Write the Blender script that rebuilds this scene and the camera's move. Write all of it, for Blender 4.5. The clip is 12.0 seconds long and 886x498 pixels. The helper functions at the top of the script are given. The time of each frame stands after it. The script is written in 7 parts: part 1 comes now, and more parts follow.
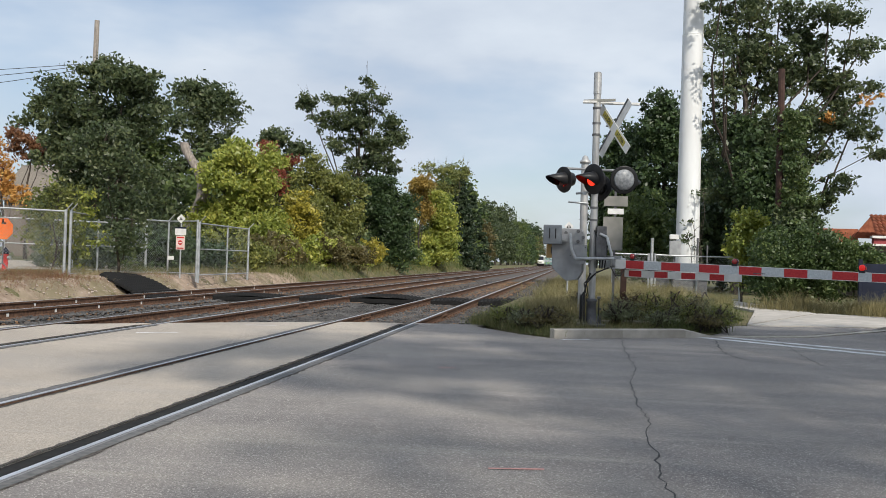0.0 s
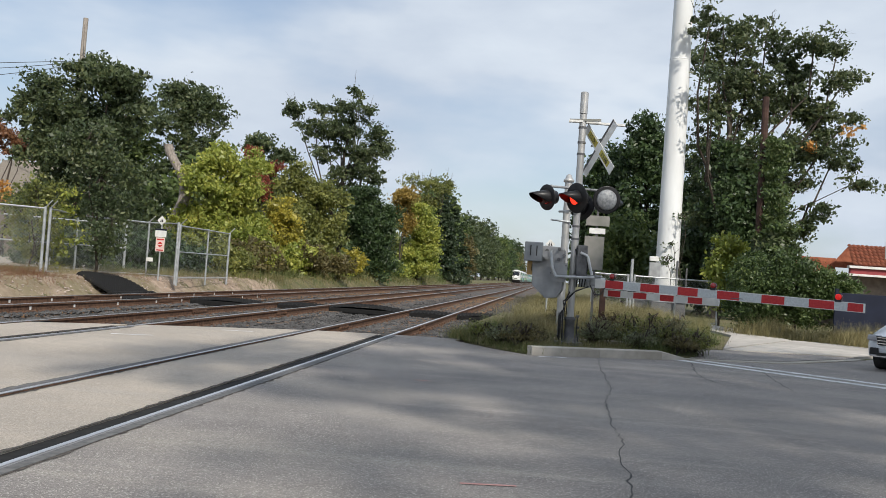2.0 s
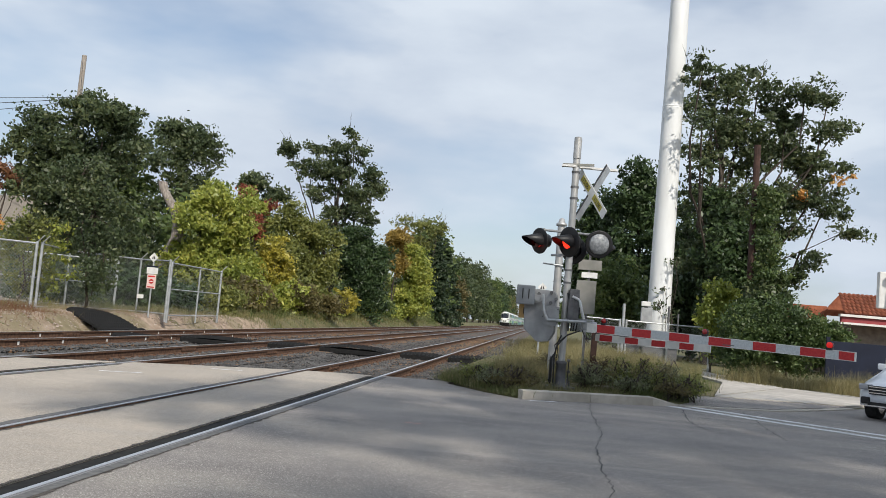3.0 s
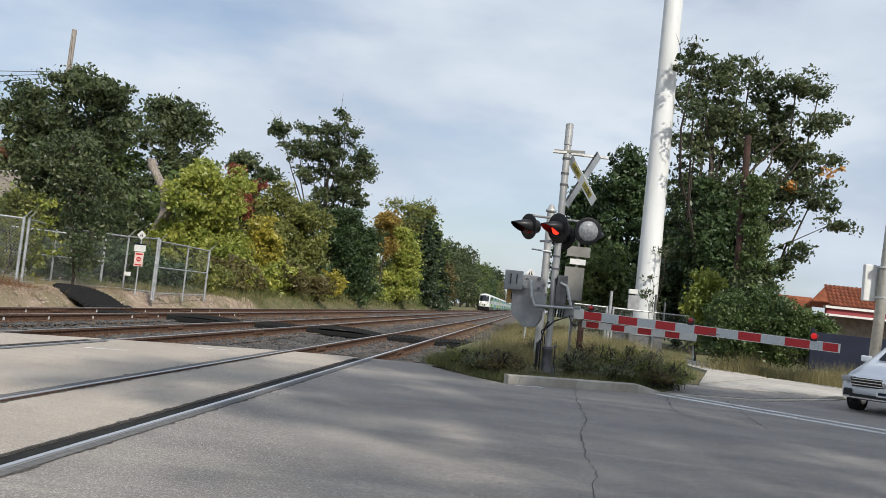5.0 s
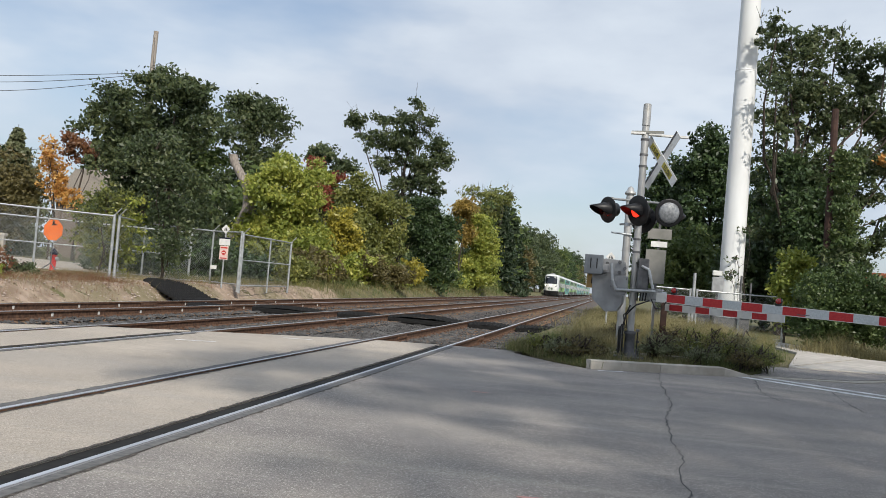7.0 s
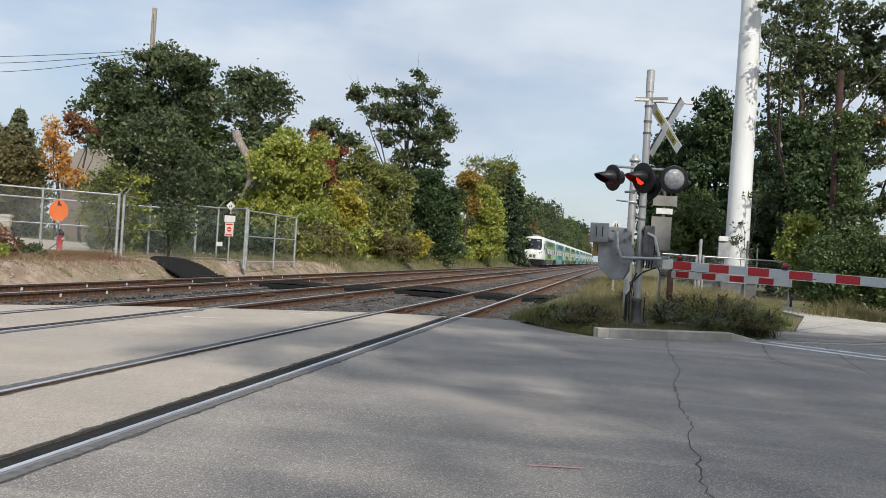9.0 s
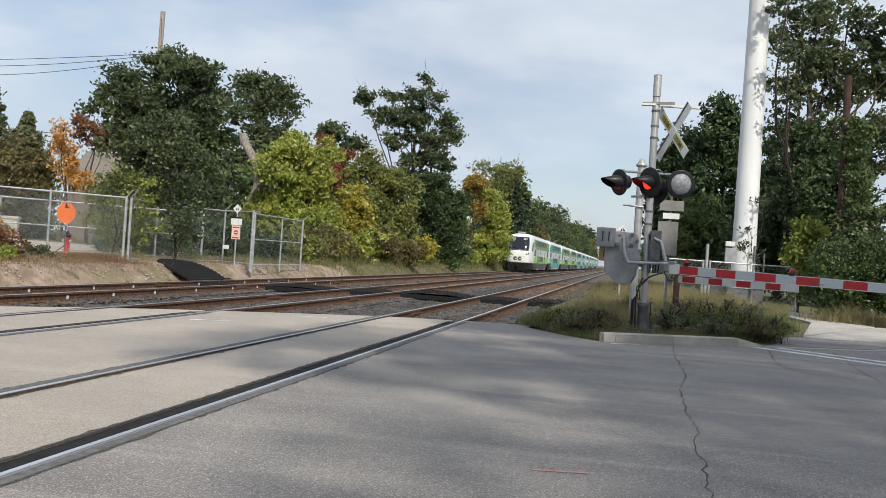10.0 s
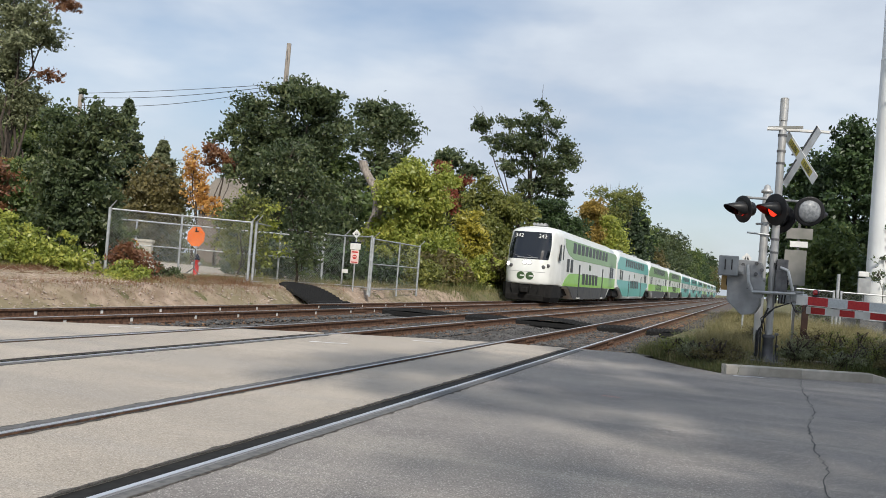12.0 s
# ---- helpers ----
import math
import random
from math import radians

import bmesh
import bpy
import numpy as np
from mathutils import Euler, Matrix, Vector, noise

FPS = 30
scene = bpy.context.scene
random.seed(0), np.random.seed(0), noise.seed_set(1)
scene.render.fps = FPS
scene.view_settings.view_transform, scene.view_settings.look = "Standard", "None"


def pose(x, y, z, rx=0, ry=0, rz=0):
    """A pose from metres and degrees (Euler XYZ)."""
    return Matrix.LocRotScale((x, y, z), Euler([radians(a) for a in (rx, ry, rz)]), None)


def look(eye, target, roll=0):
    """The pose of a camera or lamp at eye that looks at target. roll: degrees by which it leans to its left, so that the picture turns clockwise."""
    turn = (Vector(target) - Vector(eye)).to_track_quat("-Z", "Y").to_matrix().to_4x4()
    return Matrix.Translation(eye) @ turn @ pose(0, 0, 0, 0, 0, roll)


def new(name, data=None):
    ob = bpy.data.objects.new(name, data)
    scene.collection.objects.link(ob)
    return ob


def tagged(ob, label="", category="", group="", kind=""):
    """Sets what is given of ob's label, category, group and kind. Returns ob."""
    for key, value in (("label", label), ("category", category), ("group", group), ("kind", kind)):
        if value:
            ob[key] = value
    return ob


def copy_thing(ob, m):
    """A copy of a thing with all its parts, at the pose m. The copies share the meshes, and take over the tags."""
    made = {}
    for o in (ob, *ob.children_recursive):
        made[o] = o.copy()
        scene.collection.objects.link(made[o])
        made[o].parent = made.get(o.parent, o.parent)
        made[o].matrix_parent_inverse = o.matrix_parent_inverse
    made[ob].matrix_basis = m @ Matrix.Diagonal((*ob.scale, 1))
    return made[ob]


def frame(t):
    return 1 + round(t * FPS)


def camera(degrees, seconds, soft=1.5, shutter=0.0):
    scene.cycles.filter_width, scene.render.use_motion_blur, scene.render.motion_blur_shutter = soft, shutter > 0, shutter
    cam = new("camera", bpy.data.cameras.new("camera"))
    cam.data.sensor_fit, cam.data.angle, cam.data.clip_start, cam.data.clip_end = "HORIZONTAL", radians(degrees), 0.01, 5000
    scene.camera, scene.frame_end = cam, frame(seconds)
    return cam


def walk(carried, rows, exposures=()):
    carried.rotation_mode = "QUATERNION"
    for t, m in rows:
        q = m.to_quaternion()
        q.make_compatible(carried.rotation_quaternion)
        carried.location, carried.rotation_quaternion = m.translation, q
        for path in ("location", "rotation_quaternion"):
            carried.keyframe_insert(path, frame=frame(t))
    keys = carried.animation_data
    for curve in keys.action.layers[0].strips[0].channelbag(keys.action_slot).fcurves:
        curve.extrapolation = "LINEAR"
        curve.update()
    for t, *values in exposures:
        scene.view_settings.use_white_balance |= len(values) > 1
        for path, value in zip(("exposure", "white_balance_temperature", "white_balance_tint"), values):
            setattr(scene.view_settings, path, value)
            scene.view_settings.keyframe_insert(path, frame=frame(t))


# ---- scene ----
cam = camera(52.16, 12.0, soft=0.5)
PATH = [
    (0, pose(0, 0, 1.27, 90.70, -1.75, 7.97)),
    (0.5, pose(0, 0, 1.27, 90.12, -2.70, 8.11)),
    (1, pose(0, 0, 1.27, 89.66, -3.19, 8.06)),
    (1.5, pose(0, 0, 1.27, 90.09, -3.39, 7.52)),
    (2, pose(0, 0, 1.27, 91.58, -4.03, 6.73)),
    (2.5, pose(0, 0, 1.27, 93.07, -4.60, 6.33)),
    (3, pose(0, 0, 1.27, 94.26, -4.96, 6.20)),
    (3.2, pose(0, 0, 1.27, 94.46, -4.98, 6.15)),
    (4.8, pose(0, 0, 1.27, 92.60, -6.17, 4.78)),
    (5, pose(0, 0, 1.27, 93.31, -6.10, 5.42)),
    (5.5, pose(0, 0, 1.27, 92.99, -6.01, 7.67)),
    (6, pose(0, 0, 1.27, 92.52, -5.76, 8.52)),
    (6.5, pose(0, 0, 1.27, 92.22, -4.52, 9.78)),
    (7, pose(0, 0, 1.27, 92.00, -4.84, 10.46)),
    (7.2, pose(0, 0, 1.27, 91.60, -4.28, 10.87)),
    (8.8, pose(0, 0, 1.27, 90.35, -3.82, 10.96)),
    (9, pose(0, 0, 1.27, 90.19, -3.57, 10.83)),
    (9.5, pose(0, 0, 1.27, 90.09, -3.50, 10.74)),
    (10, pose(0, 0, 1.27, 90.41, -3.83, 11.22)),
    (10.5, pose(0, 0, 1.27, 91.04, -4.34, 12.05)),
    (11, pose(0, 0, 1.27, 91.45, -4.53, 13.58)),
    (11.5, pose(0, 0, 1.27, 91.69, -4.61, 15.61)),
    (12, pose(0, 0, 1.27, 91.52, -4.56, 18.54)),
]
walk(cam, PATH)

# ---- world, sun ----
SUN_AZ, SUN_EL = 150.0, 39.0      # degrees clockwise from +y, above the horizon
world = bpy.data.worlds.new("world")
scene.world = world
world.use_nodes = True
wt = world.node_tree
wt.nodes.clear()
w_out = wt.nodes.new("ShaderNodeOutputWorld")
w_bg = wt.nodes.new("ShaderNodeBackground")
w_sky = wt.nodes.new("ShaderNodeTexSky")
w_sky.sky_type = 'NISHITA'
w_sky.sun_disc = False
w_sky.sun_elevation = radians(SUN_EL)
w_sky.sun_rotation = radians(SUN_AZ)
w_sky.air_density, w_sky.dust_density = 1.0, 1.6
w_tc = wt.nodes.new("ShaderNodeTexCoord")
w_map = wt.nodes.new("ShaderNodeMapping")
w_map.inputs["Scale"].default_value = (1.0, 1.0, 2.6)
w_n = wt.nodes.new("ShaderNodeTexNoise")
w_n.inputs["Scale"].default_value = 2.3
w_n.inputs["Detail"].default_value = 5.0
w_n.inputs["Roughness"].default_value = 0.5
w_ramp = wt.nodes.new("ShaderNodeValToRGB")
w_ramp.color_ramp.elements[0].position, w_ramp.color_ramp.elements[1].position = 0.28, 0.56
w_n2 = wt.nodes.new("ShaderNodeTexNoise")
w_n2.inputs["Scale"].default_value = 4.6
w_n2.inputs["Detail"].default_value = 6.0
w_shade = wt.nodes.new("ShaderNodeValToRGB")
w_shade.color_ramp.elements[0].position, w_shade.color_ramp.elements[1].position = 0.3, 0.7
w_shade.color_ramp.elements[0].color = (3.8, 4.42, 5.42, 1)
w_shade.color_ramp.elements[1].color = (5.5, 6.08, 6.8, 1)
w_mix = wt.nodes.new("ShaderNodeMixRGB")
wt.links.new(w_tc.outputs["Generated"], w_map.inputs["Vector"])
wt.links.new(w_map.outputs["Vector"], w_n.inputs["Vector"])
wt.links.new(w_map.outputs["Vector"], w_n2.inputs["Vector"])
wt.links.new(w_n.outputs["Fac"], w_ramp.inputs["Fac"])
wt.links.new(w_n2.outputs["Fac"], w_shade.inputs["Fac"])
wt.links.new(w_ramp.outputs["Color"], w_mix.inputs["Fac"])
wt.links.new(w_sky.outputs["Color"], w_mix.inputs["Color1"])
wt.links.new(w_shade.outputs["Color"], w_mix.inputs["Color2"])
wt.links.new(w_mix.outputs["Color"], w_bg.inputs["Color"])
w_bg.inputs["Strength"].default_value = 0.13
wt.links.new(w_bg.outputs["Background"], w_out.inputs["Surface"])

sun_dir = Vector((math.sin(radians(SUN_AZ)) * math.cos(radians(SUN_EL)), math.cos(radians(SUN_AZ)) * math.cos(radians(SUN_EL)), math.sin(radians(SUN_EL))))
sun_data = bpy.data.lights.new("sun", 'SUN')
sun_data.energy, sun_data.angle, sun_data.color = 3.6, radians(1.5), (1.0, 0.94, 0.84)
sun = new("sun", sun_data)
sun.matrix_basis = look(sun_dir * 60, (0, 0, 0))
scene.view_settings.exposure = 0.0

# ---- materials ----
def nodes_of(name):
    m = bpy.data.materials.new(name)
    m.use_nodes = True
    nt = m.node_tree
    return m, nt, nt.nodes["Principled BSDF"]


def mat(name, a, b=None, scale=8.0, rough=0.6, metal=0.0, bump=0.0, bscale=60.0, big=None, big_scale=0.6, big_amt=0.35, rand=0.0, emit=0.0, coat=0.0, spread=(0.35, 0.65), stretch=None):
    """Two-tone grain a..b, a second larger tone (big) in blotches, bump, and per-object variation."""
    m, nt, p = nodes_of(name)
    b = b or tuple(min(1.0, c * 1.18) for c in a)
    tc = nt.nodes.new("ShaderNodeTexCoord")
    vec = tc.outputs["Object"]
    if stretch:
        mp = nt.nodes.new("ShaderNodeMapping")
        mp.inputs["Scale"].default_value = stretch
        nt.links.new(vec, mp.inputs["Vector"])
        vec = mp.outputs["Vector"]
    n = nt.nodes.new("ShaderNodeTexNoise")
    n.inputs["Scale"].default_value, n.inputs["Detail"].default_value = scale, 4.0
    nt.links.new(vec, n.inputs["Vector"])
    r = nt.nodes.new("ShaderNodeValToRGB")
    r.color_ramp.elements[0].position, r.color_ramp.elements[1].position = spread
    r.color_ramp.elements[0].color, r.color_ramp.elements[1].color = (*a, 1), (*b, 1)
    nt.links.new(n.outputs["Fac"], r.inputs["Fac"])
    col = r.outputs["Color"]
    if big:
        n2 = nt.nodes.new("ShaderNodeTexNoise")
        n2.inputs["Scale"].default_value, n2.inputs["Detail"].default_value = big_scale, 3.0
        nt.links.new(vec, n2.inputs["Vector"])
        r2 = nt.nodes.new("ShaderNodeValToRGB")
        r2.color_ramp.elements[0].position, r2.color_ramp.elements[1].position = 0.42, 0.62
        r2.color_ramp.elements[1].color = (big_amt, big_amt, big_amt, 1)
        nt.links.new(n2.outputs["Fac"], r2.inputs["Fac"])
        mx = nt.nodes.new("ShaderNodeMixRGB")
        mx.inputs["Color2"].default_value = (*big, 1)
        nt.links.new(r2.outputs["Color"], mx.inputs["Fac"])
        nt.links.new(col, mx.inputs["Color1"])
        col = mx.outputs["Color"]
    if rand:
        oi = nt.nodes.new("ShaderNodeObjectInfo")
        mr = nt.nodes.new("ShaderNodeMapRange")
        mr.inputs["To Min"].default_value, mr.inputs["To Max"].default_value = 1 - rand, 1 + rand
        nt.links.new(oi.outputs["Random"], mr.inputs["Value"])
        hs = nt.nodes.new("ShaderNodeHueSaturation")
        nt.links.new(mr.outputs["Result"], hs.inputs["Value"])
        nt.links.new(col, hs.inputs["Color"])
        col = hs.outputs["Color"]
    nt.links.new(col, p.inputs["Base Color"])
    p.inputs["Roughness"].default_value, p.inputs["Metallic"].default_value = rough, metal
    p.inputs["Coat Weight"].default_value = coat
    p.inputs["Specular IOR Level"].default_value = 0.35
    if emit:
        nt.links.new(col, p.inputs["Emission Color"])
        p.inputs["Emission Strength"].default_value = emit
    if bump:
        nb = nt.nodes.new("ShaderNodeTexNoise")
        nb.inputs["Scale"].default_value, nb.inputs["Detail"].default_value = bscale, 5.0
        nt.links.new(vec, nb.inputs["Vector"])
        bp = nt.nodes.new("ShaderNodeBump")
        bp.inputs["Strength"].default_value, bp.inputs["Distance"].default_value = bump, 0.02
        nt.links.new(nb.outputs["Fac"], bp.inputs["Height"])
        nt.links.new(bp.outputs["Normal"], p.inputs["Normal"])
    return m


def leaf_mat(name, a, b, c, light=0.35):
    """Leaves: three tones, one for each leaf by chance, with blotches over the crown, and light coming through."""
    m, nt, p = nodes_of(name)
    g = nt.nodes.new("ShaderNodeNewGeometry")
    r = nt.nodes.new("ShaderNodeValToRGB")
    r.color_ramp.elements[0].color, r.color_ramp.elements[1].color = (*a, 1), (*c, 1)
    r.color_ramp.elements.new(0.55).color = (*b, 1)
    tc = nt.nodes.new("ShaderNodeTexCoord")
    n = nt.nodes.new("ShaderNodeTexNoise")
    n.inputs["Scale"].default_value, n.inputs["Detail"].default_value = 0.55, 2.0
    nt.links.new(tc.outputs["Object"], n.inputs["Vector"])
    mr = nt.nodes.new("ShaderNodeMapRange")
    mr.inputs["From Min"].default_value, mr.inputs["From Max"].default_value = 0.3, 0.7
    nt.links.new(n.outputs["Fac"], mr.inputs["Value"])
    mx = nt.nodes.new("ShaderNodeMath")
    mx.operation = 'MULTIPLY_ADD'
    mx.inputs[1].default_value = 0.55
    nt.links.new(g.outputs["Random Per Island"], mx.inputs[0])
    hf = nt.nodes.new("ShaderNodeMath")
    hf.operation = 'MULTIPLY'
    hf.inputs[1].default_value = 0.45
    nt.links.new(mr.outputs["Result"], hf.inputs[0])
    nt.links.new(hf.outputs["Value"], mx.inputs[2])
    nt.links.new(mx.outputs["Value"], r.inputs["Fac"])
    nt.links.new(r.outputs["Color"], p.inputs["Base Color"])
    p.inputs["Roughness"].default_value = 0.42
    p.inputs["Specular IOR Level"].default_value = 0.45
    tr = nt.nodes.new("ShaderNodeBsdfTranslucent")
    nt.links.new(r.outputs["Color"], tr.inputs["Color"])
    mixs = nt.nodes.new("ShaderNodeMixShader")
    mixs.inputs["Fac"].default_value = light
    nt.links.new(p.outputs["BSDF"], mixs.inputs[1])
    nt.links.new(tr.outputs["BSDF"], mixs.inputs[2])
    nt.links.new(mixs.outputs["Shader"], nt.nodes["Material Output"].inputs["Surface"])
    return m


def glow_mat(name, col, strength):
    m, nt, p = nodes_of(name)
    p.inputs["Base Color"].default_value = (*col, 1)
    p.inputs["Emission Color"].default_value = (*col, 1)
    p.inputs["Emission Strength"].default_value = strength
    return m


def glass_mat(name, col, rough=0.06):
    m, nt, p = nodes_of(name)
    p.inputs["Base Color"].default_value = (*col, 1)
    p.inputs["Roughness"].default_value = rough
    p.inputs["Coat Weight"].default_value = 0.6
    p.inputs["Coat Roughness"].default_value = 0.04
    return m


def asphalt_mat(name, a, b, stone, patch, patch_amt, rough=0.85):
    """Road surface: worn tone in large blotches, stretched tyre polish, light and dark stones, fine relief."""
    m, nt, p = nodes_of(name)
    tc = nt.nodes.new("ShaderNodeTexCoord")
    v = tc.outputs["Object"]
    def noise_tex(scale, detail, rgh=0.55, sc=None):
        n = nt.nodes.new("ShaderNodeTexNoise")
        n.inputs["Scale"].default_value, n.inputs["Detail"].default_value, n.inputs["Roughness"].default_value = scale, detail, rgh
        if sc:
            mp = nt.nodes.new("ShaderNodeMapping")
            mp.inputs["Scale"].default_value = sc
            mp.inputs["Rotation"].default_value = (0, 0, radians(-52))
            nt.links.new(v, mp.inputs["Vector"])
            nt.links.new(mp.outputs["Vector"], n.inputs["Vector"])
        else:
            nt.links.new(v, n.inputs["Vector"])
        return n
    def ramp(n, lo, hi, c0, c1):
        r = nt.nodes.new("ShaderNodeValToRGB")
        r.color_ramp.elements[0].position, r.color_ramp.elements[1].position = lo, hi
        r.color_ramp.elements[0].color, r.color_ramp.elements[1].color = (*c0, 1), (*c1, 1)
        nt.links.new(n.outputs["Fac"], r.inputs["Fac"])
        return r.outputs["Color"]
    def mix(fac, c1, c2):
        x = nt.nodes.new("ShaderNodeMixRGB")
        nt.links.new(fac, x.inputs["Fac"])
        nt.links.new(c1, x.inputs["Color1"])
        if isinstance(c2, tuple):
            x.inputs["Color2"].default_value = (*c2, 1)
        else:
            nt.links.new(c2, x.inputs["Color2"])
        return x.outputs["Color"]
    base = ramp(noise_tex(0.7, 5), 0.35, 0.65, a, b)
    k = patch_amt
    base = mix(ramp(noise_tex(0.5, 3, 0.5, (0.35, 1.6, 1)), 0.45, 0.65, (0, 0, 0), (k, k, k)), base, patch)
    base = mix(ramp(noise_tex(0.9, 4, 0.6, (0.22, 2.2, 1)), 0.55, 0.72, (0, 0, 0), (0.5, 0.5, 0.5)), base, tuple(c * 1.25 for c in patch))
    # aggregate: each stone its own tone, a few pale ones, and dark pores between
    def cells(scale, lo, hi, top):
        vo = nt.nodes.new("ShaderNodeTexVoronoi")
        vo.inputs["Scale"].default_value = scale
        nt.links.new(v, vo.inputs["Vector"])
        sep = nt.nodes.new("ShaderNodeSeparateColor")
        nt.links.new(vo.outputs["Color"], sep.inputs["Color"])
        mr = nt.nodes.new("ShaderNodeMapRange")
        mr.inputs["From Min"].default_value, mr.inputs["From Max"].default_value, mr.inputs["To Max"].default_value = lo, hi, top
        nt.links.new(sep.outputs["Red"], mr.inputs["Value"])
        return mr.outputs["Result"]
    base = mix(cells(115, 0.35, 1.0, 0.6), base, tuple(c * 0.5 for c in a))
    base = mix(cells(140, 0.84, 0.96, 0.75), base, stone)
    nt.links.new(base, p.inputs["Base Color"])
    p.inputs["Roughness"].default_value = rough
    p.inputs["Specular IOR Level"].default_value = 0.3
    bp = nt.nodes.new("ShaderNodeBump")
    bp.inputs["Strength"].default_value, bp.inputs["Distance"].default_value = 0.8, 0.012
    nt.links.new(noise_tex(70, 5, 0.7).outputs["Fac"], bp.inputs["Height"])
    nt.links.new(bp.outputs["Normal"], p.inputs["Normal"])
    return m


ASPHALT = asphalt_mat("asphalt", (0.225, 0.207, 0.197), (0.318, 0.291, 0.27), (0.64, 0.6, 0.55), (0.4, 0.362, 0.315), 0.6)
PAVING = asphalt_mat("crossing_paving", (0.43, 0.375, 0.315), (0.55, 0.48, 0.4), (0.68, 0.61, 0.53), (0.36, 0.33, 0.3), 0.55)
CONCRETE = mat("concrete", (0.4, 0.37, 0.32), (0.52, 0.48, 0.42), 5, 0.85, bump=0.35, bscale=40, big=(0.3, 0.27, 0.22), big_scale=1.4, big_amt=0.5)
CONCRETE_WALK = mat("concrete_walk", (0.42, 0.39, 0.35), (0.55, 0.51, 0.46), 3, 0.9, bump=0.2, bscale=50, big=(0.36, 0.33, 0.29), big_scale=0.5, big_amt=0.5)
PAINT_LINE = mat("line_paint", (0.7, 0.7, 0.69), (0.86, 0.86, 0.85), 9, 0.7, bump=0.3, bscale=70, big=(0.25, 0.25, 0.25), big_scale=3, big_amt=0.5)
PINK_PAINT = mat("pink_paint", (0.45, 0.22, 0.2), (0.6, 0.33, 0.3), 30, 0.8)
CRACK = mat("crack_filler", (0.045, 0.045, 0.045), (0.1, 0.098, 0.095), 20, 0.9)
DIRT = mat("dirt_bank", (0.24, 0.175, 0.125), (0.43, 0.33, 0.25), 3, 0.95, bump=0.9, bscale=14, big=(0.16, 0.15, 0.07), big_scale=0.5, big_amt=0.6)
GRASS_GROUND = mat("grassy_ground", (0.1, 0.09, 0.045), (0.2, 0.17, 0.09), 2.2, 0.95, bump=0.9, bscale=18, big=(0.08, 0.1, 0.03), big_scale=0.3, big_amt=0.7)
BALLAST = mat("ballast", (0.045, 0.041, 0.039), (0.14, 0.132, 0.125), 22, 0.95, bump=1.0, bscale=24, big=(0.16, 0.1, 0.06), big_scale=0.6, big_amt=0.5)
STONE_MAT = mat("ballast_stone", (0.04, 0.039, 0.039), (0.13, 0.127, 0.125), 3, 0.9, bump=0.3, bscale=40)
RAIL_TOP = mat("rail_steel", (0.72, 0.73, 0.76), (0.88, 0.88, 0.9), 30, 0.33, 0.8, stretch=(20, 0.4, 1))
RAIL_DULL = mat("rail_dull_steel", (0.2, 0.19, 0.19), (0.32, 0.31, 0.31), 30, 0.55, 0.5, stretch=(14, 0.5, 1))
EDGE_DIRT = mat("seam_dirt", (0.05, 0.045, 0.04), (0.13, 0.115, 0.1), 20, 0.95, bump=0.8, bscale=50)
RAIL_RUST = mat("rail_rust", (0.07, 0.038, 0.026), (0.17, 0.095, 0.058), 14, 0.9, bump=0.4, bscale=80)
RUBBER = mat("flangeway_rubber", (0.008, 0.008, 0.008), (0.02, 0.019, 0.018), 12, 0.9)
TIE_MAT = mat("sleeper_wood", (0.13, 0.08, 0.05), (0.27, 0.16, 0.09), 6, 0.95, bump=0.6, bscale=30, rand=0.25, stretch=(1, 6, 6))
PANEL_RUBBER = mat("panel_rubber", (0.006, 0.006, 0.0065), (0.014, 0.014, 0.014), 14, 0.9)
ALU = mat("aluminium_mast", (0.42, 0.42, 0.42), (0.55, 0.55, 0.54), 6, 0.5, 0.55, bump=0.08, bscale=90, big=(0.32, 0.31, 0.29), big_scale=3, big_amt=0.5)
GALV = mat("galvanised_steel", (0.4, 0.42, 0.43), (0.56, 0.58, 0.59), 9, 0.5, 0.6, big=(0.3, 0.3, 0.3), big_scale=4, big_amt=0.4)
GREY_PAINT = mat("grey_paint", (0.3, 0.31, 0.32), (0.38, 0.39, 0.4), 5, 0.55, big=(0.22, 0.22, 0.22), big_scale=3, big_amt=0.5, bump=0.08, bscale=60)
SLATE_PAINT = mat("slate_paint", (0.16, 0.18, 0.2), (0.23, 0.25, 0.27), 5, 0.55, big=(0.12, 0.13, 0.14), big_scale=4, big_amt=0.5)
FENCE_WIRE = mat("fence_wire", (0.26, 0.28, 0.28), (0.38, 0.4, 0.4), 9, 0.55, 0.5)
DARK_GREY = mat("dark_grey_metal", (0.1, 0.1, 0.105), (0.17, 0.17, 0.175), 8, 0.6, 0.3)
BLACK_PAINT = mat("black_paint", (0.012, 0.012, 0.013), (0.022, 0.022, 0.024), 6, 0.4)
SIGN_WHITE = mat("sign_white", (0.7, 0.7, 0.68), (0.8, 0.8, 0.78), 3, 0.5, big=(0.55, 0.53, 0.5), big_scale=5, big_amt=0.4)
SIGN_RED = mat("sign_red", (0.5, 0.03, 0.03), (0.6, 0.05, 0.04), 5, 0.45)
SIGN_BACK = mat("sign_back", (0.22, 0.22, 0.2), (0.3, 0.29, 0.27), 3, 0.55, 0.4)
SIGN_BROWN = mat("weathered_brown", (0.3, 0.19, 0.07), (0.4, 0.26, 0.1), 4, 0.6)
YELLOW = mat("sign_yellow", (0.62, 0.5, 0.03), (0.72, 0.6, 0.06), 4, 0.5)
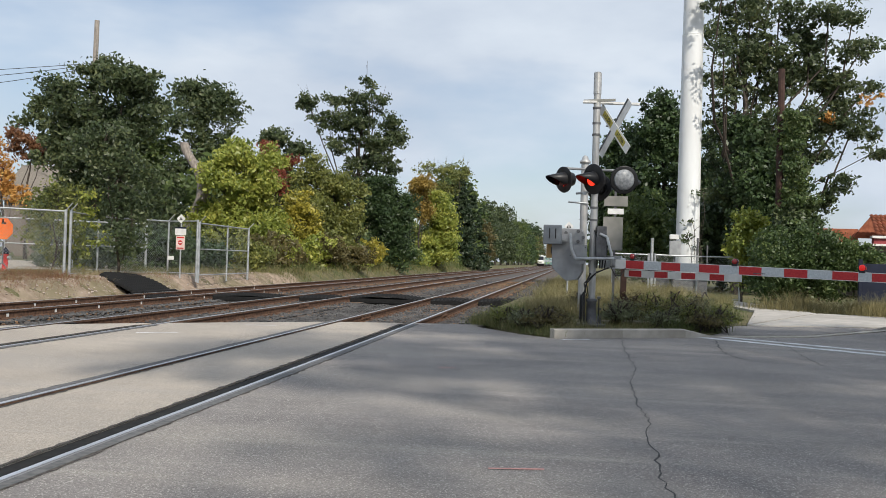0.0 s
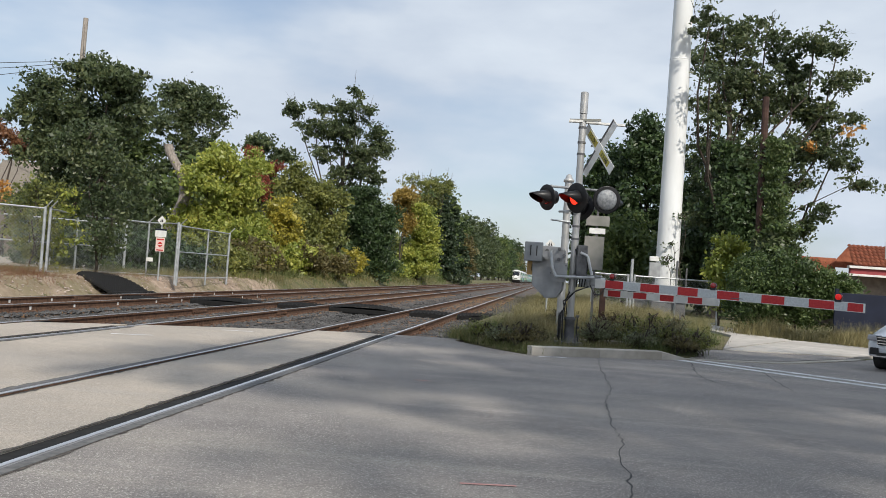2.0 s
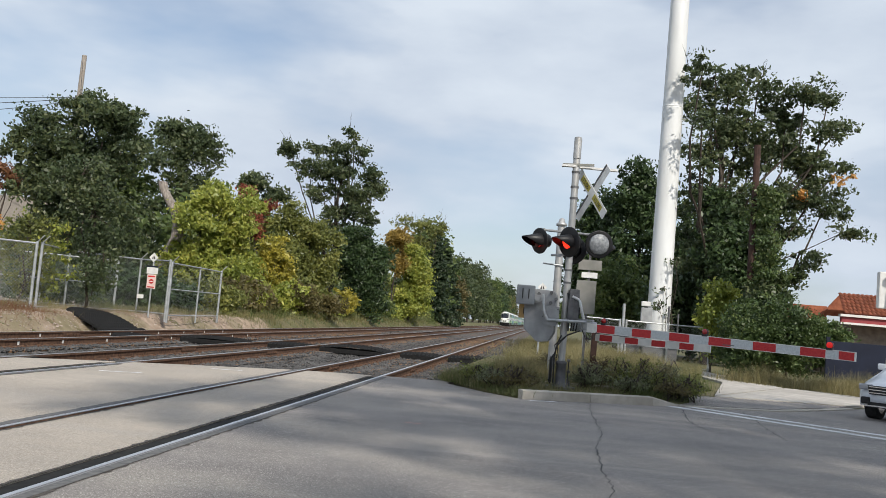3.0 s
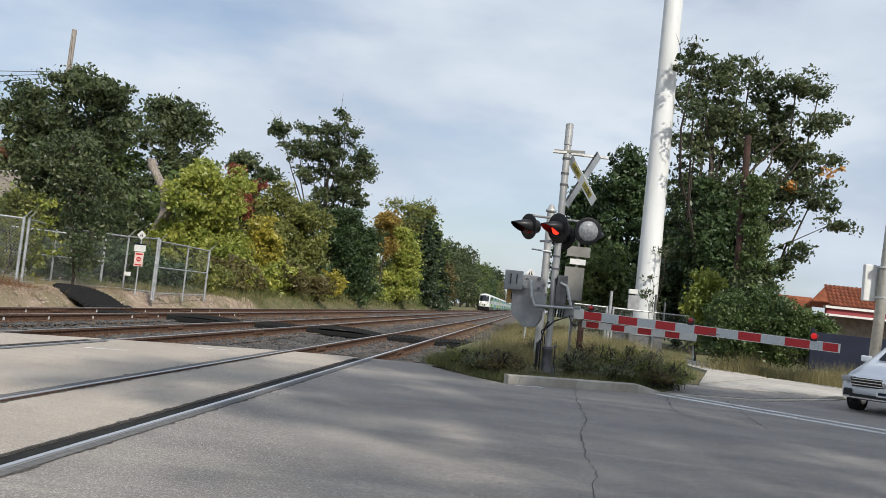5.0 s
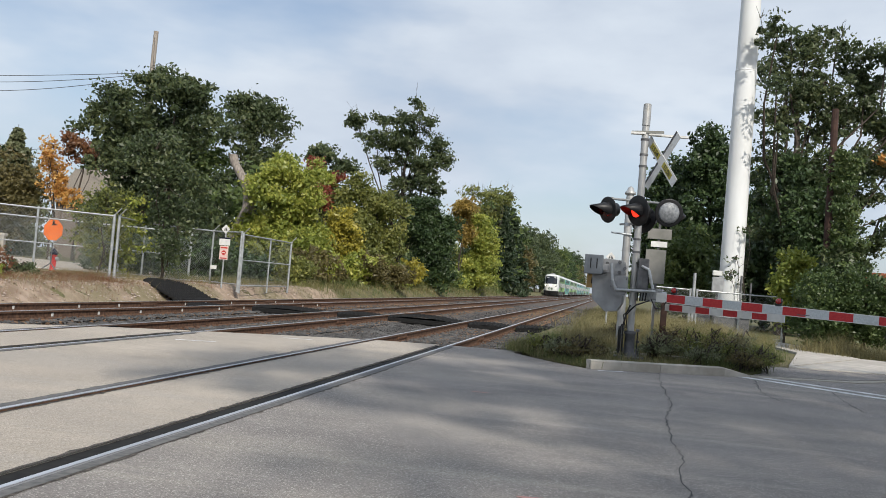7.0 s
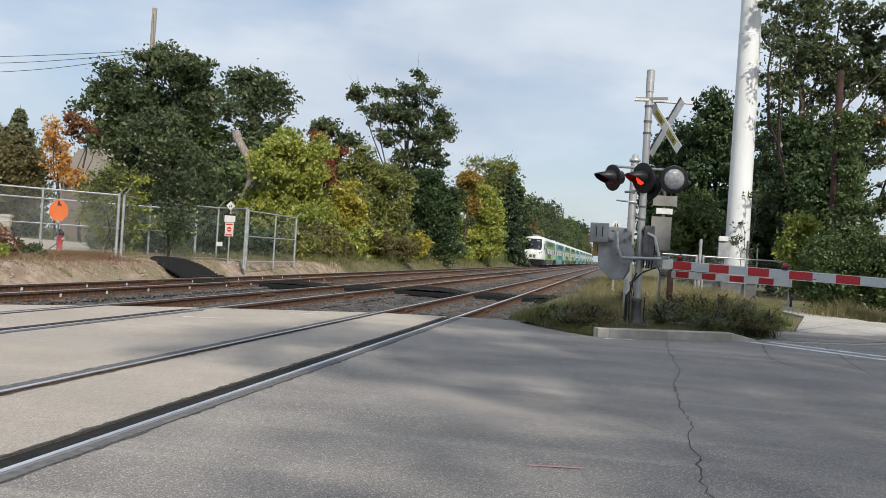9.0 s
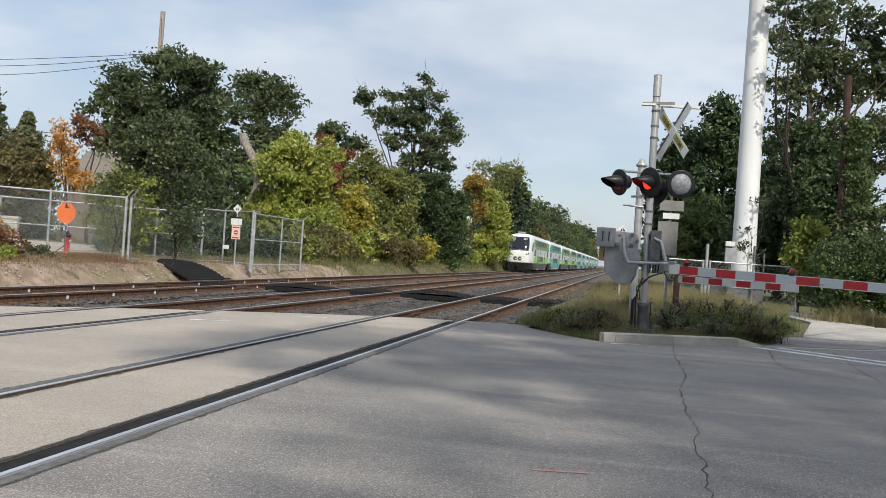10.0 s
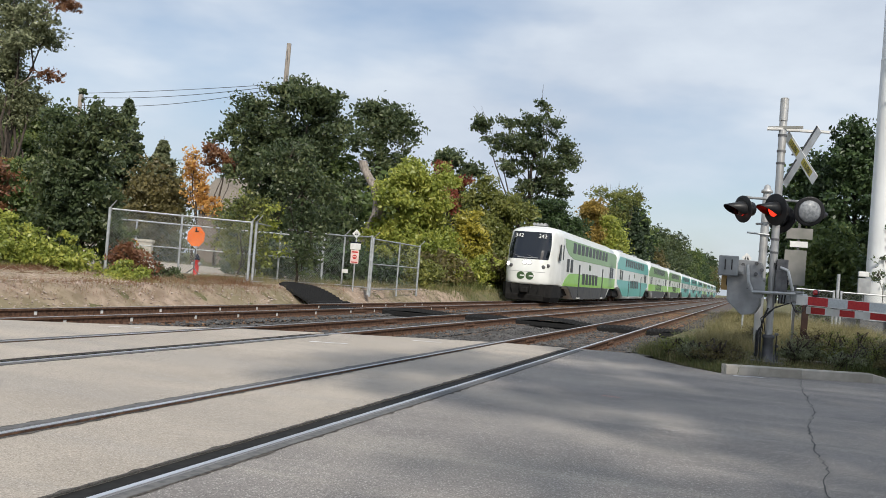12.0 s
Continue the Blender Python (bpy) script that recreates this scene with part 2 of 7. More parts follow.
OCHRE = mat("faded_ochre", (0.36, 0.31, 0.05), (0.46, 0.4, 0.09), 6, 0.6)
ORANGE = mat("sign_orange", (0.85, 0.17, 0.03), (0.95, 0.23, 0.05), 3, 0.5)
STRIPE_RED = mat("reflective_red", (0.42, 0.02, 0.025), (0.52, 0.035, 0.035), 30, 0.4)
STRIPE_WHITE = mat("reflective_white", (0.45, 0.48, 0.49), (0.56, 0.59, 0.6), 30, 0.35)
ARM_EDGE = mat("gate_arm_shell", (0.66, 0.66, 0.64), (0.78, 0.78, 0.76), 6, 0.5)
LENS_DARK = glass_mat("red_lens", (0.05, 0.004, 0.004), 0.15)
LENS_GREY = mat("frosted_lens", (0.22, 0.23, 0.24), (0.4, 0.41, 0.42), 18, 0.35, coat=0.4)
RED_GLOW = glow_mat("lit_red", (1.0, 0.035, 0.015), 1.6)
RED_LAMP = glow_mat("gate_lamp_red", (0.8, 0.02, 0.015), 0.35)
RED_LAMP_OFF = glass_mat("gate_lamp_unlit", (0.35, 0.015, 0.015), 0.2)
WHITE_GLOW = glow_mat("headlight_glow", (1.0, 0.95, 0.85), 4.0)
TOWER_WHITE = mat("tower_white", (0.72, 0.73, 0.73), (0.8, 0.81, 0.81), 2, 0.45, big=(0.62, 0.62, 0.6), big_scale=0.8, big_amt=0.4, stretch=(1, 1, 0.3))
BARK = mat("bark", (0.04, 0.032, 0.026), (0.1, 0.08, 0.065), 6, 0.95, bump=0.8, bscale=12, stretch=(3, 3, 0.7))
BARK_DEAD = mat("dead_bark", (0.17, 0.145, 0.125), (0.4, 0.35, 0.31), 5, 0.95, bump=1.0, bscale=9, stretch=(4, 4, 0.6))
POLE_WOOD = mat("pole_wood", (0.27, 0.23, 0.2), (0.4, 0.36, 0.32), 6, 0.9, bump=0.3, bscale=30, stretch=(6, 6, 0.5))
POLE_CONC = mat("pole_concrete", (0.36, 0.34, 0.3), (0.46, 0.44, 0.4), 6, 0.85, bump=0.15, bscale=60)
POLE_BROWN = mat("pole_brown_rust", (0.04, 0.024, 0.02), (0.075, 0.042, 0.033), 5, 0.9)
WIRE = mat("wire", (0.05, 0.05, 0.055), (0.09, 0.09, 0.095), 4, 0.6)
TRAIN_WHITE = mat("train_white", (0.74, 0.75, 0.72), (0.8, 0.81, 0.78), 1.5, 0.32, coat=0.3, big=(0.66, 0.65, 0.6), big_scale=1.0, big_amt=0.3)
TRAIN_DKGREEN = mat("train_mid_green", (0.19, 0.36, 0.12), (0.22, 0.4, 0.14), 2, 0.35, coat=0.3)
TRAIN_LIME = mat("train_lime", (0.26, 0.58, 0.05), (0.3, 0.63, 0.065), 2, 0.35, coat=0.3)
TRAIN_TEAL = mat("train_teal", (0.07, 0.4, 0.36), (0.09, 0.45, 0.4), 2, 0.35, coat=0.3)
TRAIN_TEAL_DK = mat("train_dark_teal", (0.04, 0.3, 0.27), (0.05, 0.34, 0.31), 2, 0.35, coat=0.3)
TRAIN_GREY = mat("train_dark_grey", (0.035, 0.037, 0.04), (0.06, 0.062, 0.065), 3, 0.5, big=(0.13, 0.11, 0.09), big_scale=2, big_amt=0.4)
TRAIN_UNDER = mat("train_underframe", (0.006, 0.006, 0.006), (0.016, 0.015, 0.014), 4, 0.95)
TRAIN_GLASS = mat("train_glass", (0.008, 0.01, 0.013), (0.014, 0.018, 0.022), 1.0, 0.3)
TRAIN_GLASS.node_tree.nodes["Principled BSDF"].inputs["Specular IOR Level"].default_value = 0.12
SCREEN_GLASS = glass_mat("windscreen_glass", (0.006, 0.008, 0.012), 0.08)
RUBBER_GREY = mat("rubber_seal", (0.1, 0.1, 0.1), (0.17, 0.165, 0.16), 16, 0.8)
DRY_TWIG = mat("dry_twig", (0.3, 0.24, 0.18), (0.5, 0.42, 0.33), 4, 0.9)
RUBBLE = mat("bank_rubble", (0.26, 0.2, 0.165), (0.55, 0.46, 0.4), 5, 0.95)
LOGO_GREEN = mat("emblem_green", (0.045, 0.085, 0.035), (0.06, 0.11, 0.05), 4, 0.4)
CAR_WHITE = mat("car_white", (0.74, 0.76, 0.8), (0.8, 0.82, 0.86), 2, 0.25, coat=0.8)
CHROME = mat("chrome", (0.7, 0.7, 0.72), (0.8, 0.8, 0.82), 4, 0.15, 1.0)
TYRE = mat("tyre", (0.015, 0.015, 0.015), (0.03, 0.03, 0.03), 20, 0.85)
HEADLAMP = glass_mat("car_headlamp", (0.35, 0.36, 0.38), 0.08)
ROOF_TILE = mat("clay_tile", (0.25, 0.075, 0.04), (0.4, 0.135, 0.07), 4, 0.7, rand=0.2, bump=0.1)
WALL_WHITE = mat("white_trim", (0.66, 0.63, 0.6), (0.76, 0.73, 0.7), 3, 0.7)
WALL_RED = mat("maroon_band", (0.25, 0.04, 0.05), (0.32, 0.06, 0.065), 3, 0.6)
WALL_BROWN = mat("brown_stucco", (0.16, 0.13, 0.11), (0.24, 0.2, 0.17), 4, 0.9, bump=0.3)
NAVY = mat("navy_panel", (0.007, 0.01, 0.024), (0.011, 0.016, 0.036), 2, 0.75)
HOUSE_ROOF = mat("shingle_grey", (0.26, 0.23, 0.2), (0.36, 0.32, 0.28), 8, 0.9)
HYDRANT_RED = mat("hydrant_red", (0.5, 0.03, 0.03), (0.6, 0.05, 0.05), 6, 0.5)
HILL = mat("far_woods_green", (0.05, 0.08, 0.04), (0.09, 0.13, 0.06), 0.1, 0.95)

LEAF_DARK = leaf_mat("leaf_dark", (0.035, 0.055, 0.026), (0.085, 0.115, 0.05), (0.19, 0.21, 0.09))
LEAF_GREEN = leaf_mat("leaf_green", (0.055, 0.085, 0.03), (0.125, 0.175, 0.055), (0.26, 0.29, 0.095))
LEAF_OLIVE = leaf_mat("leaf_olive", (0.088, 0.11, 0.033), (0.2, 0.22, 0.06), (0.36, 0.34, 0.088))
LEAF_LIME = leaf_mat("leaf_yellow_green", (0.13, 0.18, 0.036), (0.32, 0.36, 0.07), (0.58, 0.54, 0.13))
LEAF_YELLOW = leaf_mat("leaf_yellow", (0.2, 0.2, 0.04), (0.42, 0.37, 0.06), (0.62, 0.5, 0.09))
LEAF_ORANGE = leaf_mat("leaf_orange", (0.42, 0.18, 0.05), (0.62, 0.33, 0.09), (0.72, 0.48, 0.15))
LEAF_RED = leaf_mat("leaf_red", (0.16, 0.045, 0.03), (0.3, 0.085, 0.055), (0.4, 0.16, 0.085))
LEAF_RUST = leaf_mat("leaf_rust", (0.12, 0.05, 0.03), (0.22, 0.1, 0.05), (0.3, 0.16, 0.08))
LEAF_SPRUCE = leaf_mat("leaf_spruce", (0.035, 0.055, 0.025), (0.075, 0.1, 0.045), (0.14, 0.15, 0.07), 0.15)
LEAF_PINE = leaf_mat("leaf_conifer", (0.02, 0.04, 0.02), (0.04, 0.065, 0.03), (0.07, 0.09, 0.04), 0.15)
LEAF_BROWNGREEN = leaf_mat("leaf_brown_green", (0.08, 0.07, 0.03), (0.15, 0.13, 0.05), (0.25, 0.2, 0.08))
# ivy green, also a darker leaf copy with the dim woods' shade in its colour
LEAF_IVY_SHADE = leaf_mat("leaf_ivy_shade", (0.022, 0.04, 0.018), (0.05, 0.085, 0.03), (0.1, 0.15, 0.05), 0.2)
LEAF_RUSTGOLD = leaf_mat("leaf_rust_gold", (0.16, 0.12, 0.035), (0.34, 0.24, 0.06), (0.48, 0.34, 0.09))
LEAF_VINE = leaf_mat("leaf_vine", (0.035, 0.06, 0.02), (0.085, 0.13, 0.04), (0.2, 0.24, 0.08), 0.3)
LEAF_SAGE = leaf_mat("leaf_sage", (0.1, 0.12, 0.06), (0.2, 0.22, 0.12), (0.34, 0.35, 0.2))
GRASS_DRY = leaf_mat("dry_grass", (0.11, 0.1, 0.042), (0.25, 0.22, 0.1), (0.44, 0.37, 0.19), 0.3)
GRASS_GREEN = leaf_mat("weed_green", (0.06, 0.08, 0.025), (0.12, 0.15, 0.045), (0.22, 0.22, 0.08), 0.3)

# ---- building helpers ----
def mesh_ob(name, verts, faces, material, smooth=False):
    me = bpy.data.meshes.new(name)
    me.from_pydata([tuple(v) for v in verts], [], [tuple(q) for q in faces])
    me.materials.append(material)
    if smooth:
        me.polygons.foreach_set("use_smooth", [True] * len(me.polygons))
    me.update()
    return new(name, me)


def quads_ob(name, v, n_per, material):
    """A mesh of loose faces of n_per corners each, from an array of corners."""
    me = bpy.data.meshes.new(name)
    nf = len(v) // n_per
    me.vertices.add(len(v))
    me.vertices.foreach_set("co", np.asarray(v, dtype=np.float32).ravel())
    me.loops.add(nf * n_per)
    me.loops.foreach_set("vertex_index", np.arange(nf * n_per, dtype=np.int32))
    me.polygons.add(nf)
    me.polygons.foreach_set("loop_start", np.arange(0, nf * n_per, n_per, dtype=np.int32))
    me.polygons.foreach_set("loop_total", np.full(nf, n_per, dtype=np.int32))
    me.materials.append(material)
    me.update(calc_edges=True)
    return new(name, me)


def part(name, bm, material, parent=None, label="", smooth=False):
    """Links a bmesh as one mesh object, under a thing or a part."""
    me = bpy.data.meshes.new(name)
    bm.to_mesh(me)
    bm.free()
    me.materials.append(material)
    if smooth:
        me.polygons.foreach_set("use_smooth", [True] * len(me.polygons))
    ob = new(name, me)
    ob.parent = parent
    if label:
        ob["label"] = label
    return ob


def thing(name, m, label, category, group="", kind=""):
    ob = new(name)
    ob.empty_display_size = 0.1
    ob.matrix_basis = m
    return tagged(ob, label, category, group, kind)


def box(bm, c, s, m=None, bevel=0.0):
    r = bmesh.ops.create_cube(bm, size=1.0, matrix=(m or Matrix()) @ Matrix.LocRotScale(c, None, s))
    if bevel:
        es = list({e for v in r["verts"] for e in v.link_edges})
        bmesh.ops.bevel(bm, geom=es, offset=bevel, segments=2, affect='EDGES', profile=0.6)
    return bm


def cyl(bm, p0, p1, r0, r1=None, n=12, caps=True):
    p0, p1 = Vector(p0), Vector(p1)
    d = p1 - p0
    m = Matrix.Translation((p0 + p1) / 2) @ d.to_track_quat("Z", "Y").to_matrix().to_4x4()
    bmesh.ops.create_cone(bm, cap_ends=caps, segments=n, radius1=r0, radius2=r0 if r1 is None else r1, depth=d.length, matrix=m)
    return bm


def lathe(bm, profile, n=20, m=None):
    """Turns a profile of (radius, height) round z."""
    m = m or Matrix()
    rings = [[bm.verts.new(m @ Vector((r * math.cos(6.28319 * k / n), r * math.sin(6.28319 * k / n), h))) for k in range(n)] for r, h in profile]
    for a, b in zip(rings, rings[1:]):
        for k in range(n):
            bm.faces.new((a[k], a[(k + 1) % n], b[(k + 1) % n], b[k]))
    bm.faces.new(list(reversed(rings[0])))
    bm.faces.new(rings[-1])
    return bm


def prism(bm, pts, z0, z1, m=None):
    """An outline in x, y raised from z0 to z1."""
    m = m or Matrix()
    a = [bm.verts.new(m @ Vector((x, y, z0))) for x, y in pts]
    b = [bm.verts.new(m @ Vector((x, y, z1))) for x, y in pts]
    bm.faces.new(list(reversed(a)))
    bm.faces.new(b)
    for k in range(len(pts)):
        bm.faces.new((a[k], a[(k + 1) % len(pts)], b[(k + 1) % len(pts)], b[k]))
    bmesh.ops.recalc_face_normals(bm, faces=bm.faces[:])
    return bm


def tube(bm, pts, r, n=8):
    for a, b in zip(pts, pts[1:]):
        cyl(bm, a, b, r, r, n)
    return bm


def B():
    return bmesh.new()


def fnoise(x, y, s=1.0, o=0.0):
    return noise.noise(Vector((x * s + o, y * s, o)))


# ---- ground ----
T_X = (-3.78, -7.85, -11.85)       # centre lines of the three tracks
GAUGE = 0.755                      # centre of track to centre of rail head
BANK = 0.42


def edge_y(x):
    """The far edge of the paving, where the ballast starts."""
    pts = ((-60, -26), (-13.2, 9.6), (-10.8, 11.2), (-8.1, 14.6), (-6.3, 15.9), (-4.7, 17.2), (-2.9, 17.8), (-1.6, 18.1), (0, 18.6), (60, 30))
    for (x0, y0), (x1, y1) in zip(pts, pts[1:]):
        if x0 <= x <= x1:
            return y0 + (y1 - y0) * (x - x0) / (x1 - x0)
    return pts[0][1] if x < pts[0][0] else pts[-1][1]


def ground_z(x, y):
    rough = 0.05 * fnoise(x, y, 0.9) + 0.06 * fnoise(x, y, 0.25, 5)
    if x < -13.0:
        k = min(1.0, (-13.0 - x) / 1.15)
        return -0.22 + (BANK + 0.2) * (k * k * (3 - 2 * k)) + rough * k
    if x < -1.0:
        return -0.36
    k = min(1.0, (x + 1.0) / 2.5)
    return -0.36 + k * 0.34 + 0.4 * rough * k


def ground_sheet():
    xs = sorted({*np.round(np.concatenate([np.arange(-40, 16, 0.8), np.arange(-16, -12, 0.25), [-3000, -900, -300, -140, -80, -55, 24, 40, 70, 120, 300, 900, 3000]]), 2)})
    ys = sorted({*np.round(np.concatenate([np.arange(-8, 60, 1.0), np.arange(60, 200, 10), [-3000, -800, -200, -60, -25, 260, 400, 700, 1200, 3000]]), 2)})
    v = [(x, y, -0.4 if y < edge_y(x) + 0.4 and x > -13.4 else ground_z(x, y)) for y in ys for x in xs]
    n = len(xs)
    q = [(j * n + i, j * n + i + 1, (j + 1) * n + i + 1, (j + 1) * n + i) for j in range(len(ys) - 1) for i in range(n - 1)]
    ob = mesh_ob("ground", v, q, GRASS_GROUND, True)
    return tagged(ob, "dry grassy ground beside the railway", "ground", kind="structure")


ground_sheet()

# bank of bare earth beside the far track
v, q = [], []
bx, by = np.arange(-17.4, -12.75, 0.2), np.arange(4, 44, 0.35)
for y in by:
    for x in bx:
        v.append((x + 0.1 * fnoise(x, y, 2, 1), y, ground_z(x, y) + 0.03 + 0.05 * fnoise(x, y, 2.3, 3)))
n = len(bx)
q = [(j * n + i, j * n + i + 1, (j + 1) * n + i + 1, (j + 1) * n + i) for j in range(len(by) - 1) for i in range(n - 1)]
tagged(mesh_ob("earth_bank", v, q, DIRT, True), "low bank of pale bare earth beside the rails", "bank", kind="structure")

def bank_litter():
    rr = np.random.default_rng(17)
    base = np.array([(1, 0, 0), (0, 1, 0), (-1, 0, 0), (0, -1, 0), (0, 0, 1), (0, 0, -1)], float)
    tri = np.array([(0, 1, 4), (1, 2, 4), (2, 3, 4), (3, 0, 4), (1, 0, 5), (2, 1, 5), (3, 2, 5), (0, 3, 5)])
    st, tw = [], []
    for k in range(14000):
        x, y = -13.0 - rr.uniform(0, 1) ** 1.2 * 4.0, rr.uniform(9, 40)
        z = ground_z(x, y) + 0.04
        s = 0.01 + 0.035 * rr.uniform(0, 1) ** 4
        st.append((base * rr.uniform(0.6, 1.3, (6, 1)) * s * (1.2, 1, 0.7) + (x, y, z))[tri].reshape(-1, 3))
        if k % 3 == 0:
            a, L = rr.uniform(0, 6.28), rr.uniform(0.1, 0.5)
            d = np.array((math.cos(a) * L, math.sin(a) * L, rr.uniform(0.0, 0.5) * L))
            w = np.array((0, 0, rr.uniform(0.003, 0.009)))
            p = np.array((x - 0.6, y, z + 0.02))
            tw.append(np.stack([p, p + w, p + d]))
            tw.append(np.stack([p, p + d, p - w]))
    tagged(quads_ob("bank_rubble", np.concatenate(st), 3, RUBBLE), "pale stones and rubble strewn on the bank", "rubble", kind="stuff")
    tagged(quads_ob("dry_twigs", np.concatenate(tw), 3, DRY_TWIG), "dry twigs and dead stalks on the bank", "twigs", kind="stuff")


bank_litter()

# the road: strips between the rails, with open flangeways
def paving_strip(x0, x1, name, material, label, y0=-40.0):
    bm = B()
    n = max(1, int((x1 - x0) / 0.9))
    xs = [x0 + (x1 - x0) * k / n for k in range(n + 1)]
    outline = [(x0, y0), (x1, y0)] + [(x, edge_y(x)) for x in reversed(xs)]
    prism(bm, outline, -0.3, 0.0)
    ob = part(name, bm, material)
    return tagged(ob, label, "road", kind="structure")


FLANGE = 0.17
cuts = []
for tx in T_X:
    cuts += [(tx - GAUGE - 0.037, tx - GAUGE + 0.037 + 0.08), (tx + GAUGE - 0.037 - FLANGE, tx + GAUGE + 0.037)]
cuts.sort()
for (a0, a1), (b0, b1) in zip(cuts, cuts[1:]):
    paving_strip(a1, b0, "road_crossing", PAVING, "pale worn paving between the crossing rails")
paving_strip(-13.2, cuts[0][0], "road_crossing", PAVING, "pale worn paving beside the far rail")

# the road on the near side, up to the kerb of the verge
bm = B()
road_pts = [(cuts[-1][1], -40), (40, -40), (60, 44), (24, 44), (7.0, 21.2), (4.6, 18.2), (3.4, 17.5), (2.45, 17.2), (2.1, 16.75), (-0.22, 15.45), (-0.9, 16.2), (-1.75, 17.5), (-1.6, 18.1), (cuts[-1][1], edge_y(cuts[-1][1]))]
prism(bm, road_pts, -0.3, 0.0)
tagged(part("road", bm, ASPHALT), "worn grey asphalt road with cracks and pale stones", "road", kind="structure")

# ballast bed under the three tracks
v, q = [], []
bx = [-13.7, -13.2, -12.9] + list(np.arange(-12.5, -1.9, 0.35)) + [-1.5, -1.0]
by = list(np.arange(8, 60, 0.5)) + [64, 70, 80, 100, 140, 200, 300, 450, 700, 1200]
for y in by:
    for x in bx:
        near = min(abs(x - t) for t in T_X)
        z = -0.19 if near < 1.4 else -0.24
        if x < -13 or x > -1.7:
            z = -0.4
        v.append((x, y, (z + 0.03 * fnoise(x, y, 3)) if y > edge_y(x) - 0.3 else -0.45))
n = len(bx)
q = [(j * n + i, j * n + i + 1, (j + 1) * n + i + 1, (j + 1) * n + i) for j in range(len(by) - 1) for i in range(n - 1)]
tagged(mesh_ob("ballast_bed", v, q, BALLAST, True), "grey crushed stone ballast bed under the tracks", "ballast", kind="structure")

# loose ballast stones
def stones():
    rng = np.random.default_rng(3)
    base = np.array([(1, 0, 0), (0, 1, 0), (-1, 0, 0), (0, -1, 0), (0, 0, 1), (0, 0, -1)], float)
    tri = np.array([(0, 1, 4), (1, 2, 4), (2, 3, 4), (3, 0, 4), (1, 0, 5), (2, 1, 5), (3, 2, 5), (0, 3, 5)])
    out = []
    while len(out) < 30000:
        x = rng.uniform(-13.1, -1.3)
        y = rng.uniform(11, 19) + rng.exponential(11)
        if y < edge_y(x) + 0.05 or y > 75:
            continue
        near = min(abs(x - t) for t in T_X)
        if abs(near - GAUGE) < 0.09:
            continue
        s = rng.uniform(0.022, 0.05)
        p = base * rng.uniform(0.6, 1.3, (6, 1)) * s
        a = rng.uniform(0, 6.28)
        c, d = math.cos(a), math.sin(a)
        p = p @ np.array([(c, -d, 0), (d, c, 0), (0, 0, 0.75)])
        z = (-0.19 if near < 1.4 else -0.235) + rng.uniform(0, 0.03)
        if x > -1.8:
            z -= 0.05
        out.append((p + (x, y, z))[tri].reshape(-1, 3))
    return np.concatenate(out)


tagged(quads_ob("ballast_stones", stones(), 3, STONE_MAT), "loose grey crushed stones between the rails", "ballast", kind="stuff")

# ---- tracks ----
def rail_bm(y0, y1):
    """A flat-bottomed rail along y, with its head's top at z = 0."""
    half = [(0.037, 0.0), (0.037, -0.035), (0.01, -0.05), (0.01, -0.135), (0.07, -0.155), (0.07, -0.17)]
    prof = [(x, z) for x, z in half] + [(-x, z) for x, z in reversed(half)]
    bm = B()
    a = [bm.verts.new((x, y0, z)) for x, z in prof]
    b = [bm.verts.new((x, y1, z)) for x, z in prof]
    for k in range(len(prof)):
        bm.faces.new((a[k], a[(k + 1) % len(prof)], b[(k + 1) % len(prof)], b[k]))
    bm.faces.new(a)
    bm.faces.new(list(reversed(b)))
    bmesh.ops.recalc_face_normals(bm, faces=bm.faces[:])
    return bm


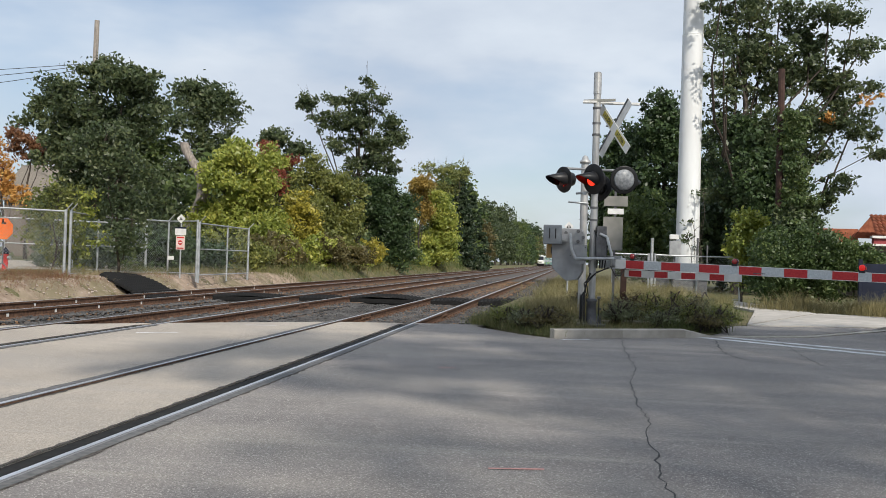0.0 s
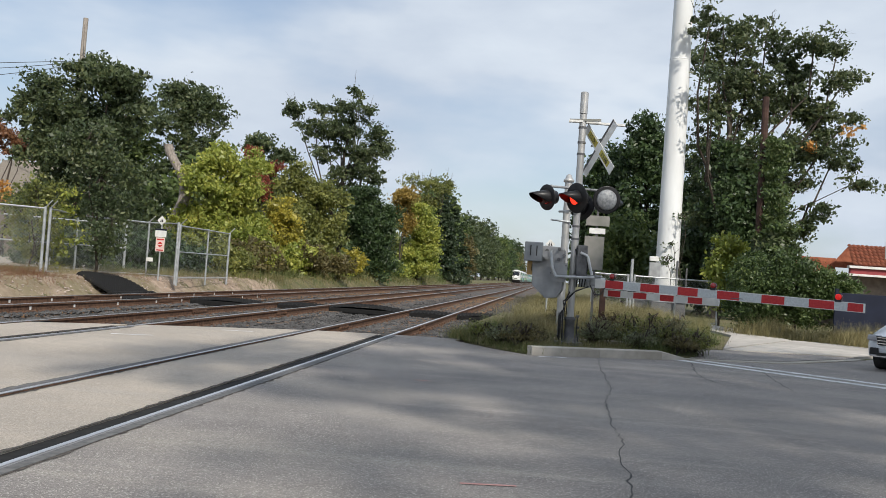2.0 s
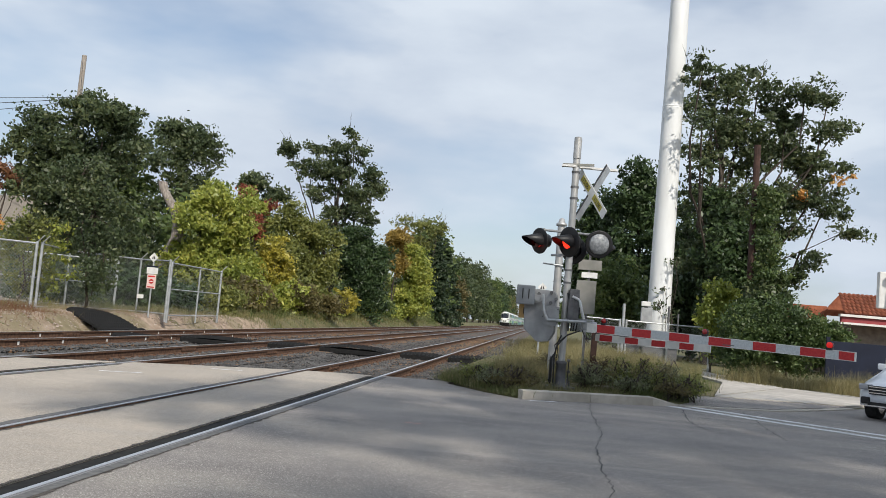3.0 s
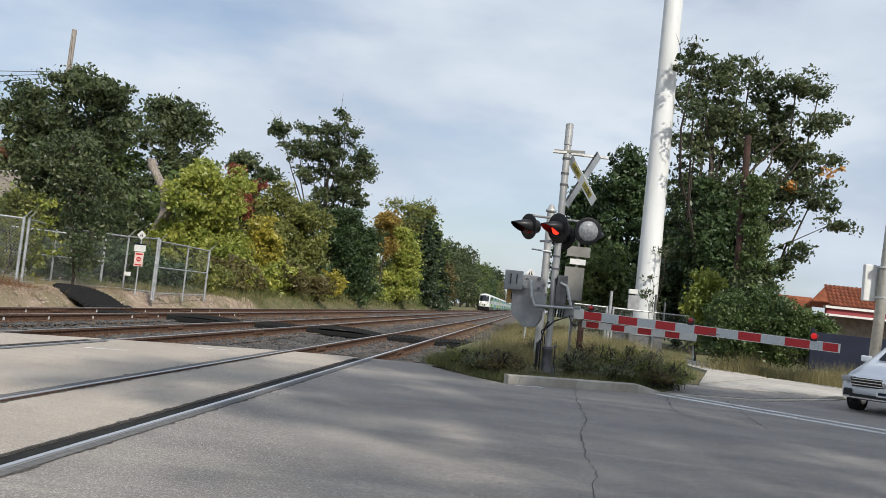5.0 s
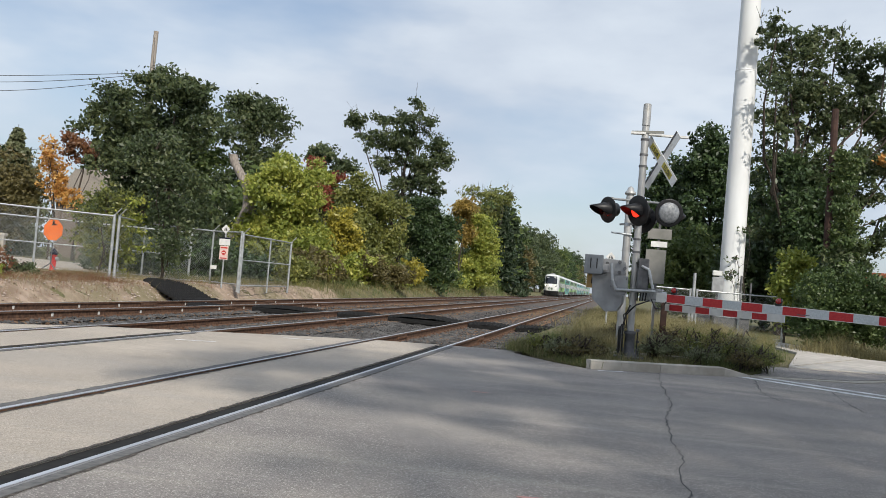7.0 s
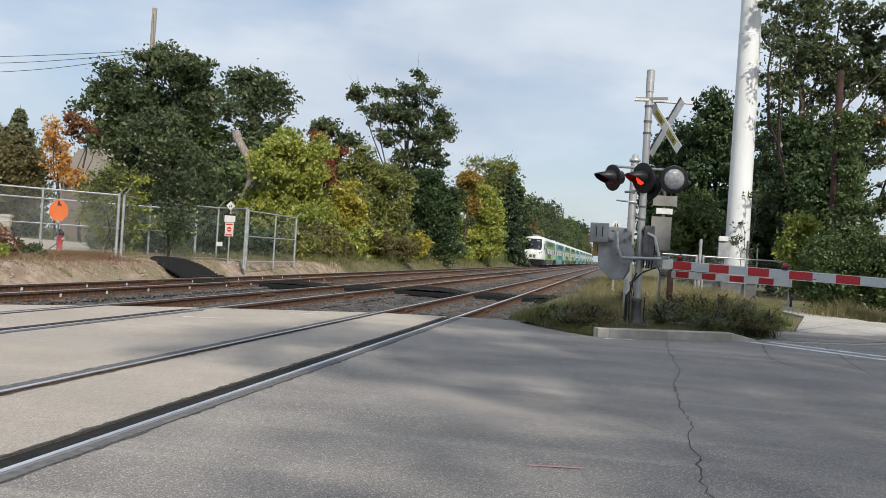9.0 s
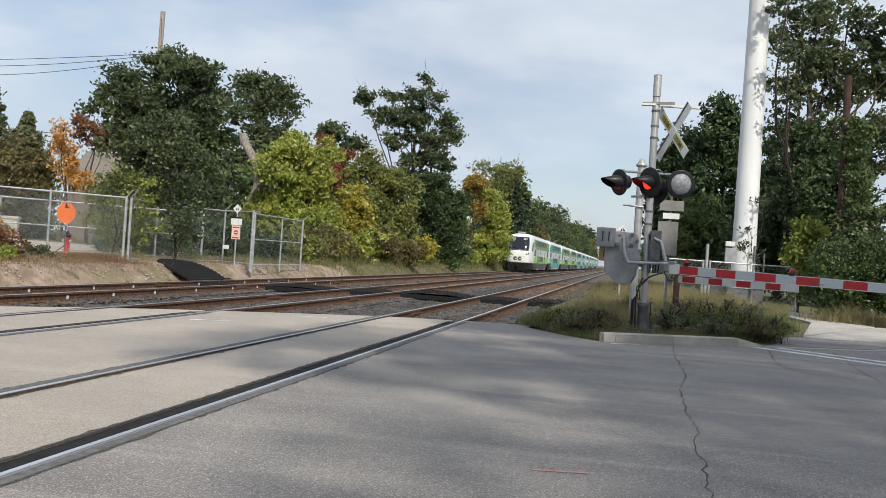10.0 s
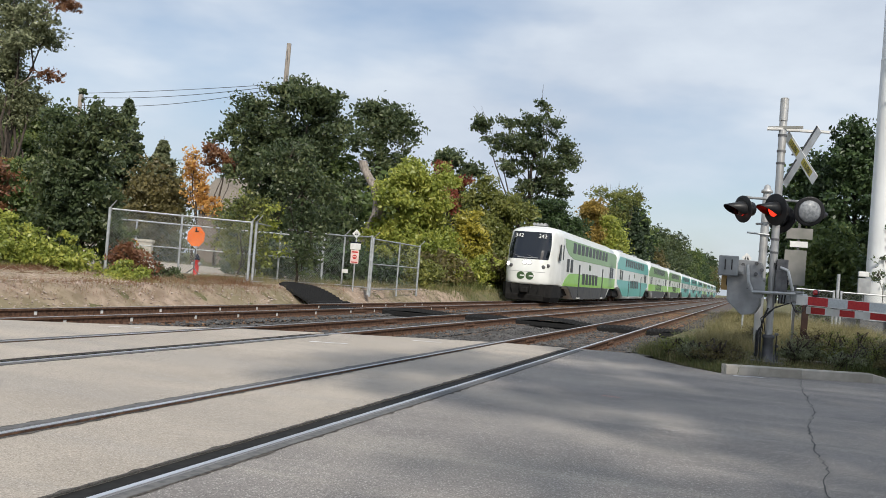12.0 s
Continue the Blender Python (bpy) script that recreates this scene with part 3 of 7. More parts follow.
for k, tx in enumerate(T_X):
    tr = thing("railway_track", pose(tx, 0, 0), "rusty steel railway track with worn shiny rail heads", "track", "parallel tracks", "structure")
    for side in (-1, 1):
        r = part("rail", rail_bm(-40, 1200), RAIL_RUST, tr, "rust-brown rail")
        r.location.x = side * GAUGE
        part("rail_crown", box(B(), (0, 580, -0.001), (0.072, 1240, 0.01)), RAIL_DULL, r, "dull steel rail crown")
        part("rail_head", box(B(), (-side * 0.012, 580, 0.002), (0.038, 1240, 0.01)), RAIL_TOP, r, "polished steel running band")
        bm = B()
        fw = 0.08 if side < 0 else FLANGE
        box(bm, (-side * (0.037 + fw / 2), (edge_y(tx) - 40) / 2, -0.029), (fw - 0.002, edge_y(tx) + 40, 0.03))
        fl = part("flangeway", bm, RUBBER, tr, "black rubber flangeway filler")
        fl.location.x = side * GAUGE
        sl = part("edge_seal", box(B(), (side * 0.08, (edge_y(tx) - 40) / 2, -0.02), (0.08, edge_y(tx) + 40, 0.052)), RUBBER_GREY, tr, "grey rubber seal along the rail")
        sl.location.x = side * GAUGE
        # crumbled dirt along the paving's edges
        rs = random.Random(50 + 2 * k + side)
        bm = B()
        for edge, sg in ((-side * (0.037 + fw), -side), (side * 0.122, side)):
            last = None
            for n in range(260):
                y = -4.0 + (edge_y(tx) + 3.9) * n / 259
                w = 0.008 + 0.03 * rs.random() ** 4 + 0.015 * max(0.0, noise.noise(Vector((tx + edge, y * 1.3, 0))))
                cur = (bm.verts.new((edge - sg * 0.01, y, 0.003)), bm.verts.new((edge + sg * w, y, 0.003)))
                if last:
                    bm.faces.new((last[0], last[1], cur[1], cur[0]))
                last = cur
        sd = part("seam_dirt", bm, EDGE_DIRT, tr, "ragged dark dirt along the paving's edge")
        sd.location.x = side * GAUGE
        # clips and joint bars on the web
        for n in range(46):
            y = edge_y(tx) + 0.4 + n * 0.55
            bm = B()
            box(bm, (0.0, y, -0.165), (0.3, 0.16, 0.025))
            box(bm, (0.08, y, -0.145), (0.04, 0.07, 0.04))
            box(bm, (-0.08, y, -0.145), (0.04, 0.07, 0.04))
            c = part("tie_plate", bm, RAIL_RUST, tr)
            c.location.x = side * GAUGE
        for y in (21.0 + k * 1.7 + side, 33.5 + side):
            bm = B()
            for s2 in (-1, 1):
                box(bm, (s2 * 0.026, y, -0.085), (0.022, 0.9, 0.075), bevel=0.006)
                for b in range(6):
                    cyl(bm, (s2 * 0.03, y - 0.37 + b * 0.148, -0.085), (s2 * 0.062, y - 0.37 + b * 0.148, -0.085), 0.017, n=6)
            c = part("joint_bar", bm, RAIL_RUST, tr, "bolted joint bar")
            c.location.x = side * GAUGE
    first = None
    for n in range(90):
        y = edge_y(tx) + 0.35 + n * 0.55
        if first is None:
            first = part("sleeper", box(B(), (0, 0, 0), (2.6, 0.22, 0.16), bevel=0.012), TIE_MAT, tr)
            first.location = (0, y, -0.255)
        else:
            c = first.copy()
            scene.collection.objects.link(c)
            c.location = (0, y, -0.255 + 0.01 * math.sin(n * 2.7))
# white inspection paint marks on the webs
bm = B()
rngm = random.Random(4)
for tx, y0 in ((T_X[2] + GAUGE, 13), (T_X[2] - GAUGE, 14)):
    for n in range(12):
        y = y0 + n * 1.9 + rngm.uniform(-0.4, 0.4)
        box(bm, (tx + 0.0135, y, -0.09), (0.008, 0.07, 0.075))
tagged(part("paint_marks", bm, SIGN_WHITE), "small white paint marks on the rail webs", "paint mark", kind="stuff")

# ---- ribbed rubber trespass panels ----
def panel(x0, x1, y, z, depth=1.15, n=None, slope=0.0, rise=0.0):
    """A mat of pointed ridges, with a saw-toothed far edge."""
    w = x1 - x0
    tp = thing("rubber_mat", pose((x0 + x1) / 2, y, z, 0, -slope, 0), "black ribbed rubber mat with saw-toothed edges", "mat", "trespass mats")
    bm = B()
    n = n or max(3, int(w / 0.12))
    rows_n = 8
    for i in range(n):
        for j in range(rows_n):
            cx, cy = -w / 2 + (i + 0.5) * w / n, (j + 0.5) * depth / rows_n
            hz = 0.12 + rise * math.sin(math.pi * (i + 0.5) / n)
            s, t = w / n / 2, depth / rows_n / 2
            b4 = [bm.verts.new((cx + a * s, cy + b * t, hz - 0.075)) for a, b in ((-1, -1), (1, -1), (1, 1), (-1, 1))]
            tip = bm.verts.new((cx, cy, hz))
            for a in range(4):
                bm.faces.new((b4[a], b4[(a + 1) % 4], tip))
    part("spike_mat", bm, PANEL_RUBBER, tp)
    part("base", box(B(), (0, depth / 2, -0.01), (w, depth, 0.14), bevel=0.02), PANEL_RUBBER, tp)
    return tp


py = 26.6
panel(T_X[2] - 0.6, T_X[2] + 0.6, py - 1.2, -0.14)
panel(-10.85, -8.75, py, -0.1, rise=0.05)
panel(T_X[1] - 0.62, T_X[1] + 0.62, py + 1.2, -0.11, 1.4, rise=0.02)
panel(-6.95, -4.72, py + 1.8, -0.1, 1.4, rise=0.09)
panel(T_X[0] - 0.62, T_X[0] + 0.62, py + 2.2, -0.11, 1.5, rise=0.03)
panel(-2.9, -0.9, py + 2.6, -0.1, 1.5, rise=0.05)

# ---- kerb, verge, paths, lines ----
def kerb_piece(p0, p1, h0=0.14, h1=0.14, w=0.17):
    d = (Vector(p1) - Vector(p0))
    L = d.length
    bm = B()
    v = []
    prof = [(0, -0.2), (0, 1.0), (0.03, 1.12), (w, 1.12), (w, -0.2)]
    for s, h in ((0, h0), (L, h1)):
        v.append([bm.verts.new((s, a, b * h if b > 0 else b)) for a, b in prof])
    for k in range(5):
        bm.faces.new((v[0][k], v[0][(k + 1) % 5], v[1][(k + 1) % 5], v[1][k]))
    bm.faces.new(v[0])
    bm.faces.new(v[1])
    bmesh.ops.recalc_face_normals(bm, faces=bm.faces[:])
    ob = part("kerb_stone", bm, CONCRETE)
    ob.matrix_basis = pose(p0[0], p0[1], 0.0, 0, 0, math.degrees(math.atan2(d.y, d.x)))
    return ob


kerb = tagged(new("kerb"), "worn pale concrete kerb round the grass verge", "kerb", kind="structure")
for a, b, h0, h1 in (((-0.22, 15.45), (0.95, 16.1), 0.14, 0.14), ((0.955, 16.103), (2.1, 16.75), 0.14, 0.14), ((2.1, 16.75), (2.6, 17.2), 0.14, 0.03),
                     ((-1.6, 18.35), (0.1, 19.0), 0.1, 0.1), ((0.11, 19.0), (1.9, 19.6), 0.1, 0.1)):
    kerb_piece(a, b, h0, h1).parent = kerb
gut = part("gutter", prism(B(), [(2.62, 17.2), (3.4, 17.5), (4.7, 18.2), (7.1, 21.2), (6.95, 21.35), (4.6, 18.4), (3.35, 17.7), (2.55, 17.38)], -0.1, 0.02), CONCRETE, kerb)

bm = prism(B(), [(-0.2, 15.6), (0.95, 16.25), (2.1, 16.9), (2.6, 17.4), (2.95, 18.2), (3.2, 20.2), (4.4, 24), (5.2, 30), (3, 33), (-1.6, 33), (-1.9, 24), (-1.7, 18.2), (-1.2, 16.9), (-0.6, 16.0)], -0.3, 0.045)
tagged(part("verge", bm, GRASS_GROUND), "grass verge behind the kerb at the crossing", "verge", kind="structure")

# concrete path and apron behind the stop line
path = tagged(new("footpath"), "pale concrete path slabs beside the road", "path", kind="structure")
slabs = ([(3.9, 20.6), (7.0, 21.6), (9.0, 24.2), (8.8, 27.4), (7.2, 27.6)], [(3.95, 20.9), (7.15, 27.65), (6.9, 31), (6.2, 36.5), (4.9, 36.5), (5.5, 28.0)])
for s in slabs:
    part("slab", prism(B(), s, -0.2, 0.05), CONCRETE_WALK, path)
part("apron", prism(B(), [(2.68, 17.42), (3.38, 17.72), (4.6, 18.42), (6.95, 21.37), (6.95, 21.55), (3.9, 20.55), (3.26, 20.3), (3.0, 18.2)], -0.2, 0.03), ASPHALT, path, "asphalt apron")

# painted stop lines and marks
def stripe(pts, name="road_marking", material=None, label="worn white painted line on the asphalt", lift=0.004):
    bm = B()
    bm.faces.new([bm.verts.new((x, y, lift)) for x, y in pts])
    ob = part(name, bm, material or PAINT_LINE)
    return tagged(ob, label, "road marking", kind="structure")


def line_strip(p0, p1, w, **kw):
    d = (Vector(p1) - Vector(p0)).normalized()
    o = Vector((-d.y, d.x)) * w / 2
    a, b = Vector(p0), Vector(p1)
    return stripe([tuple(a - o), tuple(b - o), tuple(b + o), tuple(a + o)], **kw)


line_strip((2.35, 17.72), (6.6, 14.2), 0.24)
line_strip((1.98, 17.42), (6.2, 13.72), 0.25)
line_strip((-0.1, 15.3), (0.35, 15.55), 0.12)
line_strip((-6.6, 13.2), (-6.05, 13.5), 0.09)
line_strip((-5.7, 15.55), (-5.2, 15.75), 0.09)
line_strip((-9.55, 12.0), (-9.2, 12.35), 0.07)
line_strip((-0.46, 5.55), (-0.12, 5.62), 0.035, material=PINK_PAINT, label="faded pink survey mark on the asphalt")
line_strip((-1.5, 10.6), (-1.3, 10.6), 0.04, material=PINK_PAINT, label="faded pink survey mark on the asphalt")


def crack(pts, w=0.03, seed=1):
    rr = random.Random(seed)
    bm = B()
    dense = []
    for (x0, y0), (x1, y1) in zip(pts, pts[1:]):
        m = max(2, int(math.hypot(x1 - x0, y1 - y0) / 0.12))
        for k in range(m):
            s = k / m
            dense.append((x0 + (x1 - x0) * s + rr.uniform(-0.025, 0.025), y0 + (y1 - y0) * s))
    last = None
    for k, (x, y) in enumerate(dense):
        ww = w * rr.uniform(0.35, 1.1) / 2
        d = Vector((dense[min(k + 1, len(dense) - 1)][0] - dense[k - 1 if k else 0][0], dense[min(k + 1, len(dense) - 1)][1] - dense[k - 1 if k else 0][1]))
        d = d.normalized() if d.length else Vector((0, 1))
        cur = (bm.verts.new((x - d.y * ww, y + d.x * ww, 0.003)), bm.verts.new((x + d.y * ww, y - d.x * ww, 0.003)))
        if last:
            bm.faces.new((last[0], last[1], cur[1], cur[0]))
        last = cur
    return tagged(part("road_crack", bm, CRACK), "dark irregular crack across the asphalt", "crack", kind="structure")


crack([(0.95, 16.2), (0.86, 14.5), (0.86, 12.8), (0.83, 11.4), (0.68, 10.0), (0.65, 8.6), (0.68, 7.6), (0.6, 7.0), (0.62, 6.2), (0.57, 5.7), (0.62, 5.1), (0.7, 4.4), (0.6, 3.0)], 0.016, 2)
crack([(2.58, 16.6), (2.43, 15.2), (2.34, 13.9), (2.5, 13.0)], 0.022, 5)
crack([(3.75, 17.2), (3.67, 15.9), (3.51, 14.5), (3.4, 12.7)], 0.018, 6)
crack([(2.5, 13.0), (2.9, 12.8), (3.2, 12.6)], 0.014, 7)
crack([(0.86, 12.8), (1.8, 12.7), (2.5, 13.0)], 0.01, 8)

# ---- crossing signal ----
def text_mesh(s, size, material, parent, m, name="lettering", label=""):
    cu = bpy.data.curves.new(name, 'FONT')
    cu.body, cu.size, cu.align_x, cu.align_y = s, size, 'CENTER', 'CENTER'
    cu.extrude = 0.002
    tmp = bpy.data.objects.new("tmp_text", cu)
    scene.collection.objects.link(tmp)
    bpy.context.view_layer.update()
    me = bpy.data.meshes.new_from_object(tmp.evaluated_get(bpy.context.evaluated_depsgraph_get()))
    bpy.data.objects.remove(tmp)
    me.materials.clear()
    me.materials.append(material)
    ob = new(name, me)
    ob.parent = parent
    ob.matrix_basis = m
    if label:
        ob["label"] = label
    return ob


ARM_A = math.degrees(math.atan2(-2.95, 4.02))      # heading of the gate arm
FACE = ARM_A                                       # lamps and boards face across the arm

signal = thing("crossing_signal", pose(0.45, 18.2, 0.1), "aluminium crossing signal mast with red flashing lamps and crossbuck", "signal")
bm = B()
cyl(bm, (0, 0, 0.5), (0, 0, 4.55), 0.07, n=16)
mast = part("mast", bm, ALU, signal, smooth=False)
bm = cyl(B(), (0, 0, 4.56), (0, 0, 4.98), 0.078, n=16)
cyl(bm, (0, 0, 4.98), (0, 0, 5.0), 0.08, 0.06, 16)
part("mast_cap", bm, ALU, signal)
for z in (4.28, 3.98, 3.75, 2.3, 2.05):
    part("clamp", cyl(B(), (0, 0, z - 0.02), (0, 0, z + 0.02), 0.082, n=16), DARK_GREY, signal)
# foot
bm = lathe(B(), [(0.19, -0.06), (0.19, -0.02), (0.105, 0.0), (0.095, 0.42), (0.115, 0.44), (0.115, 0.48), (0.08, 0.5)], 20)
part("pedestal", bm, DARK_GREY, signal, "cast pedestal with flange", True)
for a in range(4):
    part("anchor_bolt", cyl(B(), (0.22 * math.cos(a * 1.571 + 0.6), 0.22 * math.sin(a * 1.571 + 0.6), -0.1), (0.22 * math.cos(a * 1.571 + 0.6), 0.22 * math.sin(a * 1.571 + 0.6), 0.16), 0.016, n=8), DARK_GREY, signal)
part("foot_flange", cyl(B(), (0, 0, -0.05), (0, 0, 0.0), 0.3, n=20), DARK_GREY, signal)
bm = tube(B(), [(-0.2, -0.12, 0), (-0.22, -0.12, 0.5), (-0.16, -0.1, 0.62)], 0.018)
tube(bm, [(-0.14, -0.14, 0.05), (-0.15, -0.14, 0.6), (-0.1, -0.12, 0.85), (-0.04, -0.1, 1.0)], 0.016)
tube(bm, [(-0.24, -0.1, 0.1), (-0.2, -0.1, 0.12)], 0.03)
part("cable_conduit", bm, BLACK_PAINT, signal)
bm = box(B(), (-0.2, -0.02, 0.32), (0.07, 0.16, 0.5), bevel=0.01)
part("side_bracket", bm, DARK_GREY, signal)

# crossbuck
xb = new("crossbuck")
xb.parent = signal
xb.matrix_basis = pose(0.35, -0.2, 3.85, 0, 0, FACE - 21)
for k, a in enumerate((45, -45)):
    bm = box(B(), (0, 0, 0), (1.34, 0.012, 0.2), bevel=0.003)
    bd = part("board", bm, SIGN_WHITE, xb, "weathered white crossbuck board")
    bd.matrix_basis = pose(0, -0.016 * (1 - k), 0, 0, a, 0)
    if k == 0:
        for s in (-1, 1):
            pl = part("number_plate_strip", box(B(), (s * 0.3, -0.0085, 0.0), (0.4, 0.005, 0.12)), OCHRE, bd, "yellow strip")
            text_mesh("15.06", 0.13, BLACK_PAINT, bd, pose(s * 0.3, -0.0125, 0, 90, 0, 0), "lettering", "black milepost figures")
    else:
        part("board_stripe", box(B(), (0, -0.008, 0.075), (1.33, 0.004, 0.045)), DARK_GREY, bd, "dark edge strip")
for z in (0.1, -0.14):
    part("bracket", box(B(), (-0.2, 0.08, z), (0.4, 0.03, 0.03)), DARK_GREY, xb)

# edge-on upper boards
ub = part("upper_board", box(B(), (0.2, -0.06, 4.42), (0.62, 0.03, 0.05), pose(0, 0, 0, 0, -2, 0)), SIGN_BACK, signal, "board seen edge-on")
part("upper_board", box(B(), (0.32, 0.08, 4.4), (0.8, 0.1, 0.04), pose(0, 0, 0, 0, 1.5, 0)), SIGN_WHITE, signal)
part("upper_board", box(B(), (-0.14, -0.02, 4.4), (0.28, 0.12, 0.04)), SIGN_WHITE, signal)

# lamps on their crossarm
bm = cyl(B(), (-0.55, -0.03, 3.07), (0.6, 0.03, 3.04), 0.025, n=10)
cyl(bm, (0, -0.2, 3.06), (0, 0.15, 3.06), 0.03, n=10)
part("crossarm", bm, GREY_PAINT, signal)
part("arm_clamp", box(B(), (0, 0, 3.06), (0.2, 0.2, 0.1), bevel=0.015), GREY_PAINT, signal)
FLIP_DISCS = []


def lamp(name, at, yaw, r_back, lens, flash=None, tilt=7, label=""):
    """A round lamp that looks along its own -y, with its disc, housing, hood and lens."""
    lp = new(name)
    lp.parent = signal
    if label:
        lp["label"] = label
    lp.matrix_basis = pose(*at, tilt, 0, yaw)
    turn = pose(0, 0, 0, 90, 0, 0)
    bm = lathe(B(), [(r_back - 0.015, -0.012), (r_back, 0.0), (r_back, 0.008), (r_back - 0.02, 0.012), (0.16, 0.015)], 28, turn)
    part("background_disc", bm, BLACK_PAINT, lp, "black disc", True)
    bm = lathe(B(), [(0.09, -0.24), (0.135, -0.2), (0.15, -0.08), (0.16, -0.01)], 20, turn)
    part("housing", bm, BLACK_PAINT, lp, "", True)
    # hood: an open half tube, longer on top
    cover = lens is LENS_GREY
    bm = B()
    n = 14
    ring = []
    for depth in (0.0, 1.0):
        row = []
        for k in range(n + 1):
            a = math.radians(-35 + 250 * k / n)
            reach = 0.004 if cover else 0.05 + 0.36 * max(0.0, math.sin(a) * 0.6 + 0.4) ** 0.8
            for rr in (0.155, 0.147):
                row.append(bm.verts.new((rr * math.cos(a), -0.012 - depth * reach, rr * math.sin(a) - depth * reach * 0.12)))
        ring.append(row)
    for k in range(n):
        for o in (0, 1):
            i, j = 2 * k + o, 2 * k + 2 + o
            bm.faces.new((ring[0][i], ring[0][j], ring[1][j], ring[1][i]))
        bm.faces.new((ring[1][2 * k], ring[1][2 * k + 2], ring[1][2 * k + 3], ring[1][2 * k + 1]))
    part("hood", bm, BLACK_PAINT, lp, "", True)
    bm = lathe(B(), [(0.15, 0.014), (0.13, 0.02), (0.05, 0.03)], 22, turn)
    part("bezel", bm, BLACK_PAINT, lp)
    if flash is not None:
        # added disc, glowing on one face only: its turning stands in for switching
        me = bpy.data.meshes.new("lens")
        bm = B()
        for sgn in (-1, 1):
            rings = [[bm.verts.new((r * math.cos(6.2832 * k / 24), sgn * h, r * math.sin(6.2832 * k / 24))) for k in range(24)] for r, h in ((0.128, 0.002), (0.1, 0.022), (0.05, 0.034))]
            for a, b in zip(rings, rings[1:]):
                for k in range(24):
                    f4 = bm.faces.new((a[k], a[(k + 1) % 24], b[(k + 1) % 24], b[k]))
                    f4.material_index = 0 if sgn < 0 else 1
                    f4.smooth = True
            f4 = bm.faces.new(rings[-1])
            f4.material_index = 0 if sgn < 0 else 1
        bm.to_mesh(me)
        bm.free()
        me.materials.append(RED_GLOW)
        me.materials.append(LENS_DARK)
        ln = new("lens", me)
        ln["label"] = "added two-faced red disc, turned to stand in for the lamp's flashing"
        ln.parent = lp
        ln.matrix_basis = pose(0, -0.06, 0)
        FLIP_DISCS.append((ln, flash))
    else:
        part("lens", lathe(B(), [(0.21, 0.012), (0.19, 0.045), (0.12, 0.075), (0.03, 0.09)], 24, turn), lens, lp, "", True)
    return lp


lamp("flasher", (-0.61, -0.08, 2.84), -50, 0.26, None, 0.5, label="black round flasher with a hooded red lens")
lamp("flasher", (-0.03, -0.3, 2.84), -48, 0.3, None, 0.0, label="black round flasher with a hooded red lens")
lamp("flasher", (0.56, -0.05, 2.86), 12, 0.28, LENS_GREY, label="black round flasher with a frosted grey cover")
lamp("flasher", (0.1, 0.28, 2.72), 150, 0.27, LENS_DARK, label="black round flasher turned away")
lamp("flasher", (0.64, 0.18, 2.86), 150, 0.2, LENS_DARK, label="black round flasher turned away")
for x, y in ((-0.55, -0.04), (0.55, 0.02), (-0.02, -0.16)):
    part("hanger", cyl(B(), (x, y, 3.1), (x, y, 2.95), 0.028, n=8), GREY_PAINT, signal)
bm = tube(B(), [(0.0, -0.05, 2.62), (-0.28, -0.05, 2.58), (-0.36, -0.08, 2.57)], 0.022)
box(bm, (-0.2, -0.05, 2.58), (0.08, 0.07, 0.07))
part("side_arm", bm, GALV, signal)

# bell and boxes on the mast
bm = box(B(), (0.16, -0.02, 1.62), (0.2, 0.24, 0.62), bevel=0.02)
box(bm, (0.1, -0.14, 1.5), (0.1, 0.06, 0.45), bevel=0.01)
part("terminal_box", bm, DARK_GREY, signal)
for n in range(4):
    part("loop_cable", tube(B(), [(0.08 + 0.05 * n, -0.1, 1.1), (0.1 + 0.06 * n, -0.12, 1.6), (0.02 + 0.04 * n, -0.1, 1.85 - 0.03 * n)], 0.014), BLACK_PAINT, signal)
bm = tube(B(), [(-0.46, -0.25, 1.78), (-0.42, -0.28, 1.45), (-0.34, -0.28, 1.28), (0.4, -0.3, 1.3)], 0.03)
tube(bm, [(0.12, -0.15, 1.78), (0.26, -0.18, 1.72), (0.36, -0.2, 1.35)], 0.028)
part("support_arm", bm, GALV, signal)

for k in range(2):
    part("loop_cable", tube(B(), [(-0.1 + 0.03 * k, -0.17, 0.55), (-0.16 + 0.05 * k, -0.2, 0.8), (0.05 + 0.03 * k, -0.24, 1.0 + 0.03 * k), (0.3 + 0.02 * k, -0.26, 1.12)], 0.011, 6), BLACK_PAINT, signal)
part("hose_loop", tube(B(), [(0.34, -0.3, 1.15), (0.42, -0.34, 0.98), (0.54, -0.36, 0.98), (0.62, -0.34, 1.12)], 0.012, 6), BLACK_PAINT, signal)
for x, z in ((-0.16, 0.52), (0.14, 0.52), (-0.17, 0.4), (0.15, 0.3)):
    part("clamp_bolt", box(B(), (x, -0.08, z), (0.07, 0.07, 0.05), bevel=0.01), DARK_GREY, signal)
part("rod", tube(B(), [(-0.19, -0.16, 0.08), (-0.19, -0.16, 0.52)], 0.013, 6), BLACK_PAINT, signal)
part("rod", tube(B(), [(0.14, -0.14, 0.05), (0.14, -0.14, 0.5)], 0.013, 6), BLACK_PAINT, signal)

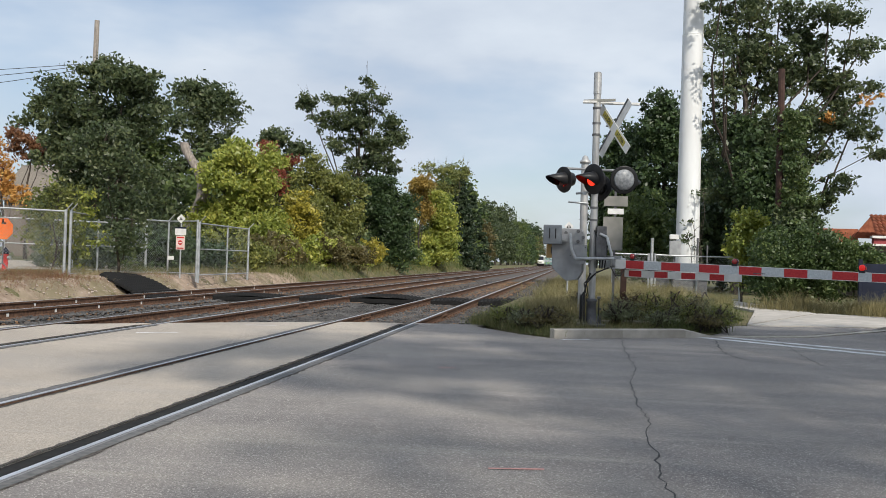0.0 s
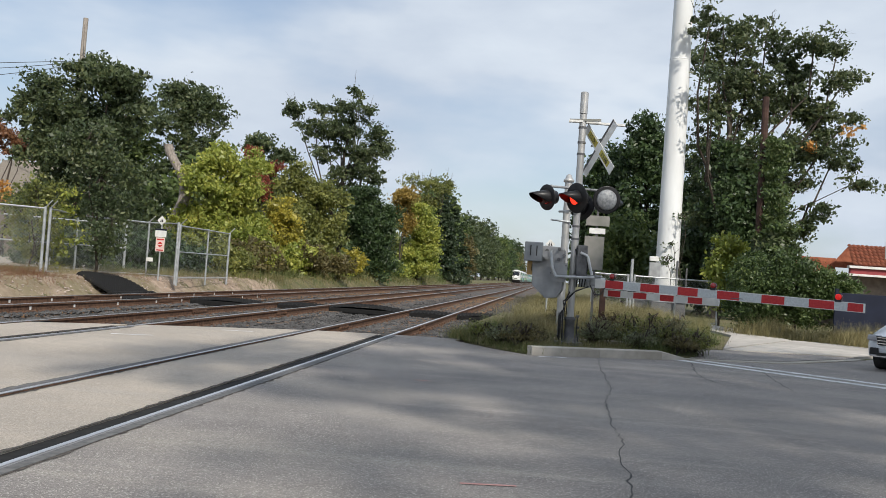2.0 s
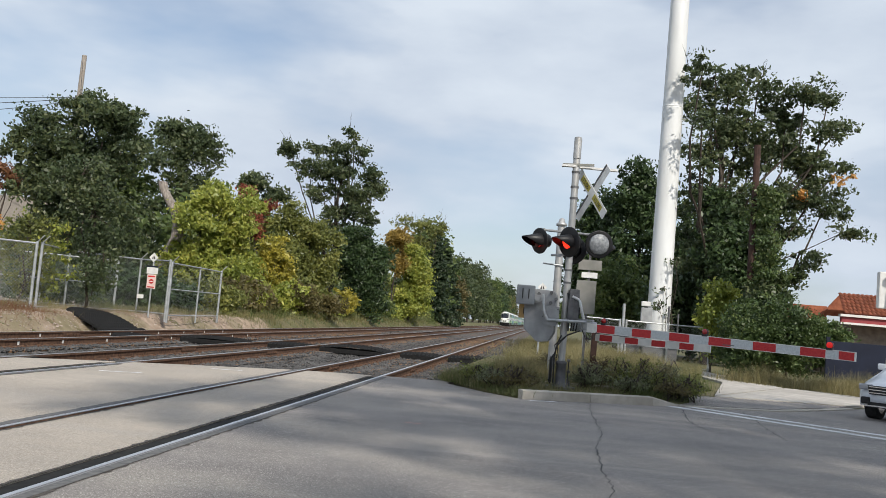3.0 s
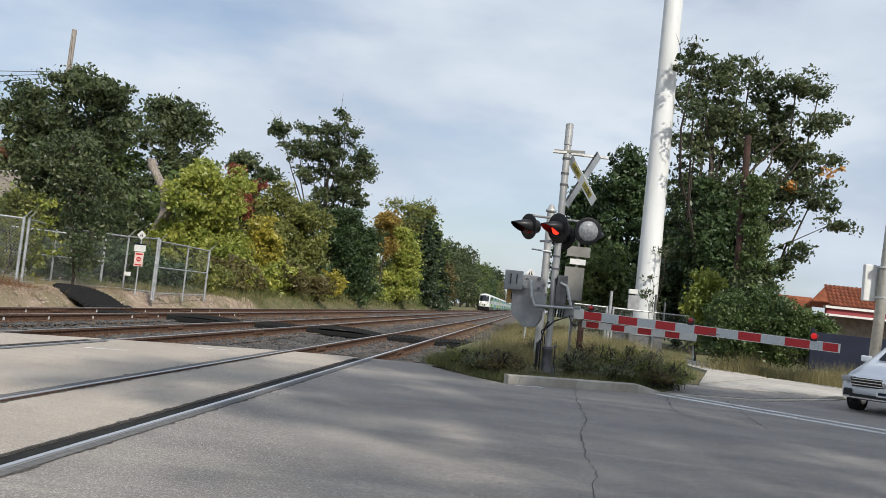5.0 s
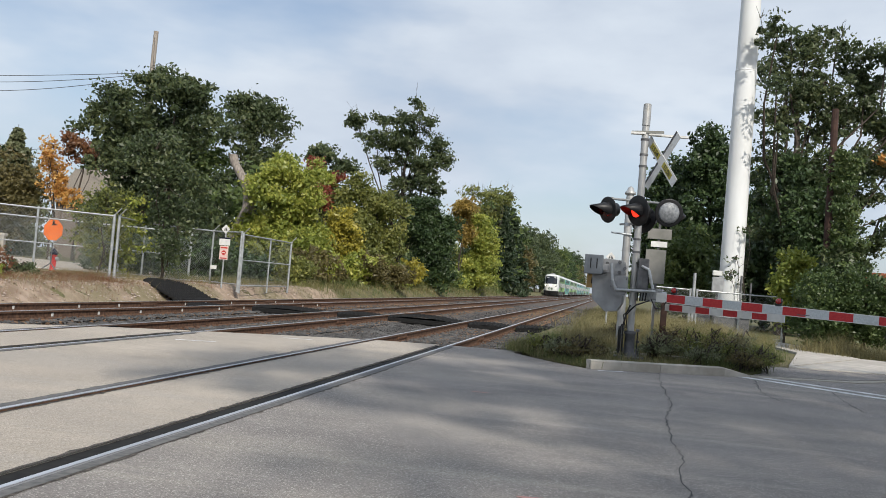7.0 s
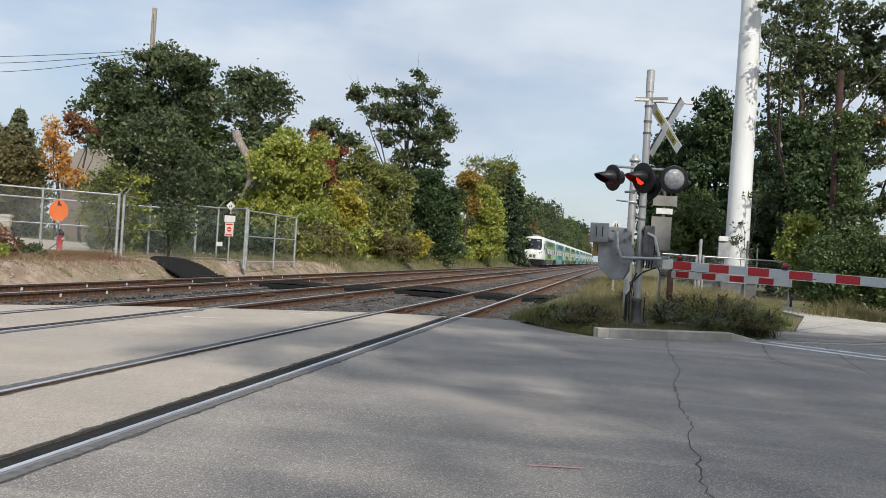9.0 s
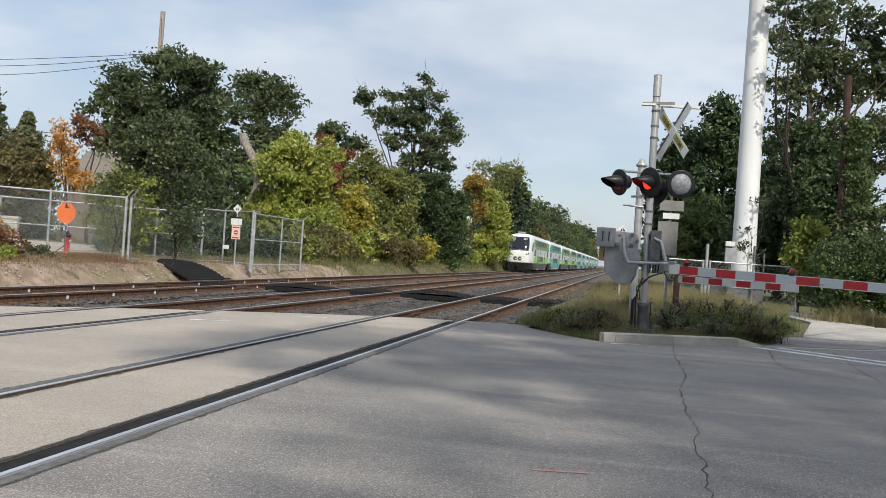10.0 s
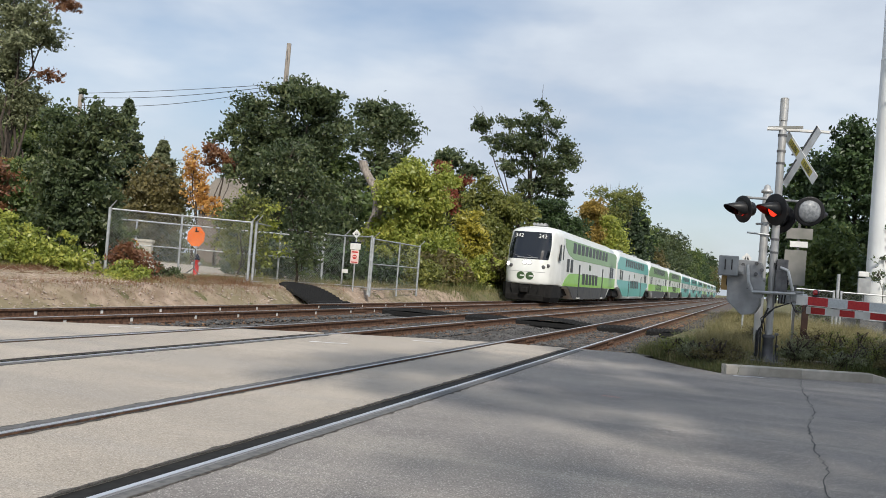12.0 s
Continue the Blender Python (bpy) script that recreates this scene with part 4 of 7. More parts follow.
# gate mechanism
gate = thing("crossing_gate", pose(0.45, 18.2, 0.1), "lowered crossing gate with red and white striped arms", "gate")
m = pose(-0.38, 0.12, 0, 0, 0, -6)
bm = prism(B(), [(-0.42, 1.72), (-0.34, 1.93), (-0.2, 2.0), (0.16, 1.98), (0.2, 1.9), (0.2, 1.15), (0.1, 0.98), (-0.12, 0.95), (-0.4, 1.2)], -0.2, 0.2, m @ pose(0, 0, 0, 90, 0, 0) @ Matrix.Translation((0, -0.12, 0)))
bmesh.ops.bevel(bm, geom=bm.edges[:], offset=0.015, segments=2, affect='EDGES')
body = part("mechanism_box", bm, GREY_PAINT, gate, "grey chamfered steel housing")
for x, z in ((-0.54, 1.78), (-0.54, 1.72), (-0.3, 1.82), (-0.3, 1.62), (-0.2, 1.7)):
    part("cover_bolt", cyl(B(), (x, -0.1, z), (x, -0.16, z), 0.035, n=10), DARK_GREY, gate)
part("counterweight", box(B(), (-0.8, -0.16, 1.74), (0.36, 0.24, 0.38), bevel=0.02), SLATE_PAINT, gate, "slate-grey counterweight block")
for x in (-0.86, -0.74):
    part("slot", box(B(), (x, -0.283, 1.76), (0.022, 0.008, 0.2)), BLACK_PAINT, gate)
part("counterweight", box(B(), (-0.78, 0.1, 1.42), (0.28, 0.22, 0.28), bevel=0.015), SIGN_BROWN, gate, "weathered brown counterweight block")
for x in (-0.82, -0.74):
    part("slot", box(B(), (x, -0.014, 1.43), (0.018, 0.006, 0.13)), BLACK_PAINT, gate)
bm = box(B(), (-0.6, -0.18, 1.68), (0.2, 0.06, 0.16), bevel=0.01)
cyl(bm, (-0.58, -0.15, 1.68), (-0.58, -0.26, 1.68), 0.045, n=12)
part("weight_arm", bm, GREY_PAINT, gate)
part("cover_plate", prism(B(), [(-0.36, 1.3), (-0.24, 1.18), (-0.06, 1.18), (-0.02, 1.3), (-0.02, 1.55), (-0.36, 1.55)], 0.0, 0.012, pose(-0.1, -0.205, 0, 90, 0, -6)), GREY_PAINT, gate, "bolted cover plate")
for x, z in ((-0.44, 1.5), (-0.44, 1.34), (-0.15, 1.5), (-0.15, 1.24)):
    part("cover_bolt", cyl(B(), (x, -0.2, z), (x, -0.235, z), 0.014, n=8), DARK_GREY, gate)

# arm bracket and arms
ARM_M = pose(0.5, -0.02, 0, 0, 0, ARM_A)
bm = B()
box(bm, (-0.14, -0.06, 1.34), (0.5, 0.05, 0.035))
box(bm, (-0.14, -0.06, 1.12), (0.5, 0.05, 0.035))
box(bm, (-0.2, 0.1, 1.23), (0.62, 0.05, 0.04))
box(bm, (-0.02, 0.0, 1.23), (0.28, 0.16, 0.17), bevel=0.02)
for x in (-0.34, -0.24, -0.12):
    box(bm, (x, -0.04, 1.23), (0.035, 0.14, 0.26))
part("arm_bracket", bm, GALV, gate, "galvanised bracket").matrix_basis = ARM_M


def striped_arm(L, h0, h1, z0, z1, y, cuts, tag, back):
    arm = new("gate_arm")
    arm.parent = gate
    arm["label"] = tag
    arm.matrix_basis = ARM_M
    bm = B()
    pts = [(0, z0 - h0 / 2), (L, z1 - h1 / 2), (L, z1 + h1 / 2), (0, z0 + h0 / 2)]
    prism(bm, pts, -0.02, 0.02, pose(0, y, 0, 90, 0, 0))
    part("arm_tube", bm, ARM_EDGE, arm)
    for k, (a, b) in enumerate(zip(cuts, cuts[1:])):
        red = (k % 2 == 0)
        def zz(x, s):
            return z0 + (z1 - z0) * x / L + s * (h0 + (h1 - h0) * x / L - 0.02) / 2
        bm = B()
        prism(bm, [(a, zz(a, -1)), (b, zz(b, -1)), (b, zz(b, 1)), (a, zz(a, 1))], 0.0205, 0.0235, pose(0, y, 0, 90, 0, 0))
        part("stripe", bm, STRIPE_RED if red else (ARM_EDGE if back else STRIPE_WHITE), arm)
    return arm


main_arm = striped_arm(5.08, 0.175, 0.15, 1.2, 1.095, -0.08, [0.24, 0.64, 1.02, 1.42, 1.8, 2.2, 2.575, 2.99, 3.39, 3.79, 4.2, 4.61, 4.82, 5.06], "long striped gate arm, reflective red and white", False)
low_arm = striped_arm(2.45, 0.14, 0.13, 1.02, 1.0, 0.25, [0.1 + 0.29 * k for k in range(8)] + [2.42], "short striped gate arm, red and white", True)
for s, lit in ((0.38, False), (2.49, False), (4.67, True)):
    gl = new("arm_light")
    gl.parent = main_arm
    zc = 1.2 - 0.105 * s / 4.98 + 0.1 - 0.015 * s / 4.98
    gl.matrix_basis = pose(s, -0.08, zc)
    part("light_base", box(B(), (0, 0, 0), (0.1, 0.07, 0.04), bevel=0.006), BLACK_PAINT, gl)
    bm = lathe(B(), [(0.038, -0.05), (0.05, -0.04), (0.05, 0.035), (0.04, 0.05), (0.012, 0.058)], 16, pose(0, 0, 0.062, 90, 0, 0))
    part("red_lens", bm, RED_LAMP if lit else RED_LAMP_OFF, gl, "red arm lamp", True)
    bm = lathe(B(), [(0.053, -0.02), (0.056, -0.015), (0.056, 0.015), (0.053, 0.02)], 16, pose(0, 0, 0.062, 90, 0, 0))
    part("lens_band", bm, BLACK_PAINT, gl)
part("arm_wire", tube(B(), [(0.2 + 0.28 * k, -0.055, 1.105 + 0.02 * math.sin(k * 2.1)) for k in range(9)], 0.008, 6), BLACK_PAINT, main_arm)
part("arm_joint", box(B(), (2.95, -0.08, 1.1), (0.22, 0.05, 0.015)), DARK_GREY, main_arm)

# second mast behind, with finial
m2 = thing("signal_mast", pose(0.28, 20.4, 0.1), "plain aluminium mast with a domed cap in the weeds", "mast")
part("tube", cyl(B(), (0, 0, -0.1), (0, 0, 3.45), 0.085, n=14), ALU, m2)
part("cap", lathe(B(), [(0.12, 3.42), (0.12, 3.47), (0.08, 3.5), (0.06, 3.57), (0.02, 3.6)], 14), ALU, m2, "", True)
part("side_box", box(B(), (0.2, -0.1, 2.35), (0.1, 0.12, 0.3), bevel=0.01), DARK_GREY, m2)
bm = cyl(B(), (-0.35, -0.1, 2.55), (0.1, -0.1, 2.52), 0.02, n=8)
part("bracket", bm, GALV, m2)

# signs turned away, on a wooden post
sg = thing("road_sign", pose(0.92, 19.8, 0.1), "road signs seen from the back on a steel post", "sign")
part("post", box(B(), (0.02, 0.03, 1.35), (0.05, 0.03, 2.9)), DARK_GREY, sg)
part("upper_plate", box(B(), (0.03, 0, 2.55), (0.5, 0.006, 0.22), pose(0, 0, 0, 0, 0, 0), bevel=0.002), SIGN_BACK, sg, "grey back of a sign")
part("upper_plate", box(B(), (0.03, 0.002, 2.33), (0.34, 0.006, 0.12)), SIGN_WHITE, sg)
part("lower_plate", box(B(), (-0.02, 0, 1.85), (0.42, 0.006, 0.72), bevel=0.002), SIGN_BACK, sg, "grey back of a sign")
wp = thing("wooden_post", pose(1.2, 20.6, 0.05), "short dark wooden post in the weeds", "post")
part("stake", box(B(), (0, 0, 0.55), (0.13, 0.13, 1.3), bevel=0.01), POLE_BROWN, wp)

# ---- train ----
def section(zb, zt, hw=1.49):
    """Half outline of a coach, from the floor's middle up to the roof's."""
    return [(0, zb), (hw - 0.14, zb), (hw, zb + 0.14), (hw, zt - 0.62), (hw - 0.1, zt - 0.36), (hw - 0.42, zt - 0.12), (hw - 0.9, zt - 0.02), (0, zt)]


def loft(bm, stations):
    rings = []
    for y, zb, zt in stations:
        s = section(zb, zt)
        full = s + [(-x, z) for x, z in reversed(s[1:-1])]
        rings.append([bm.verts.new((x, y, z)) for x, z in full])
    n = len(rings[0])
    for a, b in zip(rings, rings[1:]):
        for k in range(n):
            bm.faces.new((a[k], a[(k + 1) % n], b[(k + 1) % n], b[k]))
    bm.faces.new(rings[0])
    bm.faces.new(list(reversed(rings[-1])))
    bmesh.ops.recalc_face_normals(bm, faces=bm.faces[:])
    return bm


def side_panel(name, outline, material, parent, side, x=1.49, t=0.012, label=""):
    """A flat piece on the coach's side, from an outline in y, z."""
    m = Matrix(((0, 0, 1, 0), (1, 0, 0, 0), (0, 1, 0, 0), (0, 0, 0, 1)))
    bm = prism(B(), outline, x if side > 0 else -x - t, x + t if side > 0 else -x, m)
    return part(name, bm, material, parent, label)


def rect(y0, y1, z0, z1):
    return [(y0, z0), (y1, z0), (y1, z1), (y0, z1)]


def bogie(parent, y):
    bg = new("bogie")
    bg.parent = parent
    bg.matrix_basis = pose(0, y, 0)
    bm = B()
    for s in (-1, 1):
        box(bm, (s * 1.05, 0, 0.62), (0.16, 3.0, 0.26), bevel=0.03)
        box(bm, (s * 1.05, 0, 0.85), (0.3, 0.7, 0.3))
    box(bm, (0, 0, 0.62), (2.1, 0.5, 0.3))
    part("bogie_frame", bm, TRAIN_UNDER, bg)
    for s in (-1, 1):
        for dy in (-1.2, 1.2):
            bm = cyl(B(), (s * 0.69, dy, 0.51), (s * 0.82, dy, 0.51), 0.38, n=20)
            cyl(bm, (s * 0.82, dy, 0.51), (s * 0.95, dy, 0.51), 0.14, n=10)
            part("wheel", bm, RAIL_RUST, bg, "steel wheel")
    return bg


L_CAR = 25.9


def livery(car, style, y0, cab=False):
    for side in (1, -1):
        if style == "green":
            if cab:
                lo = [(3.2, 1.25), (4.0, 1.7), (5.2, 2.05), (7, 2.1), (L_CAR - 0.3, 2.1), (L_CAR - 0.3, 1.25)]
                up = [(3.3, 4.2), (3.6, 3.7), (4.7, 3.25), (6.5, 3.02), (L_CAR - 0.15, 3.02), (L_CAR - 0.15, 4.0), (L_CAR - 0.8, 4.2)]
            else:
                up = [(0.15, 3.02), (L_CAR - 0.15, 3.02), (L_CAR - 0.15, 3.6), (L_CAR - 1.6, 4.2), (1.6, 4.2), (0.15, 3.6)]
                lo = rect(0.3, L_CAR - 0.3, 1.3, 2.1)
            side_panel("upper_band", up, TRAIN_DKGREEN, car, side, label="mid-green upper band")
            side_panel("lower_band", lo, TRAIN_LIME, car, side, label="lime-green lower band")
            sk = [(6.9 if cab else 5.3, 0.42), (L_CAR - 5.3, 0.42), (L_CAR - 3.9, 1.3 if not cab else 1.245), (3.9, 1.3 if not cab else 1.245), (5.4, 1.1)] if cab else [(5.3, 0.42), (L_CAR - 5.3, 0.42), (L_CAR - 3.9, 1.3), (3.9, 1.3)]
            side_panel("skirt", sk, TRAIN_GREY, car, side, label="dark grey skirt")
        else:
            up = [(0.5, 3.05), (L_CAR - 0.5, 3.05), (L_CAR - 0.5, 3.55), (L_CAR - 1.7, 4.2), (1.7, 4.2), (0.5, 3.55)]
            lo = [(0.7, 2.1), (0.7, 1.75), (2.6, 1.3), (4.6, 0.62), (L_CAR - 4.6, 0.62), (L_CAR - 2.6, 1.3), (L_CAR - 0.7, 1.75), (L_CAR - 0.7, 2.1)]
            side_panel("upper_band", up, TRAIN_TEAL, car, side, label="teal upper band")
            side_panel("lower_band", lo, TRAIN_TEAL, car, side, label="teal lower band")
        for k in range(10):
            y = 6.0 + k * 1.5 if cab else 5.6 + k * 1.53
            side_panel("upper_window", rect(y, y + 1.05, 3.42, 4.1), TRAIN_GLASS, car, side, 1.497, 0.014)
        for k in range(5):
            y = 9.9 + k * 1.35
            side_panel("lower_window", rect(y, y + 0.98, 1.42, 2.18), TRAIN_GLASS, car, side, 1.497, 0.014)
        for y in ((4.3, 5.5, L_CAR - 3.4, L_CAR - 2.3) if cab else (2.2, 3.4, L_CAR - 4.2, L_CAR - 3.1)):
            side_panel("end_window", rect(y, y + 0.72, 2.15, 2.98), TRAIN_GLASS, car, side, 1.497, 0.014)
        for y in (8.5, L_CAR - 7.4):
            dr = side_panel("door", rect(y, y + 0.42, 0.5, 2.75), TRAIN_GLASS, car, side, 1.497, 0.014, "dark door opening line")
            side_panel("door_step", rect(y - 0.3, y + 0.7, 0.44, 0.52), SIGN_WHITE, dr, side, 1.5, 0.05)
        side_panel("emblem", rect(12.4, 13.2, 2.45, 2.85), LOGO_GREEN, car, side, 1.49, 0.014, "small green emblem")


def coach(style):
    c = thing("passenger_coach", pose(0, 0, 0), {"green": "double-deck passenger coach, white with green bands", "teal": "double-deck passenger coach, white with teal bands"}[style], "train car", "train coaches")
    st = [(0.1, 1.28, 4.15), (1.6, 1.28, 4.82), (3.2, 1.1, 4.85), (4.9, 0.38, 4.85), (L_CAR - 4.9, 0.38, 4.85), (L_CAR - 3.2, 1.1, 4.85), (L_CAR - 1.6, 1.28, 4.82), (L_CAR - 0.1, 1.28, 4.15)]
    part("body", loft(B(), st), TRAIN_WHITE, c, "white car body")
    part("gangway", box(B(), (0, L_CAR + 0.05, 2.3), (1.2, 0.5, 2.2)), TRAIN_UNDER, c, "black gangway")
    part("underframe", box(B(), (0, L_CAR / 2, 0.85), (2.4, L_CAR - 0.6, 0.5)), TRAIN_UNDER, c)
    livery(c, style, 0)
    bogie(c, 2.9)
    bogie(c, L_CAR - 2.9)
    for y in (7.0, 18.5):
        part("roof_unit", box(B(), (0, y, 4.88), (1.6, 2.4, 0.14), bevel=0.04), GREY_PAINT, c)
    return c


def nose_y(z):
    pts = ((0.2, 0.55), (1.0, 0.2), (1.3, 0.06), (2.0, 0.05), (2.6, 0.14), (3.2, 0.32), (4.4, 0.85), (4.6, 1.2), (4.74, 1.8), (4.82, 2.7))
    for (z0, y0), (z1, y1) in zip(pts, pts[1:]):
        if z <= z1:
            return y0 + (y1 - y0) * (z - z0) / (z1 - z0)
    return pts[-1][1]


def nose_hw(z):
    pts = ((0.2, 1.42), (1.2, 1.46), (1.5, 1.49), (4.3, 1.49), (4.5, 1.42), (4.66, 1.2), (4.76, 0.9), (4.82, 0.55))
    for (z0, y0), (z1, y1) in zip(pts, pts[1:]):
        if z <= z1:
            return y0 + (y1 - y0) * (z - z0) / (z1 - z0)
    return pts[-1][1]


def nose_point(u, z, out=0.0):
    """A place on the cab's front: u from -1 to 1 across it."""
    hw = nose_hw(z)
    return Vector((u * (hw * 0.87 + out * abs(u)), nose_y(z) + 0.55 * abs(u) ** 5.0 - out, z))


def nose_patch(name, u_of, z0, z1, material, parent, out, label="", nu=16, nz=12, thick=0.02):
    bm = B()
    grid = []
    for j in range(nz + 1):
        z = z0 + (z1 - z0) * j / nz
        ul = u_of(z)
        grid.append([bm.verts.new(nose_point(ul * (2 * i / nu - 1), z, out)) for i in range(nu + 1)])
    for a, b in zip(grid, grid[1:]):
        for i in range(nu):
            bm.faces.new((a[i], a[i + 1], b[i + 1], b[i]))
    r = bmesh.ops.extrude_face_region(bm, geom=bm.faces[:])
    bmesh.ops.translate(bm, verts=[g for g in r["geom"] if isinstance(g, bmesh.types.BMVert)], vec=(0, thick, 0))
    bmesh.ops.recalc_face_normals(bm, faces=bm.faces[:])
    return part(name, bm, material, parent, label, False)


def cab_car():
    c = thing("cab_car", pose(0, 0, 0), "double-deck cab car, white nose, black windscreen, green bands", "train car", "train coaches")
    st = [(2.7, 1.1, 4.82), (3.4, 1.1, 4.85), (5.4, 1.05, 4.85), (6.9, 0.38, 4.85), (L_CAR - 4.9, 0.38, 4.85), (L_CAR - 3.2, 1.1, 4.85), (L_CAR - 1.6, 1.28, 4.82), (L_CAR - 0.1, 1.28, 4.15)]
    part("body", loft(B(), st), TRAIN_WHITE, c, "white car body")
    # nose shell
    bm = B()
    zs = [1.2 + (4.82 - 1.2) * k / 26 for k in range(27)]
    grid = []
    nu = 24
    for z in zs:
        row = [bm.verts.new((-nose_hw(z), 2.75, z))] + [bm.verts.new(nose_point(2 * i / nu - 1, z)) for i in range(nu + 1)] + [bm.verts.new((nose_hw(z), 2.75, z))]
        grid.append(row)
    for a, b in zip(grid, grid[1:]):
        for i in range(len(a) - 1):
            bm.faces.new((a[i], a[i + 1], b[i + 1], b[i]))
    bm.faces.new(grid[-1])
    bm.faces.new(list(reversed(grid[0])))
    bmesh.ops.recalc_face_normals(bm, faces=bm.faces[:])
    part("nose", bm, TRAIN_WHITE, c, "rounded white fibreglass nose", True)
    nose_patch("windscreen", lambda z: 0.86 + 0.05 * math.sin((z - 2.6) * 2.0), 2.7, 4.36, SCREEN_GLASS, c, 0.015, "black wrap-round windscreen")
    for u in (-0.52, 0.52):
        p = nose_point(u, 4.1, 0.05)
        text_mesh("342", 0.34, SIGN_WHITE, c, pose(p.x, p.y - 0.02, p.z, 66, 0, 0), "lettering", "white car number")
    for u in (-0.32, 0.28):
        a, b = nose_point(u, 2.8, 0.05), nose_point(u - 0.32, 2.94, 0.05)
        part("wiper", tube(B(), [a, b], 0.018, 6), DARK_GREY, c)
    part("wiper", tube(B(), [nose_point(-0.45, 2.78, 0.05), nose_point(0.45, 2.78, 0.05)], 0.025, 6), GREY_PAINT, c)
    turn = pose(0, 0, 0, 90, 0, 0)
    for x in (-0.13, 0.13):
        p = nose_point(x / 1.3, 2.5, 0.02)
        part("headlight_ring", lathe(B(), [(0.16, -0.05), (0.16, 0.008), (0.13, 0.02)], 16, Matrix.Translation(p) @ turn), GREY_PAINT, c)
        part("headlight", lathe(B(), [(0.12, -0.03), (0.12, 0.03), (0.06, 0.05)], 16, Matrix.Translation(p) @ turn), WHITE_GLOW, c, "lit headlight", True)
    for u, glow in ((-0.86, True), (-0.7, False), (0.72, False), (0.88, False)):
        p = nose_point(u, 2.27 + (0.1 if abs(u) > 0.8 else 0), 0.02)
        part("marker_light", lathe(B(), [(0.11, -0.05), (0.11, 0.015), (0.05, 0.03)], 14, Matrix.Translation(p) @ turn), WHITE_GLOW if (glow or u == 0.0) else DARK_GREY, c, "", True)
    # emblem of plain shapes
    for x in (-0.3, 0.22):
        p = nose_point(x / 1.3, 1.7, 0.012)
        part("emblem", lathe(B(), [(0.23, -0.01), (0.23, 0.006)], 22, Matrix.Translation(p) @ turn), LOGO_GREEN, c, "dark green round emblem")
        part("emblem_bar", box(B(), (p.x + 0.08, p.y - 0.012, p.z), (0.24, 0.01, 0.07)), TRAIN_WHITE, c)
    part("brow_line", tube(B(), [nose_point(-0.8 + 0.16 * k, 1.95, 0.004) for k in range(11)], 0.012, 6), GREY_PAINT, c)
    # pilot and coupler
    bm = B()
    pts = []
    for z, yo, hw in ((0.22, 0.35, 1.25), (0.5, 0.1, 1.4), (1.25, 0.16, 1.44)):
        pts.append([bm.verts.new((hw * s, yo + (0.5 if abs(s) == 1 else 0.0), z)) for s in (-1, -0.8, 0.8, 1)] + [bm.verts.new((hw, 3.4, z)), bm.verts.new((-hw, 3.4, z))])
    for a, b in zip(pts, pts[1:]):
        for k in range(6):
            bm.faces.new((a[k], a[(k + 1) % 6], b[(k + 1) % 6], b[k]))
    bm.faces.new(pts[0])
    bm.faces.new(pts[-1])
    bmesh.ops.recalc_face_normals(bm, faces=bm.faces[:])
    part("pilot", bm, TRAIN_UNDER, c, "black pilot plate")
    part("pilot_blade", box(B(), (0, 0.06, 0.42), (2.2, 0.06, 0.34), pose(0, 0, 0, 8, 0, 0), bevel=0.02), TRAIN_UNDER, c)
    part("coupler", box(B(), (0, -0.1, 0.86), (0.34, 0.6, 0.3), bevel=0.05), TRAIN_UNDER, c)
    for x in (-1.02, 1.02):
        part("ditch_light", lathe(B(), [(0.1, -0.05), (0.1, 0.02), (0.05, 0.03)], 14, pose(x, 0.22, 1.12) @ turn), WHITE_GLOW if x < 0 else DARK_GREY, c, "", True)
    for x in (-0.8, -0.3, 0.3, 0.8):
        part("hose", tube(B(), [(x, 0.1, 1.15), (x, 0.0, 0.95), (x * 0.9, 0.05, 0.75)], 0.03, 6), TRAIN_UNDER, c)
    bm = box(B(), (0, 3.0, 4.92), (0.8, 0.5, 0.16), bevel=0.04)
    for x in (-0.32, -0.1, 0.12, 0.34):
        cyl(bm, (x, 2.6, 4.95), (x, 3.0, 4.95), 0.1, 0.05, 10)
    part("horn", bm, GREY_PAINT, c, "roof horns")
    # cab side windows
    for side in (1, -1):
        side_panel("cab_window", [(1.75, 2.75), (2.35, 2.75), (2.35, 3.75), (2.1, 3.75)], TRAIN_GLASS, c, side, 1.485, 0.02)
        side_panel("cab_window", [(2.85, 2.85), (3.1, 2.85), (3.1, 3.75), (2.85, 3.75)], TRAIN_GLASS, c, side, 1.495, 0.014)
    livery(c, "green", 0, True)
    part("gangway", box(B(), (0, L_CAR + 0.05, 2.3), (1.2, 0.5, 2.2)), TRAIN_UNDER, c)
    part("underframe", box(B(), (0, L_CAR / 2 + 1.5, 0.85), (2.4, L_CAR - 4, 0.5)), TRAIN_UNDER, c)
    bogie(c, 4.2)
    bogie(c, L_CAR - 2.9)
    return c


def lower(car, k=0.955):
    """Brings a car to its true height over the rails."""
    done = set()
    for o in car.children_recursive:
        if o.name.startswith("lettering"):
            o.location.z *= k
        elif o.data and o.data.name not in done:
            done.add(o.data.name)
            o.data.transform(Matrix.Diagonal((1, 1, k, 1)))
    return car


TRAIN = [lower(cab_car())]
green, teal = lower(coach("green")), lower(coach("teal"))
for k, s in enumerate("tggtttgtgt"):
    src = teal if s == "t" else green
    used = [o for o in TRAIN if o is src]
    TRAIN.append(src if not used else copy_thing(src, Matrix()))
TRAIN_X = T_X[2]


def train_front(t):
    return 50.0 + 27.0 * (12.0 - t)

